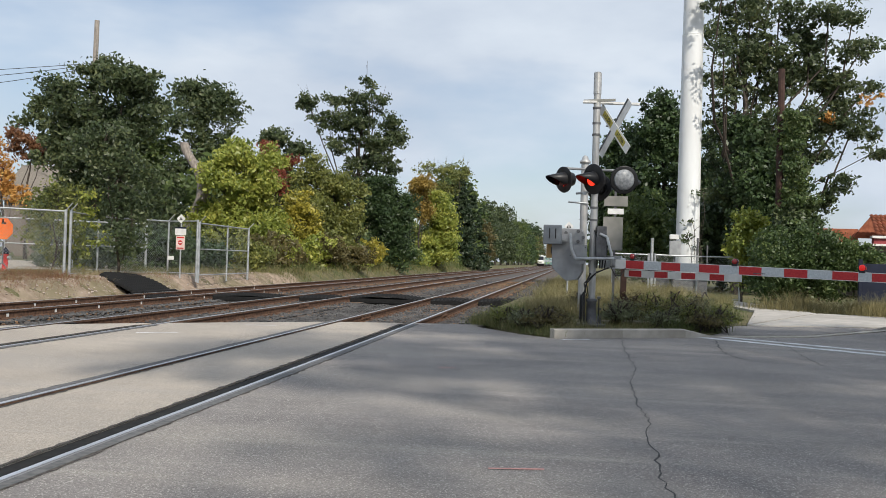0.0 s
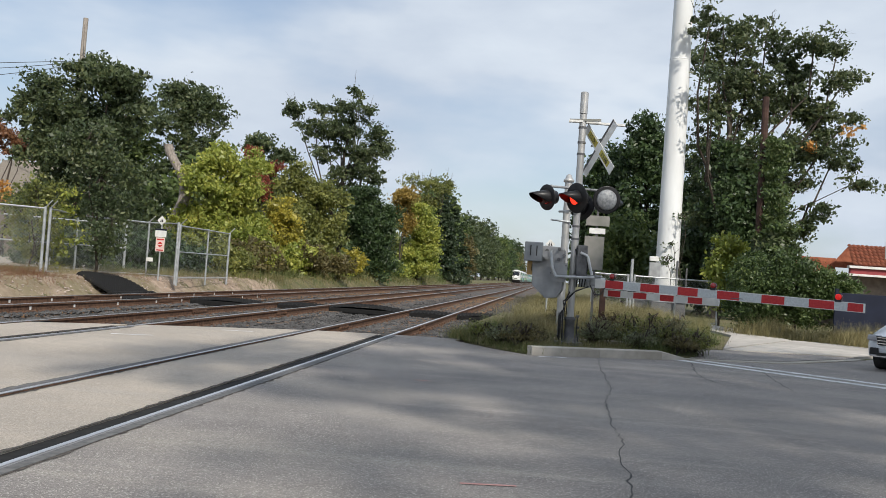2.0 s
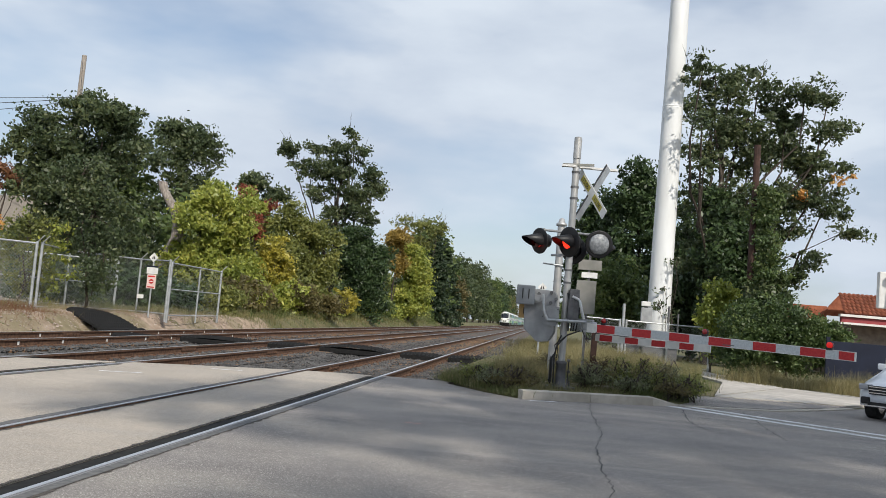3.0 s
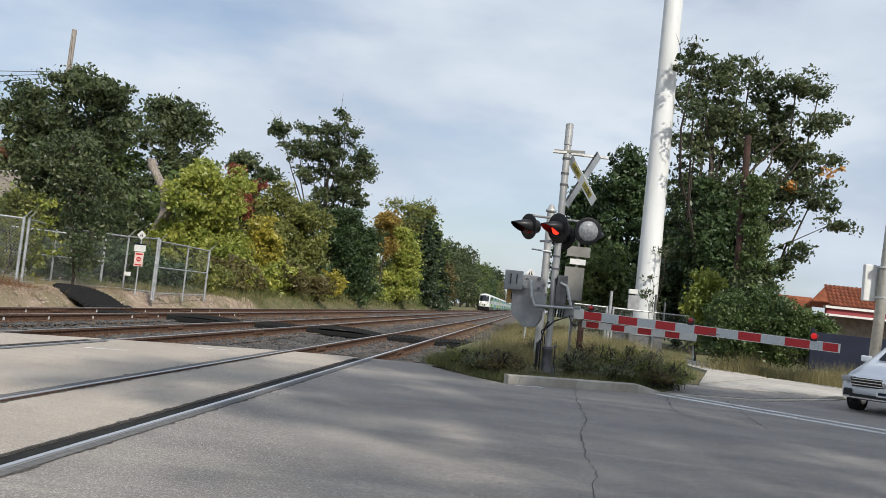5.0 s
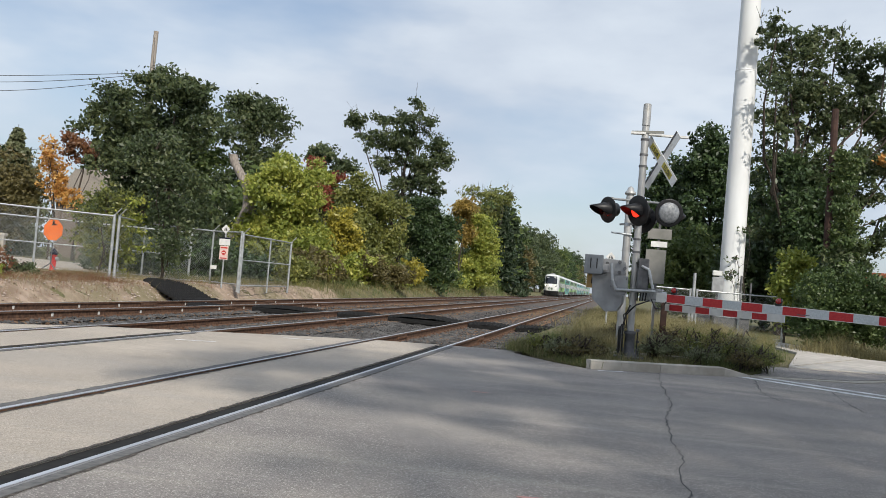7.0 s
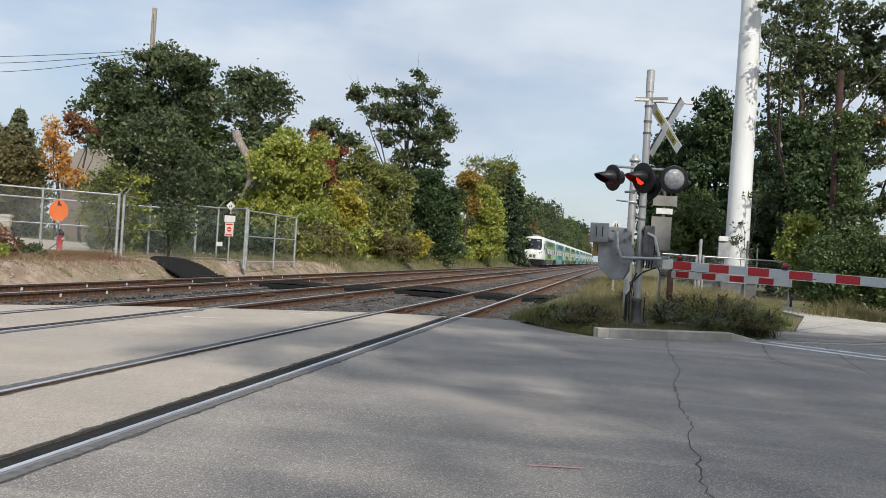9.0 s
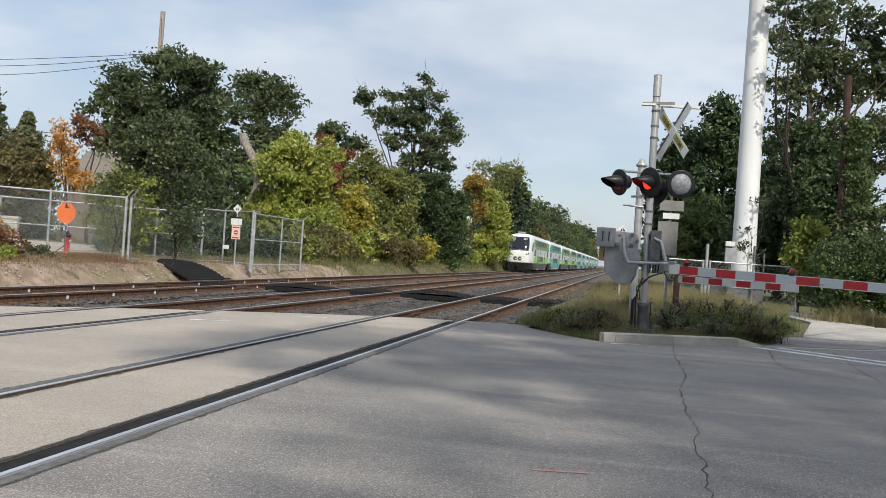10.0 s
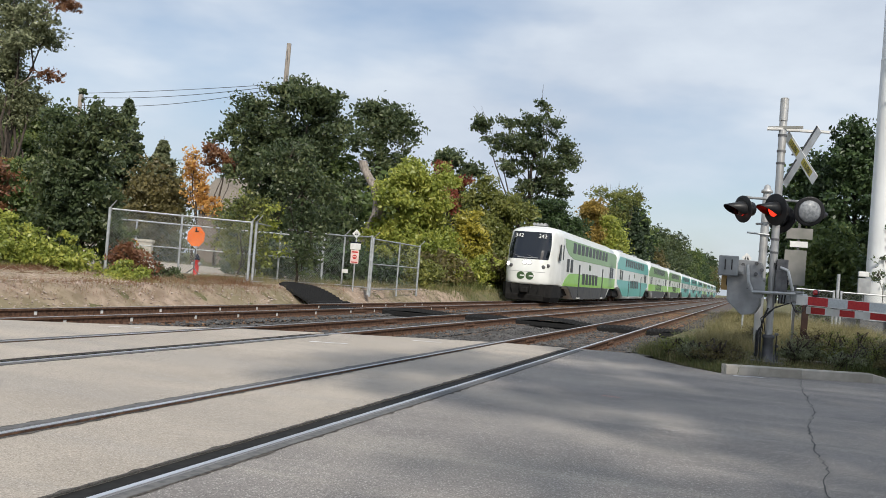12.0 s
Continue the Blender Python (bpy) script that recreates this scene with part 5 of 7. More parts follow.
# ---- trees ----
def limb_tubes(segs, n=6):
    """Tapered tubes: segs holds rows of (points, radius at start, radius at end)."""
    V, Q = [], []
    for pts, r0, r1 in segs:
        base = len(V)
        for k, p in enumerate(pts):
            r = r0 + (r1 - r0) * k / (len(pts) - 1)
            for j in range(n):
                a = 6.28319 * j / n
                V.append((p[0] + r * math.cos(a), p[1] + r * math.sin(a), p[2]))
        for k in range(len(pts) - 1):
            for j in range(n):
                a, b = base + k * n + j, base + k * n + (j + 1) % n
                Q.append((a, b, b + n, a + n))
    return V, Q


def leaf_array(rng, centres, radii, per, size, droop=0.25):
    """Leaf blades, four corners each, in loose clumps round the centres."""
    c = np.repeat(centres, per, axis=0)
    r = np.repeat(radii, per)[:, None]
    g = np.clip(rng.normal(0, 0.5, (len(c), 3)), -1.0, 1.0)
    p = c + g * r * (1, 1, 0.62)
    d = rng.normal(0, 1, (len(c), 3))
    d[:, 2] -= droop
    d /= np.linalg.norm(d, axis=1, keepdims=True)
    w = rng.normal(0, 1, (len(c), 3))
    w[:, 2] *= 0.6
    w = np.cross(d, w)
    w /= np.linalg.norm(w, axis=1, keepdims=True) + 1e-9
    s = size * rng.uniform(0.55, 1.4, (len(c), 1))
    return np.stack([p - d * s, p + w * s * 0.5, p + d * s, p - w * s * 0.5], axis=1).reshape(-1, 3)


def lobes(*rows):
    """Lobes of a crown from (dx, z, width, height) halves, each about as deep as it is wide."""
    return [(x, 0.5 * math.sin(2.4 * k), z, rx, 0.8 * rx + 0.3, rz) for k, (x, z, rx, rz) in enumerate(rows)]


def tree(name, x, y, h, blobs, leaf, label, seed, trunk=0.2, clumps=160, per=70, size=0.16, clump_r=0.75, z0=None, bark=None, lean=0.0, bare=0, group="trees", foot=0.0, wild=1.0):
    """A trunk, a limb to each lobe of the crown (dx, dy, z, rx, ry, rz), twigs from the limbs, and clumps of leaves."""
    rng = np.random.default_rng(seed)
    clumps, per, size, clump_r = int(clumps * 2.3), max(6, int(per * 0.62)), size * 0.78, clump_r * 0.72
    zb = ground_z(x, y) - 0.15 if z0 is None else z0
    t = thing(name, pose(x, y, zb), label, "tree" if "shrub" not in name and "bush" not in name else "shrub", group)
    vol = np.array([b[3] * b[4] * b[5] for b in blobs]) ** 0.67
    pick = rng.choice(len(blobs), clumps, p=vol / vol.sum())
    g = rng.normal(0, 1, (clumps, 3))
    g /= np.linalg.norm(g, axis=1, keepdims=True)
    g *= rng.uniform(0.05, 1.0, (clumps, 1)) ** 0.45 * rng.uniform(0.75, 1.08, (clumps, 1))
    bl = np.array(blobs, float)[pick]
    cen = bl[:, :3] + g * bl[:, 3:6]
    wob = np.array([noise.noise_vector(Vector(c) * 0.6 + Vector((seed, 0, 0))) for c in cen])
    cen += rng.normal(0, 0.12, cen.shape) + wob * min(0.6, 0.06 * h) * wild
    cen[:, 2] = np.maximum(cen[:, 2], 0.2)
    rad = clump_r * rng.uniform(0.3, 1.5, clumps)
    n = 8
    tp = [np.array((foot + lean * (k / n) ** 1.4 + 0.02 * h * 0.5 * math.sin(k * 1.4 + seed), 0.1 * math.cos(k * 1.3 + seed), h * 0.76 * k / n)) for k in range(n + 1)]
    segs = [(tp, trunk, trunk * 0.25)]
    limbs = []
    for b in blobs:
        c = np.array(b[:3]) + (0, 0, 0.25 * b[5])
        i = int(np.clip((c[2] / h) * 0.62 * n - 0.5, 1, n - 1))
        a = tp[i]
        d = c - a
        pts = [a + d * q + np.array((0, 0, -0.16 * np.linalg.norm(d) * math.sin(math.pi * q) * (1 - 0.5 * q))) + (rng.normal(0, 0.05 * np.linalg.norm(d), 3) if 0 < q < 1 else 0) for q in (0, 0.25, 0.5, 0.75, 1)]
        limbs.append(pts)
        segs.append((pts, trunk * (0.38 - 0.2 * i / n), 0.015 + trunk * 0.04))
    for k in range(min(clumps, (70 if y < 100 else 14) + bare)):
        c = cen[k]
        pts = limbs[pick[k]]
        a = min(pts[1:], key=lambda q: np.linalg.norm(q - c))
        segs.append(([a, (a + c) / 2 + rng.normal(0, 0.1, 3), c], 0.016 + trunk * 0.07, 0.008))
    for k in range(bare):
        c = cen[(k * 5) % clumps]
        out = c + (c - np.array((foot, 0, h * 0.5))) * rng.uniform(0.1, 0.26) + rng.normal(0, 0.15, 3)
        mid = (c + out) / 2 + rng.normal(0, 0.08, 3)
        segs.append(([c, mid, out], 0.02, 0.006))
        segs.append(([mid, mid + (out - c) * 0.3 + rng.normal(0, 0.18, 3)], 0.012, 0.005))
    V, Q = limb_tubes(segs)
    o = mesh_ob("trunk", V, Q, bark or BARK, True)
    o.parent = t
    q = leaf_array(rng, cen, rad, per, size)
    q = np.concatenate([q, leaf_array(rng, cen[::2], rad[::2] * 1.35, max(3, per // 5), size * 0.9)])
    q = q[np.repeat(q.reshape(-1, 4, 3)[:, :, 2].min(axis=1) > -0.1, 4)]
    o = quads_ob("crown", q, 4, leaf)
    o.parent = t
    return t


def extra_leaves(t, blobs, leaf, clumps, per, size, clump_r, seed, label):
    """A patch of foliage of another colour in a tree's crown."""
    rng = np.random.default_rng(seed)
    cen = np.concatenate([np.array(b[:3]) + rng.normal(0, 0.5, (clumps, 3)) * np.array(b[3:6]) for b in blobs])
    o = quads_ob("foliage", leaf_array(rng, cen, clump_r * rng.uniform(0.5, 1.3, len(cen)), per, size), 4, leaf)
    o.parent = t
    o["label"] = label
    return o


# beside the far track, from near to far
tree("tree", -22.1, 40, 10.3, lobes((0.2, 9.6, 1.8, 0.6), (-2.1, 8.4, 1.2, 1.0), (1.4, 9.1, 1.3, 0.9), (-3.0, 7.3, 0.9, 1.1), (-0.6, 7.7, 2.0, 1.4), (2.1, 7.5, 1.3, 1.4), (-1.6, 6.0, 1.8, 1.5), (0.8, 5.8, 2.0, 1.7), (-0.2, 4.1, 2.0, 1.4), (1.9, 3.9, 1.4, 1.4), (0.5, 2.5, 1.7, 1.1), (-2.2, 3.6, 1.2, 1.3)), LEAF_DARK, "broad dark green tree overhanging the fence", 11, 0.26, 320, 90, 0.14, 0.72, z0=0.0, wild=1.5)
tree("tree", -26.2, 62, 13.6, lobes((0.1, 12.3, 1.7, 1.1), (1.5, 11.2, 1.1, 1.4), (-0.7, 10.7, 1.7, 1.4), (0.3, 9.0, 1.7, 1.6), (-1.8, 12.5, 0.8, 0.7), (-0.4, 6.4, 2.0, 2.2)), LEAF_DARK, "dark green tree behind the dead trunk", 12, 0.25, 160, 75, 0.18, 0.8, z0=0.0, wild=1.7)
tree("tree", -31.5, 62, 12.5, [(0, 0, 8, 3.6, 3, 3.4), (0.5, 0, 4, 4, 3, 3)], LEAF_GREEN, "dense green tree behind the fence", 13, 0.25, 190, 70, 0.22, 0.95)
tree("tree", -18.7, 50, 8.2, lobes((-0.8, 7.3, 1.2, 0.7), (0.5, 6.7, 1.4, 1.1), (-0.7, 5.8, 1.6, 1.4), (1.0, 5.2, 1.0, 1.2), (0.1, 3.9, 1.7, 1.3), (-0.6, 2.3, 1.7, 1.3), (1.0, 2.4, 1.3, 1.4), (-2.0, 2.9, 1.2, 1.2), (-2.4, 1.7, 1.2, 1.2)), LEAF_LIME, "yellow-green tree in early autumn colour", 14, 0.16, 320, 80, 0.15, 0.66, z0=0.0, wild=1.8)
tree("shrub", -16.4, 47.5, 3.6, lobes((-0.5, 2.3, 1.0, 1.2), (0.0, 1.1, 1.3, 0.8), (0.8, 1.5, 0.8, 1.0)), LEAF_LIME, "yellow-green shrub at the fence's end", 15, 0.06, 110, 70, 0.13, 0.5, z0=0.0)
tree("tree", -22.1, 66, 9.9, lobes((-1.0, 9.2, 0.5, 0.6), (0.2, 8.0, 0.8, 1.0), (0.2, 6.8, 0.8, 0.9)), LEAF_RED, "slender tree with red autumn leaves", 16, 0.12, 50, 60, 0.17, 0.6, z0=0.0)
tree("tree", -28, 86, 13.8, lobes((-1.0, 12.7, 1.5, 1.0), (1.1, 11.6, 1.5, 1.1), (-0.3, 10.6, 1.3, 0.9), (0.0, 8.0, 2.2, 2.2)), LEAF_DARK, "dark tree standing behind the others", 17, 0.22, 90, 60, 0.24, 0.9, z0=0.0)
tree("tree", -16.6, 62, 8.0, lobes((-1.7, 6.9, 1.3, 1.1), (0.1, 6.2, 1.7, 1.1), (-0.9, 4.7, 1.7, 1.3), (0.9, 4.2, 1.3, 1.5), (0.0, 2.3, 1.9, 1.4), (1.5, 2.6, 1.0, 1.6), (-1.2, 2.0, 1.4, 1.4)), LEAF_OLIVE, "olive green tree beside the track", 18, 0.15, 240, 75, 0.16, 0.66, z0=0.0, wild=1.6)
tree("shrub", -17.1, 56, 5.6, lobes((-0.2, 4.4, 0.9, 1.1), (0.3, 3.3, 1.0, 1.2), (-0.5, 2.7, 0.8, 1.2), (0.6, 2.0, 0.8, 1.0)), LEAF_YELLOW, "tall shrub with bright yellow leaves", 19, 0.08, 75, 60, 0.14, 0.5, z0=0.0)
tree("shrub", -17.5, 57.5, 5.0, lobes((-0.3, 2.9, 1.1, 1.5), (0.8, 1.9, 1.2, 1.4), (0.5, 4.1, 0.8, 0.8)), LEAF_OLIVE, "olive shrub grown up among yellow leaves", 260, 0.08, 110, 60, 0.14, 0.5, z0=0.0)
tree("shrub", -15.0, 55, 2.6, [(0, 0, 1.2, 1.6, 1.0, 1.0), (1.2, 3, 1.0, 1.2, 1, 0.9)], LEAF_BROWNGREEN, "low brownish shrub beside the track", 20, 0.05, 80, 60, 0.12, 0.45)
tree("tree", -17.9, 75, 16.2, lobes((-4.7, 14.5, 0.9, 0.7), (-2.3, 14.6, 1.4, 0.6), (0.8, 14.3, 1.7, 0.9), (-2.7, 12.9, 1.6, 0.9), (-0.1, 12.7, 1.9, 1.1), (2.8, 12.7, 0.9, 0.9), (-1.7, 10.9, 1.4, 1.0), (1.2, 10.9, 1.9, 1.2), (3.2, 11.2, 1.0, 0.9), (-0.2, 9.2, 1.5, 1.0), (2.4, 9.2, 1.5, 1.1), (-0.9, 15.6, 0.8, 0.3), (0.8, 15.8, 0.6, 0.3), (0.6, 7.4, 1.8, 1.2)), LEAF_DARK, "tall spreading tree with an open dark crown", 21, 0.34, 190, 70, 0.18, 0.66, bare=44, z0=0.0)
tree("tree", -14.7, 72, 8.6, lobes((-0.5, 6.9, 1.4, 1.4), (-1.0, 4.9, 1.7, 1.5), (0.5, 4.1, 1.4, 1.9), (1.2, 5.2, 1.0, 2.1), (-0.3, 2.3, 1.8, 1.6), (1.0, 2.0, 1.2, 1.6)), LEAF_IVY_SHADE, "dark green tree covered with creepers", 22, 0.2, 260, 75, 0.16, 0.72, z0=0.0)
tree("shrub", -14.8, 66, 3.2, [(0, 0, 1.5, 1.3, 1.2, 1.2), (-1.0, -2, 1.2, 1.1, 1.1, 1.0)], LEAF_YELLOW, "low yellow shrub beside the track", 23, 0.05, 50, 50, 0.14, 0.45)
tree("tree", -14.0, 95, 9.4, lobes((-0.7, 6.9, 2.0, 2.2), (0.4, 5.1, 1.8, 2.6), (-0.3, 2.5, 2.2, 2.0), (1.2, 3.3, 1.2, 2.2)), LEAF_LIME, "yellow-green tree beside the track", 24, 0.2, 200, 70, 0.2, 0.85, z0=0.0)
tree("tree", -15.4, 92, 10.3, lobes((0.1, 6.6, 1.1, 1.4), (-0.3, 7.8, 0.9, 0.9), (0.2, 9.0, 1.1, 1.1)), LEAF_RUSTGOLD, "small golden tree among the green", 25, 0.12, 70, 55, 0.19, 0.65, z0=0.0)
tree("tree", -15.7, 112, 13.8, lobes((-2.3, 12.6, 1.6, 0.9), (0.3, 12.4, 2.2, 0.9), (1.9, 11.8, 1.4, 0.8), (0.9, 10.6, 1.5, 0.9), (-0.8, 10.4, 1.6, 0.9)), LEAF_OLIVE, "thin-crowned pale olive tree", 26, 0.2, 80, 32, 0.19, 0.7, bare=36, z0=0.0)
tree("tree", -14.6, 150, 8.8, lobes((0.0, 5.6, 1.9, 2.8), (0.3, 2.6, 1.8, 2.2)), LEAF_BROWNGREEN, "brownish tree in the row along the railway", 27, 0.18, 90, 46, 0.26, 1.0, z0=0.0)


def conifer(x, y, h, r, seed, leaf=LEAF_PINE, label="dark pointed conifer beside the railway", zb=None):
    rng = np.random.default_rng(seed)
    t = thing("conifer", pose(x, y, (ground_z(x, y) if zb is None else zb) - 0.1), label, "tree", "trees")
    cen, rad, segs = [], [], [([(0, 0, 0), (0.05, 0, h * 0.5), (0, 0, h)], 0.02 * h, 0.02)]
    n = int(h * 3.2)
    for k in range(n):
        z = h * (0.06 + 0.92 * k / n)
        reach = r * (1 - k / n) ** 0.85 * rng.uniform(0.75, 1.1)
        for j in range(7):
            a = rng.uniform(0, 6.28)
            tip = np.array((math.cos(a) * reach, math.sin(a) * reach, z - reach * 0.28))
            segs.append(([(0, 0, z), tip * 0.55 + np.array((0, 0, z)) * 0.45, tip], 0.03, 0.008))
            for s in (0.35, 0.65, 0.95):
                cen.append(tip * s + np.array((0, 0, z)) * (1 - s))
                rad.append(0.16 + 0.3 * reach / r)
    V, Q = limb_tubes(segs, 4)
    o = mesh_ob("trunk", V, Q, BARK)
    o.parent = t
    o = quads_ob("crown", leaf_array(rng, np.array(cen), np.array(rad), 26, 0.13 + 0.004 * h, 0.6), 4, leaf)
    o.parent = t
    return t


conifer(-15.2, 124, 13.2, 3.6, 31)
conifer(-15.0, 134, 13.0, 3.8, 32)
far = random.Random(6)
for k in range(26):
    y = 128 + k * 13 + far.uniform(-4, 4)
    x = -17.2 + far.uniform(-2.5, 0.8) + (0 if y < 250 else 0.004 * (y - 250))
    h = far.uniform(11.0, 17.0) + min(7.0, max(0, y - 180) * 0.016)
    lf = far.choice((LEAF_DARK, LEAF_DARK, LEAF_GREEN, LEAF_IVY_SHADE, LEAF_BROWNGREEN))
    tree("tree", x, y, h, [(0, 0, h * 0.5, 4.0, 6, h * 0.42), (far.uniform(-1, 1), 0, h * 0.76, 2.8, 4, h * 0.2), (1.6, 0, h * 0.25, 2.6, 4, h * 0.22)], lf, "dense green tree in the row along the railway", 40 + k, 0.25, 120, 40, 0.33, 1.15)
for k in range(9):
    y = 330 + k * 45
    tree("tree", 14 + 6 * (k % 3) - 0.01 * y, y, 13 + (k % 3), [(0, 0, 7, 6, 8, 5.4), (1, 0, 10, 4, 5, 3)], LEAF_GREEN, "distant green tree beyond the curve", 80 + k, 0.25, 44, 34, 0.55, 1.6)
# undergrowth and a second row that closes the belt
under = random.Random(12)
for k in range(20):
    y = 46 + k * 4.4
    h = under.uniform(1.8, 3.4)
    tree("shrub", -15.9 + under.uniform(-0.5, 0.5), y, h, [(0, 0, h * 0.45, 1.5, 2.4, h * 0.45)], under.choice((LEAF_OLIVE, LEAF_GREEN, LEAF_BROWNGREEN, LEAF_LIME, LEAF_OLIVE)), "low mixed shrub along the railway's edge", 200 + k, 0.04, 50, 34, 0.18, 0.55)
for k in range(14):
    y = 56 + k * 13
    h = 8.0 + under.uniform(-1, 2.0)
    tree("tree", -22.5 + under.uniform(-1, 1), y, h, [(0, 0, h * 0.45, 3.0, 5.0, h * 0.42), (0, 1.5, h * 0.7, 2.0, 3.0, h * 0.22)], under.choice((LEAF_GREEN, LEAF_DARK, LEAF_OLIVE)), "green tree in the second row along the railway", 230 + k, 0.2, 60, 32, 0.31, 1.0)
# behind the signal and the tower
# the darkest leaf tone here holds some of the woods' shade
tree("tree", 3.2, 66, 12.2, [(0, 0, 6, 2.2, 2.4, 4.6), (0.6, 0, 9.6, 1.7, 2, 2.1)], LEAF_IVY_SHADE, "dark green tree behind the crossing", 101, 0.24, 170, 70, 0.2, 0.85)
tree("tree", 6.2, 63, 13.8, [(0, 0, 7, 2.6, 2.4, 5.2), (-0.3, 0, 11, 1.9, 2, 2.4), (0.4, 0, 3, 2.6, 2.4, 2.8)], LEAF_IVY_SHADE, "dark green tree behind the white tower", 102, 0.26, 230, 75, 0.2, 0.85)
tree("tree", 9.6, 60, 11.8, [(0, 0, 6, 2.6, 2.4, 4.8), (0.4, 0, 3, 2.8, 2.4, 2.6)], LEAF_IVY_SHADE, "dark green tree behind the white tower", 103, 0.26, 200, 75, 0.2, 0.85)
tree("tree", 4.6, 57, 6.6, [(0, 0, 3.4, 2.2, 2, 2.9)], LEAF_GREEN, "green undergrowth tree behind the fence", 104, 0.14, 110, 70, 0.18, 0.7)
tree("tree", 8.4, 52, 6.0, [(0, 0, 3, 3.2, 2, 2.8)], LEAF_IVY_SHADE, "dark undergrowth tree behind the fence", 105, 0.14, 150, 70, 0.18, 0.7)
OAK_TOP = lobes((-2.1, 13.8, 1.2, 0.6), (0.0, 13.6, 1.5, 0.7), (2.0, 13.3, 1.4, 0.4), (3.3, 13.1, 0.6, 0.25), (-2.5, 12.2, 1.3, 0.9), (-0.5, 11.7, 1.4, 0.8), (1.4, 11.9, 1.0, 0.5), (3.5, 11.4, 1.2, 0.6), (2.3, 10.1, 1.6, 0.7), (4.2, 10.0, 0.7, 0.6), (-2.3, 10.3, 1.4, 1.0), (-0.2, 9.9, 1.5, 1.1), (-3.3, 13.0, 0.5, 0.6), (-3.2, 10.8, 0.4, 0.4))
OAK_FILL = lobes((-0.9, 10.9, 1.5, 1.0), (1.0, 10.9, 1.1, 0.8), (-1.5, 12.9, 1.1, 0.8), (0.8, 12.7, 0.9, 0.5), (2.6, 9.0, 1.0, 0.8), (0.8, 7.4, 1.0, 1.0))
OAK_LOW = lobes((1.7, 8.4, 1.3, 0.6), (3.5, 8.1, 1.3, 0.7), (4.5, 6.9, 0.8, 0.4), (1.8, 6.8, 1.0, 0.5), (2.7, 5.4, 0.8, 0.6), (2.0, 4.7, 0.6, 0.3), (-2.4, 8.0, 1.3, 1.6), (-0.8, 7.6, 1.7, 1.6), (-1.7, 5.4, 1.7, 1.7), (0.4, 5.6, 1.2, 1.6), (-3.0, 8.5, 0.4, 0.6))
OAK = [(1.09 * a, (-4.2 if a < -2.9 else 1.09 * b), 1.09 * c - 0.11, 1.09 * d, e2, 1.09 * f2) for a, b, c, d, e2, f2 in OAK_TOP + OAK_LOW + OAK_FILL]
oak = tree("tree", 10.35, 48, 15.9, OAK, LEAF_DARK, "tall oak with a ragged spreading crown", 106, 0.36, 420, 62, 0.145, 0.58, bare=26, foot=-1.75, z0=0.0, wild=1.1)
extra_leaves(oak, [(4.0, -0.8, 9.9, 0.6, 0.6, 0.3), (2.0, -1.2, 8.9, 0.4, 0.4, 0.3)], LEAF_ORANGE, 6, 16, 0.1, 0.3, 107, "patch of orange leaves")
tree("tree", 8.3, 46.8, 9.6, lobes((0.2, 7.8, 0.9, 1.5), (1.2, 6.4, 1.2, 1.7), (0.0, 5.4, 1.0, 1.8), (0.6, 3.2, 1.5, 1.9), (2.0, 4.4, 1.3, 2.2), (2.0, 2.0, 1.6, 1.6)), LEAF_IVY_SHADE, "dark tree under the oak, hung with creepers", 261, 0.2, 260, 70, 0.16, 0.7, z0=0.0)
tree("shrub", 6.45, 35.6, 3.9, [(0, 0, 2.3, 0.5, 0.5, 0.8), (0.25, 0, 3.2, 0.45, 0.4, 0.5), (0.1, 0, 1.3, 0.4, 0.4, 0.7)], LEAF_LIME, "yellow-leaved shrub beside the fence", 108, 0.05, 46, 60, 0.12, 0.4)

# brown pole smothered in creeper
vp = thing("vine_covered_pole", pose(7.4, 33.8, 0), "rusty brown pole overgrown with green creeper", "pole")
part("pole", cyl(B(), (0, 0, -0.2), (-0.05, 0, 8.5), 0.15, 0.12, 10), POLE_BROWN, vp)
rng = np.random.default_rng(5)
zz = rng.uniform(0.5, 7.0, 150) ** 1.0
cen = np.stack([rng.normal(0.55, 0.34, 150) * (1.25 - zz / 9.5), rng.normal(-0.15, 0.35, 150), zz], axis=1)
o = quads_ob("creeper", leaf_array(rng, cen, rng.uniform(0.2, 0.42, 150), 100, 0.068, 0.8), 4, LEAF_VINE)
o.parent = vp
tree("bush", 8.1, 31.2, 3.2, [(0, 0, 1.5, 1.6, 1.1, 1.2), (-1.5, 0, 1.1, 0.8, 1.0, 1.0), (1.4, 0, 1.5, 0.7, 0.9, 0.7), (-1.0, 1.4, 1.9, 0.9, 1, 1.0)], LEAF_VINE, "big rounded bush overgrown with creeper", 109, 0.08, 360, 95, 0.072, 0.36, z0=0.0)
tree("bush", 7.9, 33.6, 4.8, [(0, 0, 2.4, 0.7, 0.8, 2.0)], LEAF_DARK, "dark upright bush beside the pole", 110, 0.08, 90, 70, 0.12, 0.45)

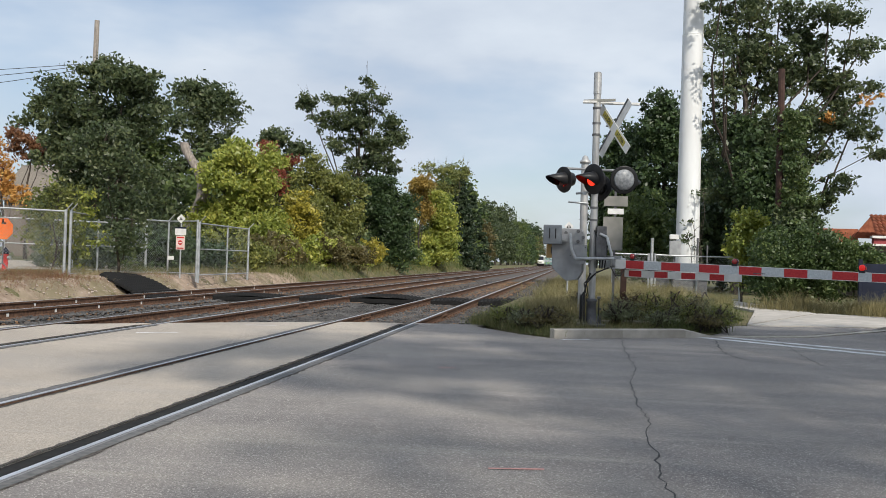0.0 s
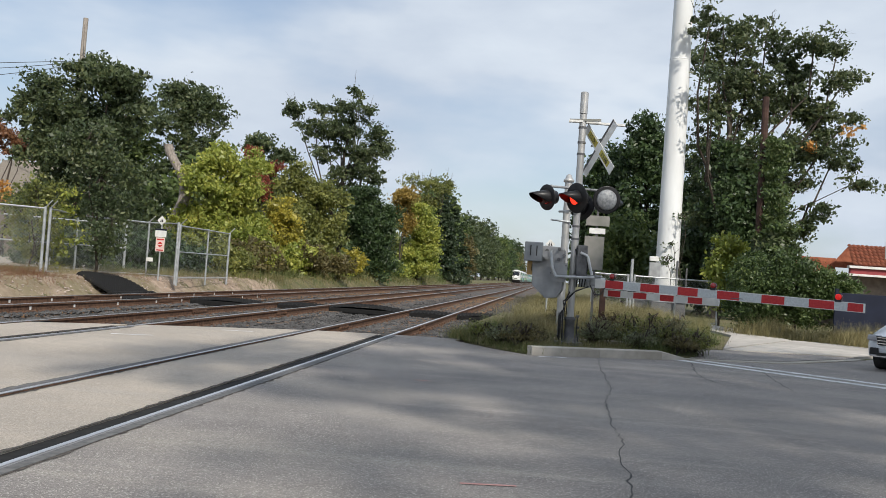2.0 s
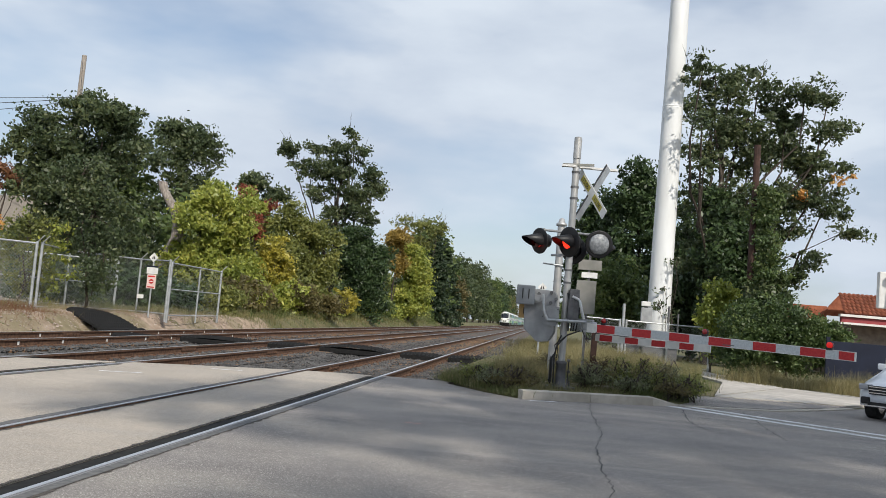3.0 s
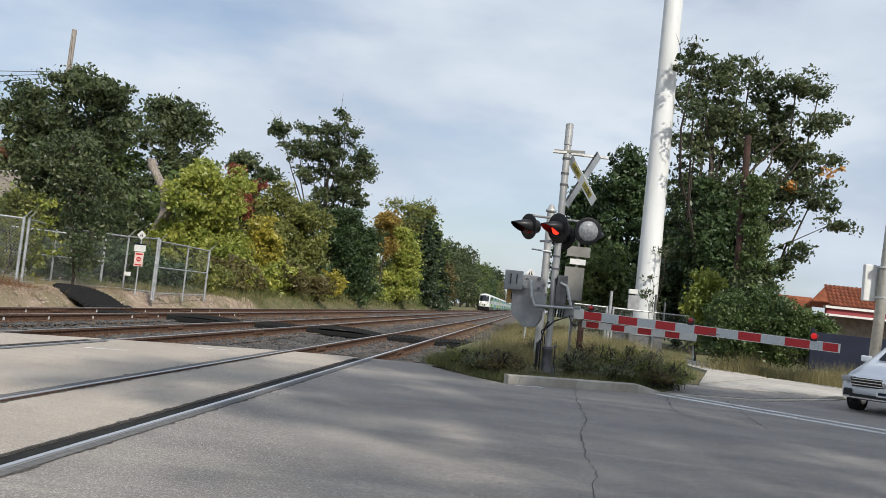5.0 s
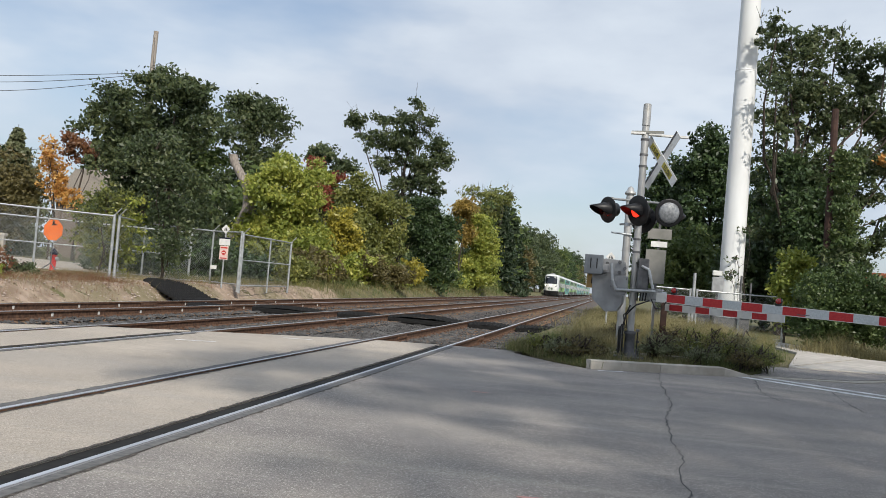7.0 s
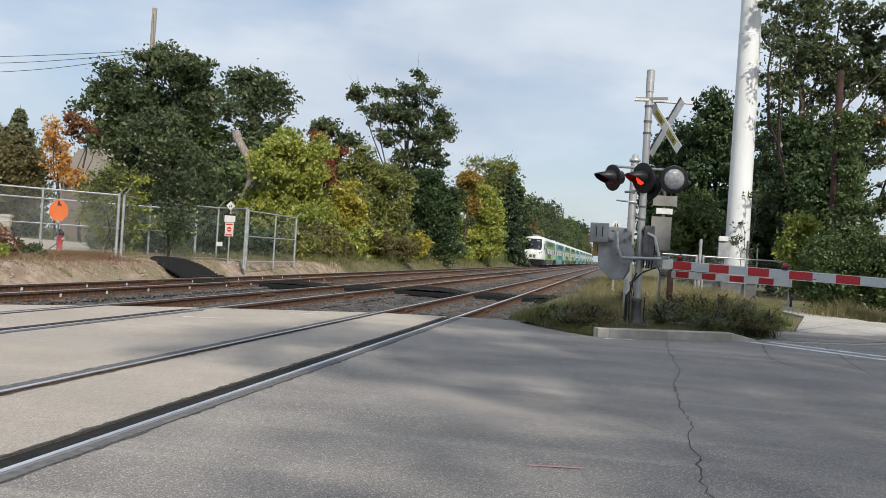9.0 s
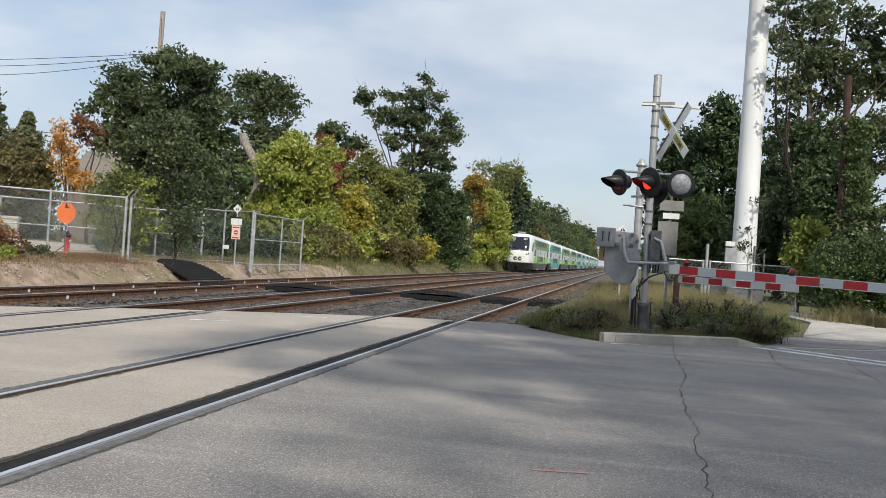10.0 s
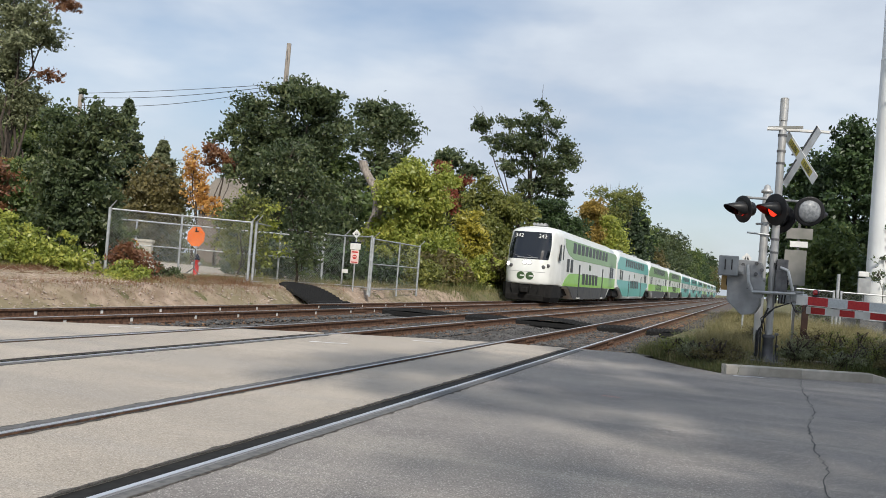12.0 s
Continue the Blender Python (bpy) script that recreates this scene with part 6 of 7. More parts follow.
# left side, seen late
tree("tree", -34.7, 37, 8.8, lobes((-1.3, 7.4, 1.4, 1.1), (0.4, 7.5, 1.1, 1.0), (-1.1, 6.0, 1.8, 1.5), (1.0, 5.5, 1.4, 1.4), (0.2, 4.0, 1.8, 1.5), (2.2, 4.2, 0.9, 1.6), (0.6, 2.2, 1.4, 1.4), (-1.9, 4.1, 1.1, 1.5), (1.1, 1.0, 1.1, 0.9)), LEAF_GREEN, "dense leafy green tree beside the yard", 111, 0.2, 330, 85, 0.15, 0.66, z0=0.0)
edge = tree("tree", -29.7, 30, 12.5, lobes((-0.4, 8.5, 0.7, 1.0), (-0.2, 6.7, 0.8, 1.0), (0.6, 9.6, 0.5, 0.6), (1.1, 10.1, 0.9, 0.3), (-0.6, 10.6, 0.7, 0.9), (0.5, 10.9, 0.6, 0.5), (-0.6, 4.6, 0.8, 1.2), (-0.3, 12.2, 0.8, 0.7), (-0.2, 7.6, 0.8, 1.2), (-0.4, 9.8, 0.8, 1.2)), LEAF_SAGE, "tall thin tree with a grey trunk and hanging rusty leaves", 112, 0.24, 260, 60, 0.1, 0.5, bare=40, z0=0.0)
extra_leaves(edge, [(2.4, 0, 11.0, 0.5, 0.4, 0.3), (1.8, 0, 8.1, 1.1, 0.4, 0.2), (2.0, 0, 11.3, 0.5, 0.4, 0.2)], LEAF_RUST, 18, 22, 0.07, 0.22, 262, "hanging clusters of rusty dead leaves")
extra_limbs = limb_tubes([([(0.1, 0, 7.6), (0.9, 0, 8.1), (1.8, 0, 8.1), (2.7, 0, 8.2)], 0.06, 0.015), ([(0.1, 0, 9.6), (0.9, 0, 10.6), (1.8, 0, 11.0), (2.6, 0, 11.1)], 0.06, 0.015)], 6)
o = mesh_ob("limb", *extra_limbs, BARK_DEAD, True)
o.parent = edge
tree("shrub", -30.5, 29, 4.2, [(0, 0, 1.5, 1.7, 1.2, 1.4), (-1.4, 0, 2.0, 1.6, 1.2, 1.7)], LEAF_LIME, "pale yellow-green shrub above the bank", 113, 0.05, 120, 70, 0.12, 0.45)
tree("shrub", -27.6, 28, 4.4, lobes((-0.1, 3.3, 0.6, 1.0), (0.2, 2.2, 0.8, 1.0), (-0.5, 1.4, 0.8, 0.9)), LEAF_RUSTGOLD, "shrub with rusty orange leaves", 114, 0.05, 90, 60, 0.09, 0.42, z0=0.0)
tree("shrub", -23.5, 25, 2.2, lobes((0.0, 0.9, 1.1, 0.6), (-0.8, 1.5, 0.6, 0.5), (0.9, 0.7, 0.7, 0.4)), LEAF_LIME, "yellow-green shrub on the bank", 263, 0.04, 90, 60, 0.08, 0.35, z0=0.0)
conifer(-52.4, 66, 14.4, 4.6, 33, LEAF_SPRUCE, "tall dark spruce behind the yard")
conifer(-51.4, 70, 11.4, 4.2, 34, LEAF_SAGE, "thin brownish spruce behind the yard")
conifer(-60, 80, 11, 3.4, 35)
tree("tree", -39.2, 58, 9.1, lobes((-0.4, 6.9, 0.9, 1.2), (0.7, 4.9, 1.1, 0.6), (-0.1, 8.3, 0.6, 0.7), (0.0, 5.6, 1.0, 0.8)), LEAF_ORANGE, "small maple in orange autumn colour", 115, 0.12, 50, 46, 0.15, 0.6, z0=0.0)
tree("tree", -39.8, 62, 10.6, lobes((-0.5, 9.2, 1.0, 1.3), (0.7, 8.4, 1.1, 1.1)), LEAF_RUST, "tree with rust-brown leaves behind the yard", 116, 0.18, 40, 55, 0.18, 0.7, z0=0.0)
tree("tree", -46, 62, 8.6, [(0, 0, 4.8, 3.4, 2.4, 3.6)], LEAF_BROWNGREEN, "brownish tree behind the yard", 117, 0.18, 130, 60, 0.2, 0.85)
tree("tree", -32.5, 57, 7.0, [(0, 0, 3.6, 3.0, 2, 3.0)], LEAF_GREEN, "green tree behind the yard", 118, 0.18, 110, 60, 0.2, 0.8)
for k, (x, y, h) in enumerate(((-70, 95, 13), (-80, 85, 14), (-62, 98, 12), (-90, 100, 15), (-48, 96, 12), (-72, 62, 11), (-58, 56, 9), (-66, 48, 12), (-52, 44, 8))):
    tree("tree", x, y, h, [(0, 0, h * 0.5, 4.4, 4, h * 0.45), (1, 0, h * 0.75, 2.8, 3, h * 0.22)], LEAF_GREEN if k % 2 else LEAF_DARK, "green tree far behind the yard", 120 + k, 0.22, 48, 36, 0.36, 1.1)
tree("shrub", -15.9, 20.5, 1.5, [(0, 0, 0.65, 0.6, 0.4, 0.5), (0.5, 0, 0.4, 0.5, 0.4, 0.35)], LEAF_RUST, "low dark red shrub on the bank", 141, 0.03, 60, 60, 0.07, 0.22)
tree("shrub", -20.3, 25.5, 2.2, [(0, 0, 1.0, 0.8, 0.6, 0.9)], LEAF_GREEN, "green sapling at the fence", 142, 0.03, 40, 60, 0.09, 0.32)
tree("shrub", -15.3, 19.8, 0.8, [(0, 0, 0.25, 0.6, 0.4, 0.3)], LEAF_LIME, "low yellow-green weeds on the bank", 143, 0.02, 50, 60, 0.06, 0.2)
tree("shrub", -16.2, 22.6, 0.8, [(0, 0, 0.25, 0.8, 0.5, 0.3)], LEAF_DARK, "low dark weeds on the bank", 144, 0.02, 30, 60, 0.06, 0.18)
tree("shrub", -19.2, 21.2, 1.9, [(0, 0, 0.7, 1.0, 0.6, 0.8), (-1.2, 0, 0.8, 1.0, 0.7, 0.9), (1.0, 0, 0.4, 0.8, 0.5, 0.5)], LEAF_LIME, "sprawling yellowish weeds on the bank", 145, 0.03, 90, 60, 0.08, 0.3)

tree("shrub", -21.8, 21.6, 2.0, [(0, 0, 0.8, 1.1, 0.8, 0.8), (1.3, 0, 0.5, 0.9, 0.7, 0.6)], LEAF_LIME, "yellow-green shrub at the top of the bank", 146, 0.04, 110, 70, 0.1, 0.4)
tree("tree", -20.0, 23.4, 6.2, [(0, 0, 2.2, 1.3, 1.0, 1.7), (0.1, 0, 4.2, 1.1, 0.9, 1.5), (-0.9, 0, 3.0, 1.2, 0.9, 2.2)], LEAF_DARK, "dark green leafy young tree at the fence", 149, 0.1, 190, 80, 0.1, 0.42)
tree("shrub", -24.0, 25.5, 5.4, [(0, 0, 1.8, 1.7, 1, 1.8), (-1.4, 0, 2.6, 1.2, 0.9, 1.3)], LEAF_GREEN, "green shrub at the top of the bank", 147, 0.05, 130, 70, 0.11, 0.45)
tree("shrub", -25.3, 24.2, 4.6, [(0, 0, 2.4, 1.5, 1, 2.0)], LEAF_RUST, "shrub with fading rusty leaves", 148, 0.05, 90, 60, 0.11, 0.42)

sap = tree("tree", -14.85, 28.2, 5.6, [(0, 0, 3.0, 1.0, 0.7, 1.6), (-0.6, 0, 4.4, 1.3, 0.8, 1.0), (0.5, 0, 1.6, 0.7, 0.6, 0.9)], LEAF_DARK, "dark sapling grown through the fence with yellowing lower leaves", 251, 0.06, 80, 55, 0.09, 0.38)
extra_leaves(sap, [(-0.9, -0.2, 2.4, 0.8, 0.4, 1.0), (-1.2, 0, 1.4, 0.7, 0.4, 0.8)], LEAF_LIME, 14, 26, 0.07, 0.3, 254, "yellowing lower leaves")

tree("tree", -25.0, 53, 5.6, [(0, 0, 2.6, 3.0, 1.6, 2.4)], LEAF_DARK, "dark undergrowth behind the fence", 252, 0.12, 110, 50, 0.17, 0.7)
tree("tree", -29.5, 50, 5.0, [(0, 0, 2.3, 2.6, 1.6, 2.2)], LEAF_OLIVE, "olive undergrowth behind the fence", 253, 0.12, 100, 50, 0.17, 0.7)

tree("shrub", -17.2, 37.5, 3.0, lobes((0.0, 1.3, 1.6, 1.0), (1.4, 1.0, 1.2, 0.8), (-1.4, 1.2, 1.3, 1.0)), LEAF_IVY_SHADE, "dark undergrowth close behind the fence", 264, 0.05, 120, 50, 0.12, 0.5, z0=0.1)
tree("shrub", -16.0, 41.5, 2.6, lobes((0.0, 1.2, 1.5, 0.9), (1.0, 0.9, 1.0, 0.7)), LEAF_OLIVE, "olive undergrowth close behind the fence", 265, 0.05, 90, 50, 0.12, 0.5, z0=0.1)
tree("shrub", -19.6, 35.0, 2.4, lobes((0.0, 1.1, 1.5, 0.9), (-1.5, 1.0, 1.2, 0.8)), LEAF_DARK, "dark weedy shrub behind the fence", 266, 0.05, 90, 50, 0.12, 0.5, z0=0.2)
tree("shrub", -16.6, 27.4, 3.6, lobes((0.0, 2.6, 0.9, 0.6), (-0.7, 1.9, 0.7, 0.7), (0.7, 1.8, 0.6, 0.7), (0.0, 1.0, 0.8, 0.7)), LEAF_OLIVE, "climbing shrub with yellowing leaves on the fence", 267, 0.04, 60, 40, 0.075, 0.35, z0=0.3)

# leaning dead trunk
dt = thing("dead_trunk", pose(-21.0, 50, 0.3), "leaning dead tree trunk of bare grey bark", "tree trunk")
V, Q = limb_tubes([([(-1.5, 0, -0.3), (-1.2, 0, 1.5), (-0.85, 0, 2.7), (-0.45, 0, 3.5), (-0.2, 0, 4.2), (-0.18, 0, 4.9), (-0.42, 0, 5.6), (-0.9, 0, 6.3), (-1.3, 0, 6.9), (-1.42, 0, 7.35)], 0.42, 0.26)], 12)
o = mesh_ob("bole", V, Q, BARK_DEAD, True)
o.parent = dt

# tall trees behind and beside the road, whose shade falls across it
for k, (x, y, zm, r, hz, n) in enumerate(((6.4, -1.6, 13.0, 4.2, 3.0, 32), (11.0, -2.6, 13.5, 4.0, 3.2, 36), (15.5, -0.5, 13.0, 4.0, 3.2, 40), (10.2, -8.0, 13.0, 3.6, 2.8, 12), (8.8, 4.4, 13.0, 3.2, 2.6, 64), (13.2, 4.0, 13.0, 3.4, 3.0, 56))):
    tree("tree", x, y, zm + hz, [(0, 0, zm, r, r, hz), (0.55 * r, 1, zm - 1.2, 0.6 * r, 0.6 * r, hz * 0.6), (-0.55 * r, -0.5, zm - 0.8, 0.6 * r, 0.6 * r, hz * 0.6)], LEAF_GREEN, "tall leafy street tree beside the road", 150 + k, 0.3, n, 44, 0.3, 1.2, z0=-0.1)


# ---- grass ----
def blades(rng, n, place, h0, h1, w=0.008, bend=0.35):
    xy = place(rng, n)
    n = len(xy)
    h = rng.uniform(h0, h1, n) * xy[:, 3]
    a = rng.uniform(0, 6.28, n)
    t = rng.normal(0, bend, (n, 2)) * h[:, None]
    dx = np.stack([np.cos(a), np.sin(a), np.zeros(n)], 1) * w
    b = xy[:, :3]
    mid = b + np.stack([t[:, 0] * 0.35, t[:, 1] * 0.35, h * 0.6], 1)
    tip = b + np.stack([t[:, 0], t[:, 1], h], 1)
    return np.stack([b - dx, b + dx, mid + dx * 0.8, mid - dx * 0.8, mid - dx * 0.8, mid + dx * 0.8, tip + dx * 0.15, tip - dx * 0.15], 1).reshape(-1, 3)


def verge_place(rng, n):
    x = rng.uniform(-1.9, 5.2, n)
    y = 15.6 + rng.uniform(0, 1, n) ** 1.3 * 16
    lo = np.where(x < -0.2, 15.5 + (-0.2 - x) * 1.55, 15.6 + (x + 0.2) * 0.58)
    lo = np.where(x > 2.3, 17.2 + (x - 2.3) * 2.2, lo)
    ok = (y > lo + 0.03) & (np.hypot(x - 0.45, y - 18.2) > 0.3) & ((y < 19) | (x > -0.95)) & (x < 2.75 + (y - 17.6) * 0.2)
    x, y, lo = x[ok], y[ok], lo[ok]
    patch = np.array([0.75 + 0.7 * fnoise(a, b, 0.7, 9) for a, b in zip(x, y)])
    front = np.clip((y - lo) / 5.0, 0.2, 1.0)
    return np.stack([x, y, np.full(len(x), 0.04), np.clip(patch, 0.3, 1.4) * front], 1)


def line_place(x0, y0, x1, y1, wid, zfun=ground_z):
    def f(rng, n):
        s = rng.uniform(0, 1, n)
        x = x0 + (x1 - x0) * s + rng.normal(0, wid, n)
        y = y0 + (y1 - y0) * s + rng.normal(0, wid, n)
        z = np.array([zfun(a, b) for a, b in zip(x, y)])
        return np.stack([x, y, z, np.clip(0.7 + np.array([fnoise(a, b, 0.6, 4) for a, b in zip(x, y)]), 0.25, 1.3)], 1)
    return f


def back_place(rng, n):
    y = rng.uniform(19.5, 35, n)
    x = rng.uniform(-1.0, 2.9, n) + (y - 19.5) * 0.08
    return np.stack([x, y, np.full(n, 0.03), np.clip(np.array([0.8 + 0.6 * fnoise(a, b, 0.5, 2) for a, b in zip(x, y)]), 0.35, 1.3)], 1)


def edge_place(rng, n):
    s = rng.uniform(0, 1, n)
    x = np.interp(s, (0, 0.3, 1), (2.35, 2.75, 4.2)) + rng.normal(-0.25, 0.25, n)
    y = np.interp(s, (0, 0.3, 1), (17.55, 18.5, 24.0)) + rng.normal(0, 0.14, n)
    return np.stack([x, y, np.full(n, 0.03), rng.uniform(0.4, 1.2, n)], 1)


rng = np.random.default_rng(8)
tagged(quads_ob("verge_grass", np.concatenate([blades(rng, 40000, verge_place, 0.2, 0.62, 0.0028), blades(rng, 40000, back_place, 0.3, 0.75, 0.0038), blades(rng, 9000, line_place(1.5, 36, 0.5, 80, 1.6), 0.3, 0.7, 0.008), blades(rng, 1800, line_place(-1.75, 18.1, -0.25, 15.75, 0.15, lambda x, y: 0.03), 0.08, 0.34, 0.0025), blades(rng, 5000, line_place(-0.6, 30, -0.9, 90, 0.3), 0.12, 0.4, 0.008)]), 4, GRASS_DRY), "tall dry straw-coloured grass on the verge", "grass", kind="stuff")
tagged(quads_ob("verge_weeds", np.concatenate([blades(rng, 30000, verge_place, 0.1, 0.5, 0.0035, 0.5), blades(rng, 5200, edge_place, 0.12, 0.42, 0.003, 0.3), blades(rng, 3600, line_place(-1.75, 18.1, -0.25, 15.75, 0.16, lambda x, y: 0.03), 0.06, 0.3, 0.003, 0.45), blades(rng, 3000, line_place(-1.6, 18.6, -0.9, 23, 0.22, lambda x, y: -0.02), 0.1, 0.45, 0.003, 0.4)]), 4, GRASS_GREEN), "green weeds among the dry grass", "weeds", kind="stuff")


tagged(quads_ob("trackside_grass", np.concatenate([blades(rng, 12000, line_place(-14.4, 44, -14.2, 110, 0.4), 0.12, 0.45, 0.009), blades(rng, 11000, line_place(-15.6, 33, -14.6, 46, 0.7), 0.12, 0.4, 0.005), blades(rng, 18000, line_place(-22, 19.0, -15.3, 26.5, 0.9), 0.08, 0.4, 0.003, 0.5), blades(rng, 6000, line_place(-15.6, 18, -15.0, 32, 0.5), 0.06, 0.28, 0.003, 0.6), blades(rng, 7000, line_place(-14.2, 10, -14.3, 30, 0.45), 0.04, 0.16, 0.0025, 0.6)]), 4, GRASS_DRY), "dry weeds along the far edge of the railway", "grass", kind="stuff")
tagged(quads_ob("trackside_weeds", np.concatenate([blades(rng, 16000, line_place(-14.9, 42, -14.5, 120, 0.5), 0.15, 0.7, 0.012, 0.5), blades(rng, 7000, line_place(-16.0, 32, -14.8, 44, 0.6), 0.1, 0.5, 0.006, 0.5)]), 4, GRASS_GREEN), "green weeds along the far edge of the railway", "weeds", kind="stuff")
tagged(quads_ob("bank_weeds", np.concatenate([blades(rng, 15000, line_place(-20, 17.5, -15.0, 24.5, 0.7), 0.06, 0.32, 0.004, 0.6), blades(rng, 5000, line_place(-14.3, 12, -14.2, 30, 0.4), 0.05, 0.25, 0.003, 0.5)]), 4, LEAF_RUST), "withered reddish weeds on the bank", "weeds", kind="stuff")
tagged(quads_ob("roadside_grass", np.concatenate([blades(rng, 15000, line_place(6.6, 30.0, 12, 27.0, 0.6), 0.2, 0.65, 0.005), blades(rng, 11000, line_place(7.2, 29.2, 10.5, 25.2, 0.3), 0.12, 0.4, 0.0045)]), 4, GRASS_DRY), "dry grass below the bush beside the path", "grass", kind="stuff")


def bushy_weeds(x, y, h, seed, leaf):
    return tree("shrub", x, y, h, [(0, 0, h * 0.45, h * 0.7, h * 0.5, h * 0.42)], leaf, "dense dark weeds at the kerb", seed, 0.008, 40, 28, 0.03, 0.16, z0=0.06, group="weeds on the verge")


for k, (x, y, h) in enumerate(((2.3, 18.2, 0.4), (1.9, 18.0, 0.36), (2.4, 19.1, 0.5), (1.8, 19.4, 0.6), (2.7, 19.6, 0.45), (2.55, 17.65, 0.3), (2.85, 18.0, 0.28), (-0.75, 16.5, 0.24), (-0.4, 16.15, 0.26), (-1.15, 17.1, 0.22), (1.2, 19.3, 0.55), (1.35, 20.6, 0.7), (2.3, 20.8, 0.7), (0.95, 18.6, 0.3), (-0.3, 17.6, 0.3), (3.0, 18.7, 0.3), (2.95, 21.5, 0.6), (0.2, 21.5, 0.6))):
    bushy_weeds(x, y, h, 160 + k, (LEAF_OLIVE, LEAF_SAGE, LEAF_BROWNGREEN)[k % 3])

# ---- telecom tower and its compound ----
tw = thing("telecom_tower", pose(5.66, 45.4, 0), "tall tapered white steel monopole tower", "tower")
part("shaft", lathe(B(), [(0.57, -0.2), (0.57, -0.15), (0.54, 5.5), (0.52, 9.0), (0.501, 12.55), (0.5, 12.6)], 36), TOWER_WHITE, tw, "", True)
part("shaft", lathe(B(), [(0.49, 12.62), (0.489, 12.67), (0.45, 20), (0.401, 29.95), (0.4, 30)], 36), TOWER_WHITE, tw, "", True)
part("flange", lathe(B(), [(0.5, 12.58), (0.51, 12.6), (0.51, 12.64), (0.49, 12.66)], 36), TOWER_WHITE, tw)
part("base_ring", lathe(B(), [(0.75, -0.1), (0.75, 0.15), (0.64, 0.18)], 30), GALV, tw)
cab = thing("equipment_cabinet", pose(4.75, 42.2, 0), "pale grey equipment cabinets at the foot of the tower", "cabinet")
part("cabinet_body", box(B(), (0.6, 0, 0.35), (1.5, 0.7, 0.7), bevel=0.03), DARK_GREY, cab)
part("meter_post", box(B(), (-0.1, -0.5, 1.3), (0.09, 0.09, 2.7)), DARK_GREY, cab)
part("meter_box", box(B(), (-0.1, -0.6, 2.1), (0.5, 0.25, 0.7), bevel=0.03), GREY_PAINT, cab)
part("meter_box", box(B(), (-0.15, -0.6, 2.62), (0.4, 0.3, 0.22), bevel=0.03), SIGN_WHITE, cab)
part("cabinet_body", box(B(), (-0.6, 0.3, 0.5), (0.7, 0.6, 1.0), bevel=0.03), DARK_GREY, cab)
part("cross_beam", box(B(), (0.4, -0.55, 1.15), (2.2, 0.06, 0.06)), DARK_GREY, cab)
part("warning_strip", box(B(), (0.9, -0.6, 0.95), (1.3, 0.02, 0.12)), SIGN_WHITE, cab)
for k in range(7):
    part("strip_mark", box(B(), (0.35 + 0.18 * k, -0.615, 0.95), (0.07, 0.006, 0.1)), SIGN_RED, cab)
part("conduit", tube(B(), [(1.35, -0.3, 0), (1.35, -0.3, 2.3)], 0.04), DARK_GREY, cab)
part("conduit", tube(B(), [(0.9, -0.5, 0), (0.9, -0.5, 2.6)], 0.05), DARK_GREY, cab)


tree("shrub", 6.15, 44.4, 5.4, lobes((0.05, 4.7, 0.4, 0.25), (-0.4, 3.5, 0.45, 0.3), (-0.75, 2.7, 0.35, 0.2), (0.1, 2.1, 0.3, 0.6)), LEAF_DARK, "thin creeper climbing beside the white tower", 268, 0.02, 14, 18, 0.09, 0.4, z0=0.0)

# ---- chain-link fences ----
def chain_fence(name, pts, h, label, z_of=None, barbed=True, mesh_step=0.1, mid=False, low=True):
    """Posts, rails and a woven wire mesh of crossing wires."""
    fc = thing(name, Matrix(), label, "fence")
    def zz(x, y):
        return z_of(x, y) if z_of else ground_z(x, y)
    for k, (x, y) in enumerate(pts):
        z = zz(x, y)
        end = k in (0, len(pts) - 1)
        part("post", cyl(B(), (x, y, z - 0.2), (x, y, z + h + 0.05), 0.045 if end else 0.034, n=10), GALV, fc)
        if barbed and k % 2 == 0:
            part("barb_arm", cyl(B(), (x, y, z + h + 0.03), (x + 0.22, y - 0.02, z + h + 0.25), 0.02, n=6), GALV, fc)
    for (x0, y0), (x1, y1) in zip(pts, pts[1:]):
        z0, z1 = zz(x0, y0), zz(x1, y1)
        part("top_rail", cyl(B(), (x0, y0, z0 + h), (x1, y1, z1 + h), 0.026, n=8), GALV, fc)
        if mid:
            part("middle_rail", cyl(B(), (x0, y0, z0 + h * 0.52), (x1, y1, z1 + h * 0.52), 0.022, n=8), GALV, fc)
        if low:
            part("bottom_rail", cyl(B(), (x0, y0, z0 + 0.08), (x1, y1, z1 + 0.08), 0.02, n=8), GALV, fc)
        d = Vector((x1 - x0, y1 - y0))
        L = d.length
        d.normalize()
        nrm = Vector((-d.y, d.x)) * 0.0022
        v = []
        for sgn in (1, -1):
            s = -h if sgn > 0 else 0.0
            while s < (L if sgn > 0 else L + h):
                a0, b0 = s, s + sgn * h
                ta = max(0.0, (0 - a0) / h) if sgn > 0 else max(0.0, (a0 - L) / h)
                tb = min(1.0, (L - a0) / h) if sgn > 0 else min(1.0, a0 / h)
                if tb > ta:
                    w = 0.0032
                    for (t, side) in ((ta, -1), (ta, 1), (tb, 1), (tb, -1)):
                        u = a0 + sgn * t * h + side * w
                        zb = z0 + (z1 - z0) * u / L
                        v.append((x0 + d.x * u + nrm.x * sgn, y0 + d.y * u + nrm.y * sgn, zb + 0.04 + t * (h - 0.05)))
                s += mesh_step
        o = quads_ob("wire_mesh", v, 4, FENCE_WIRE)
        o.parent = fc
    return fc


def flat_bank(x, y):
    return BANK


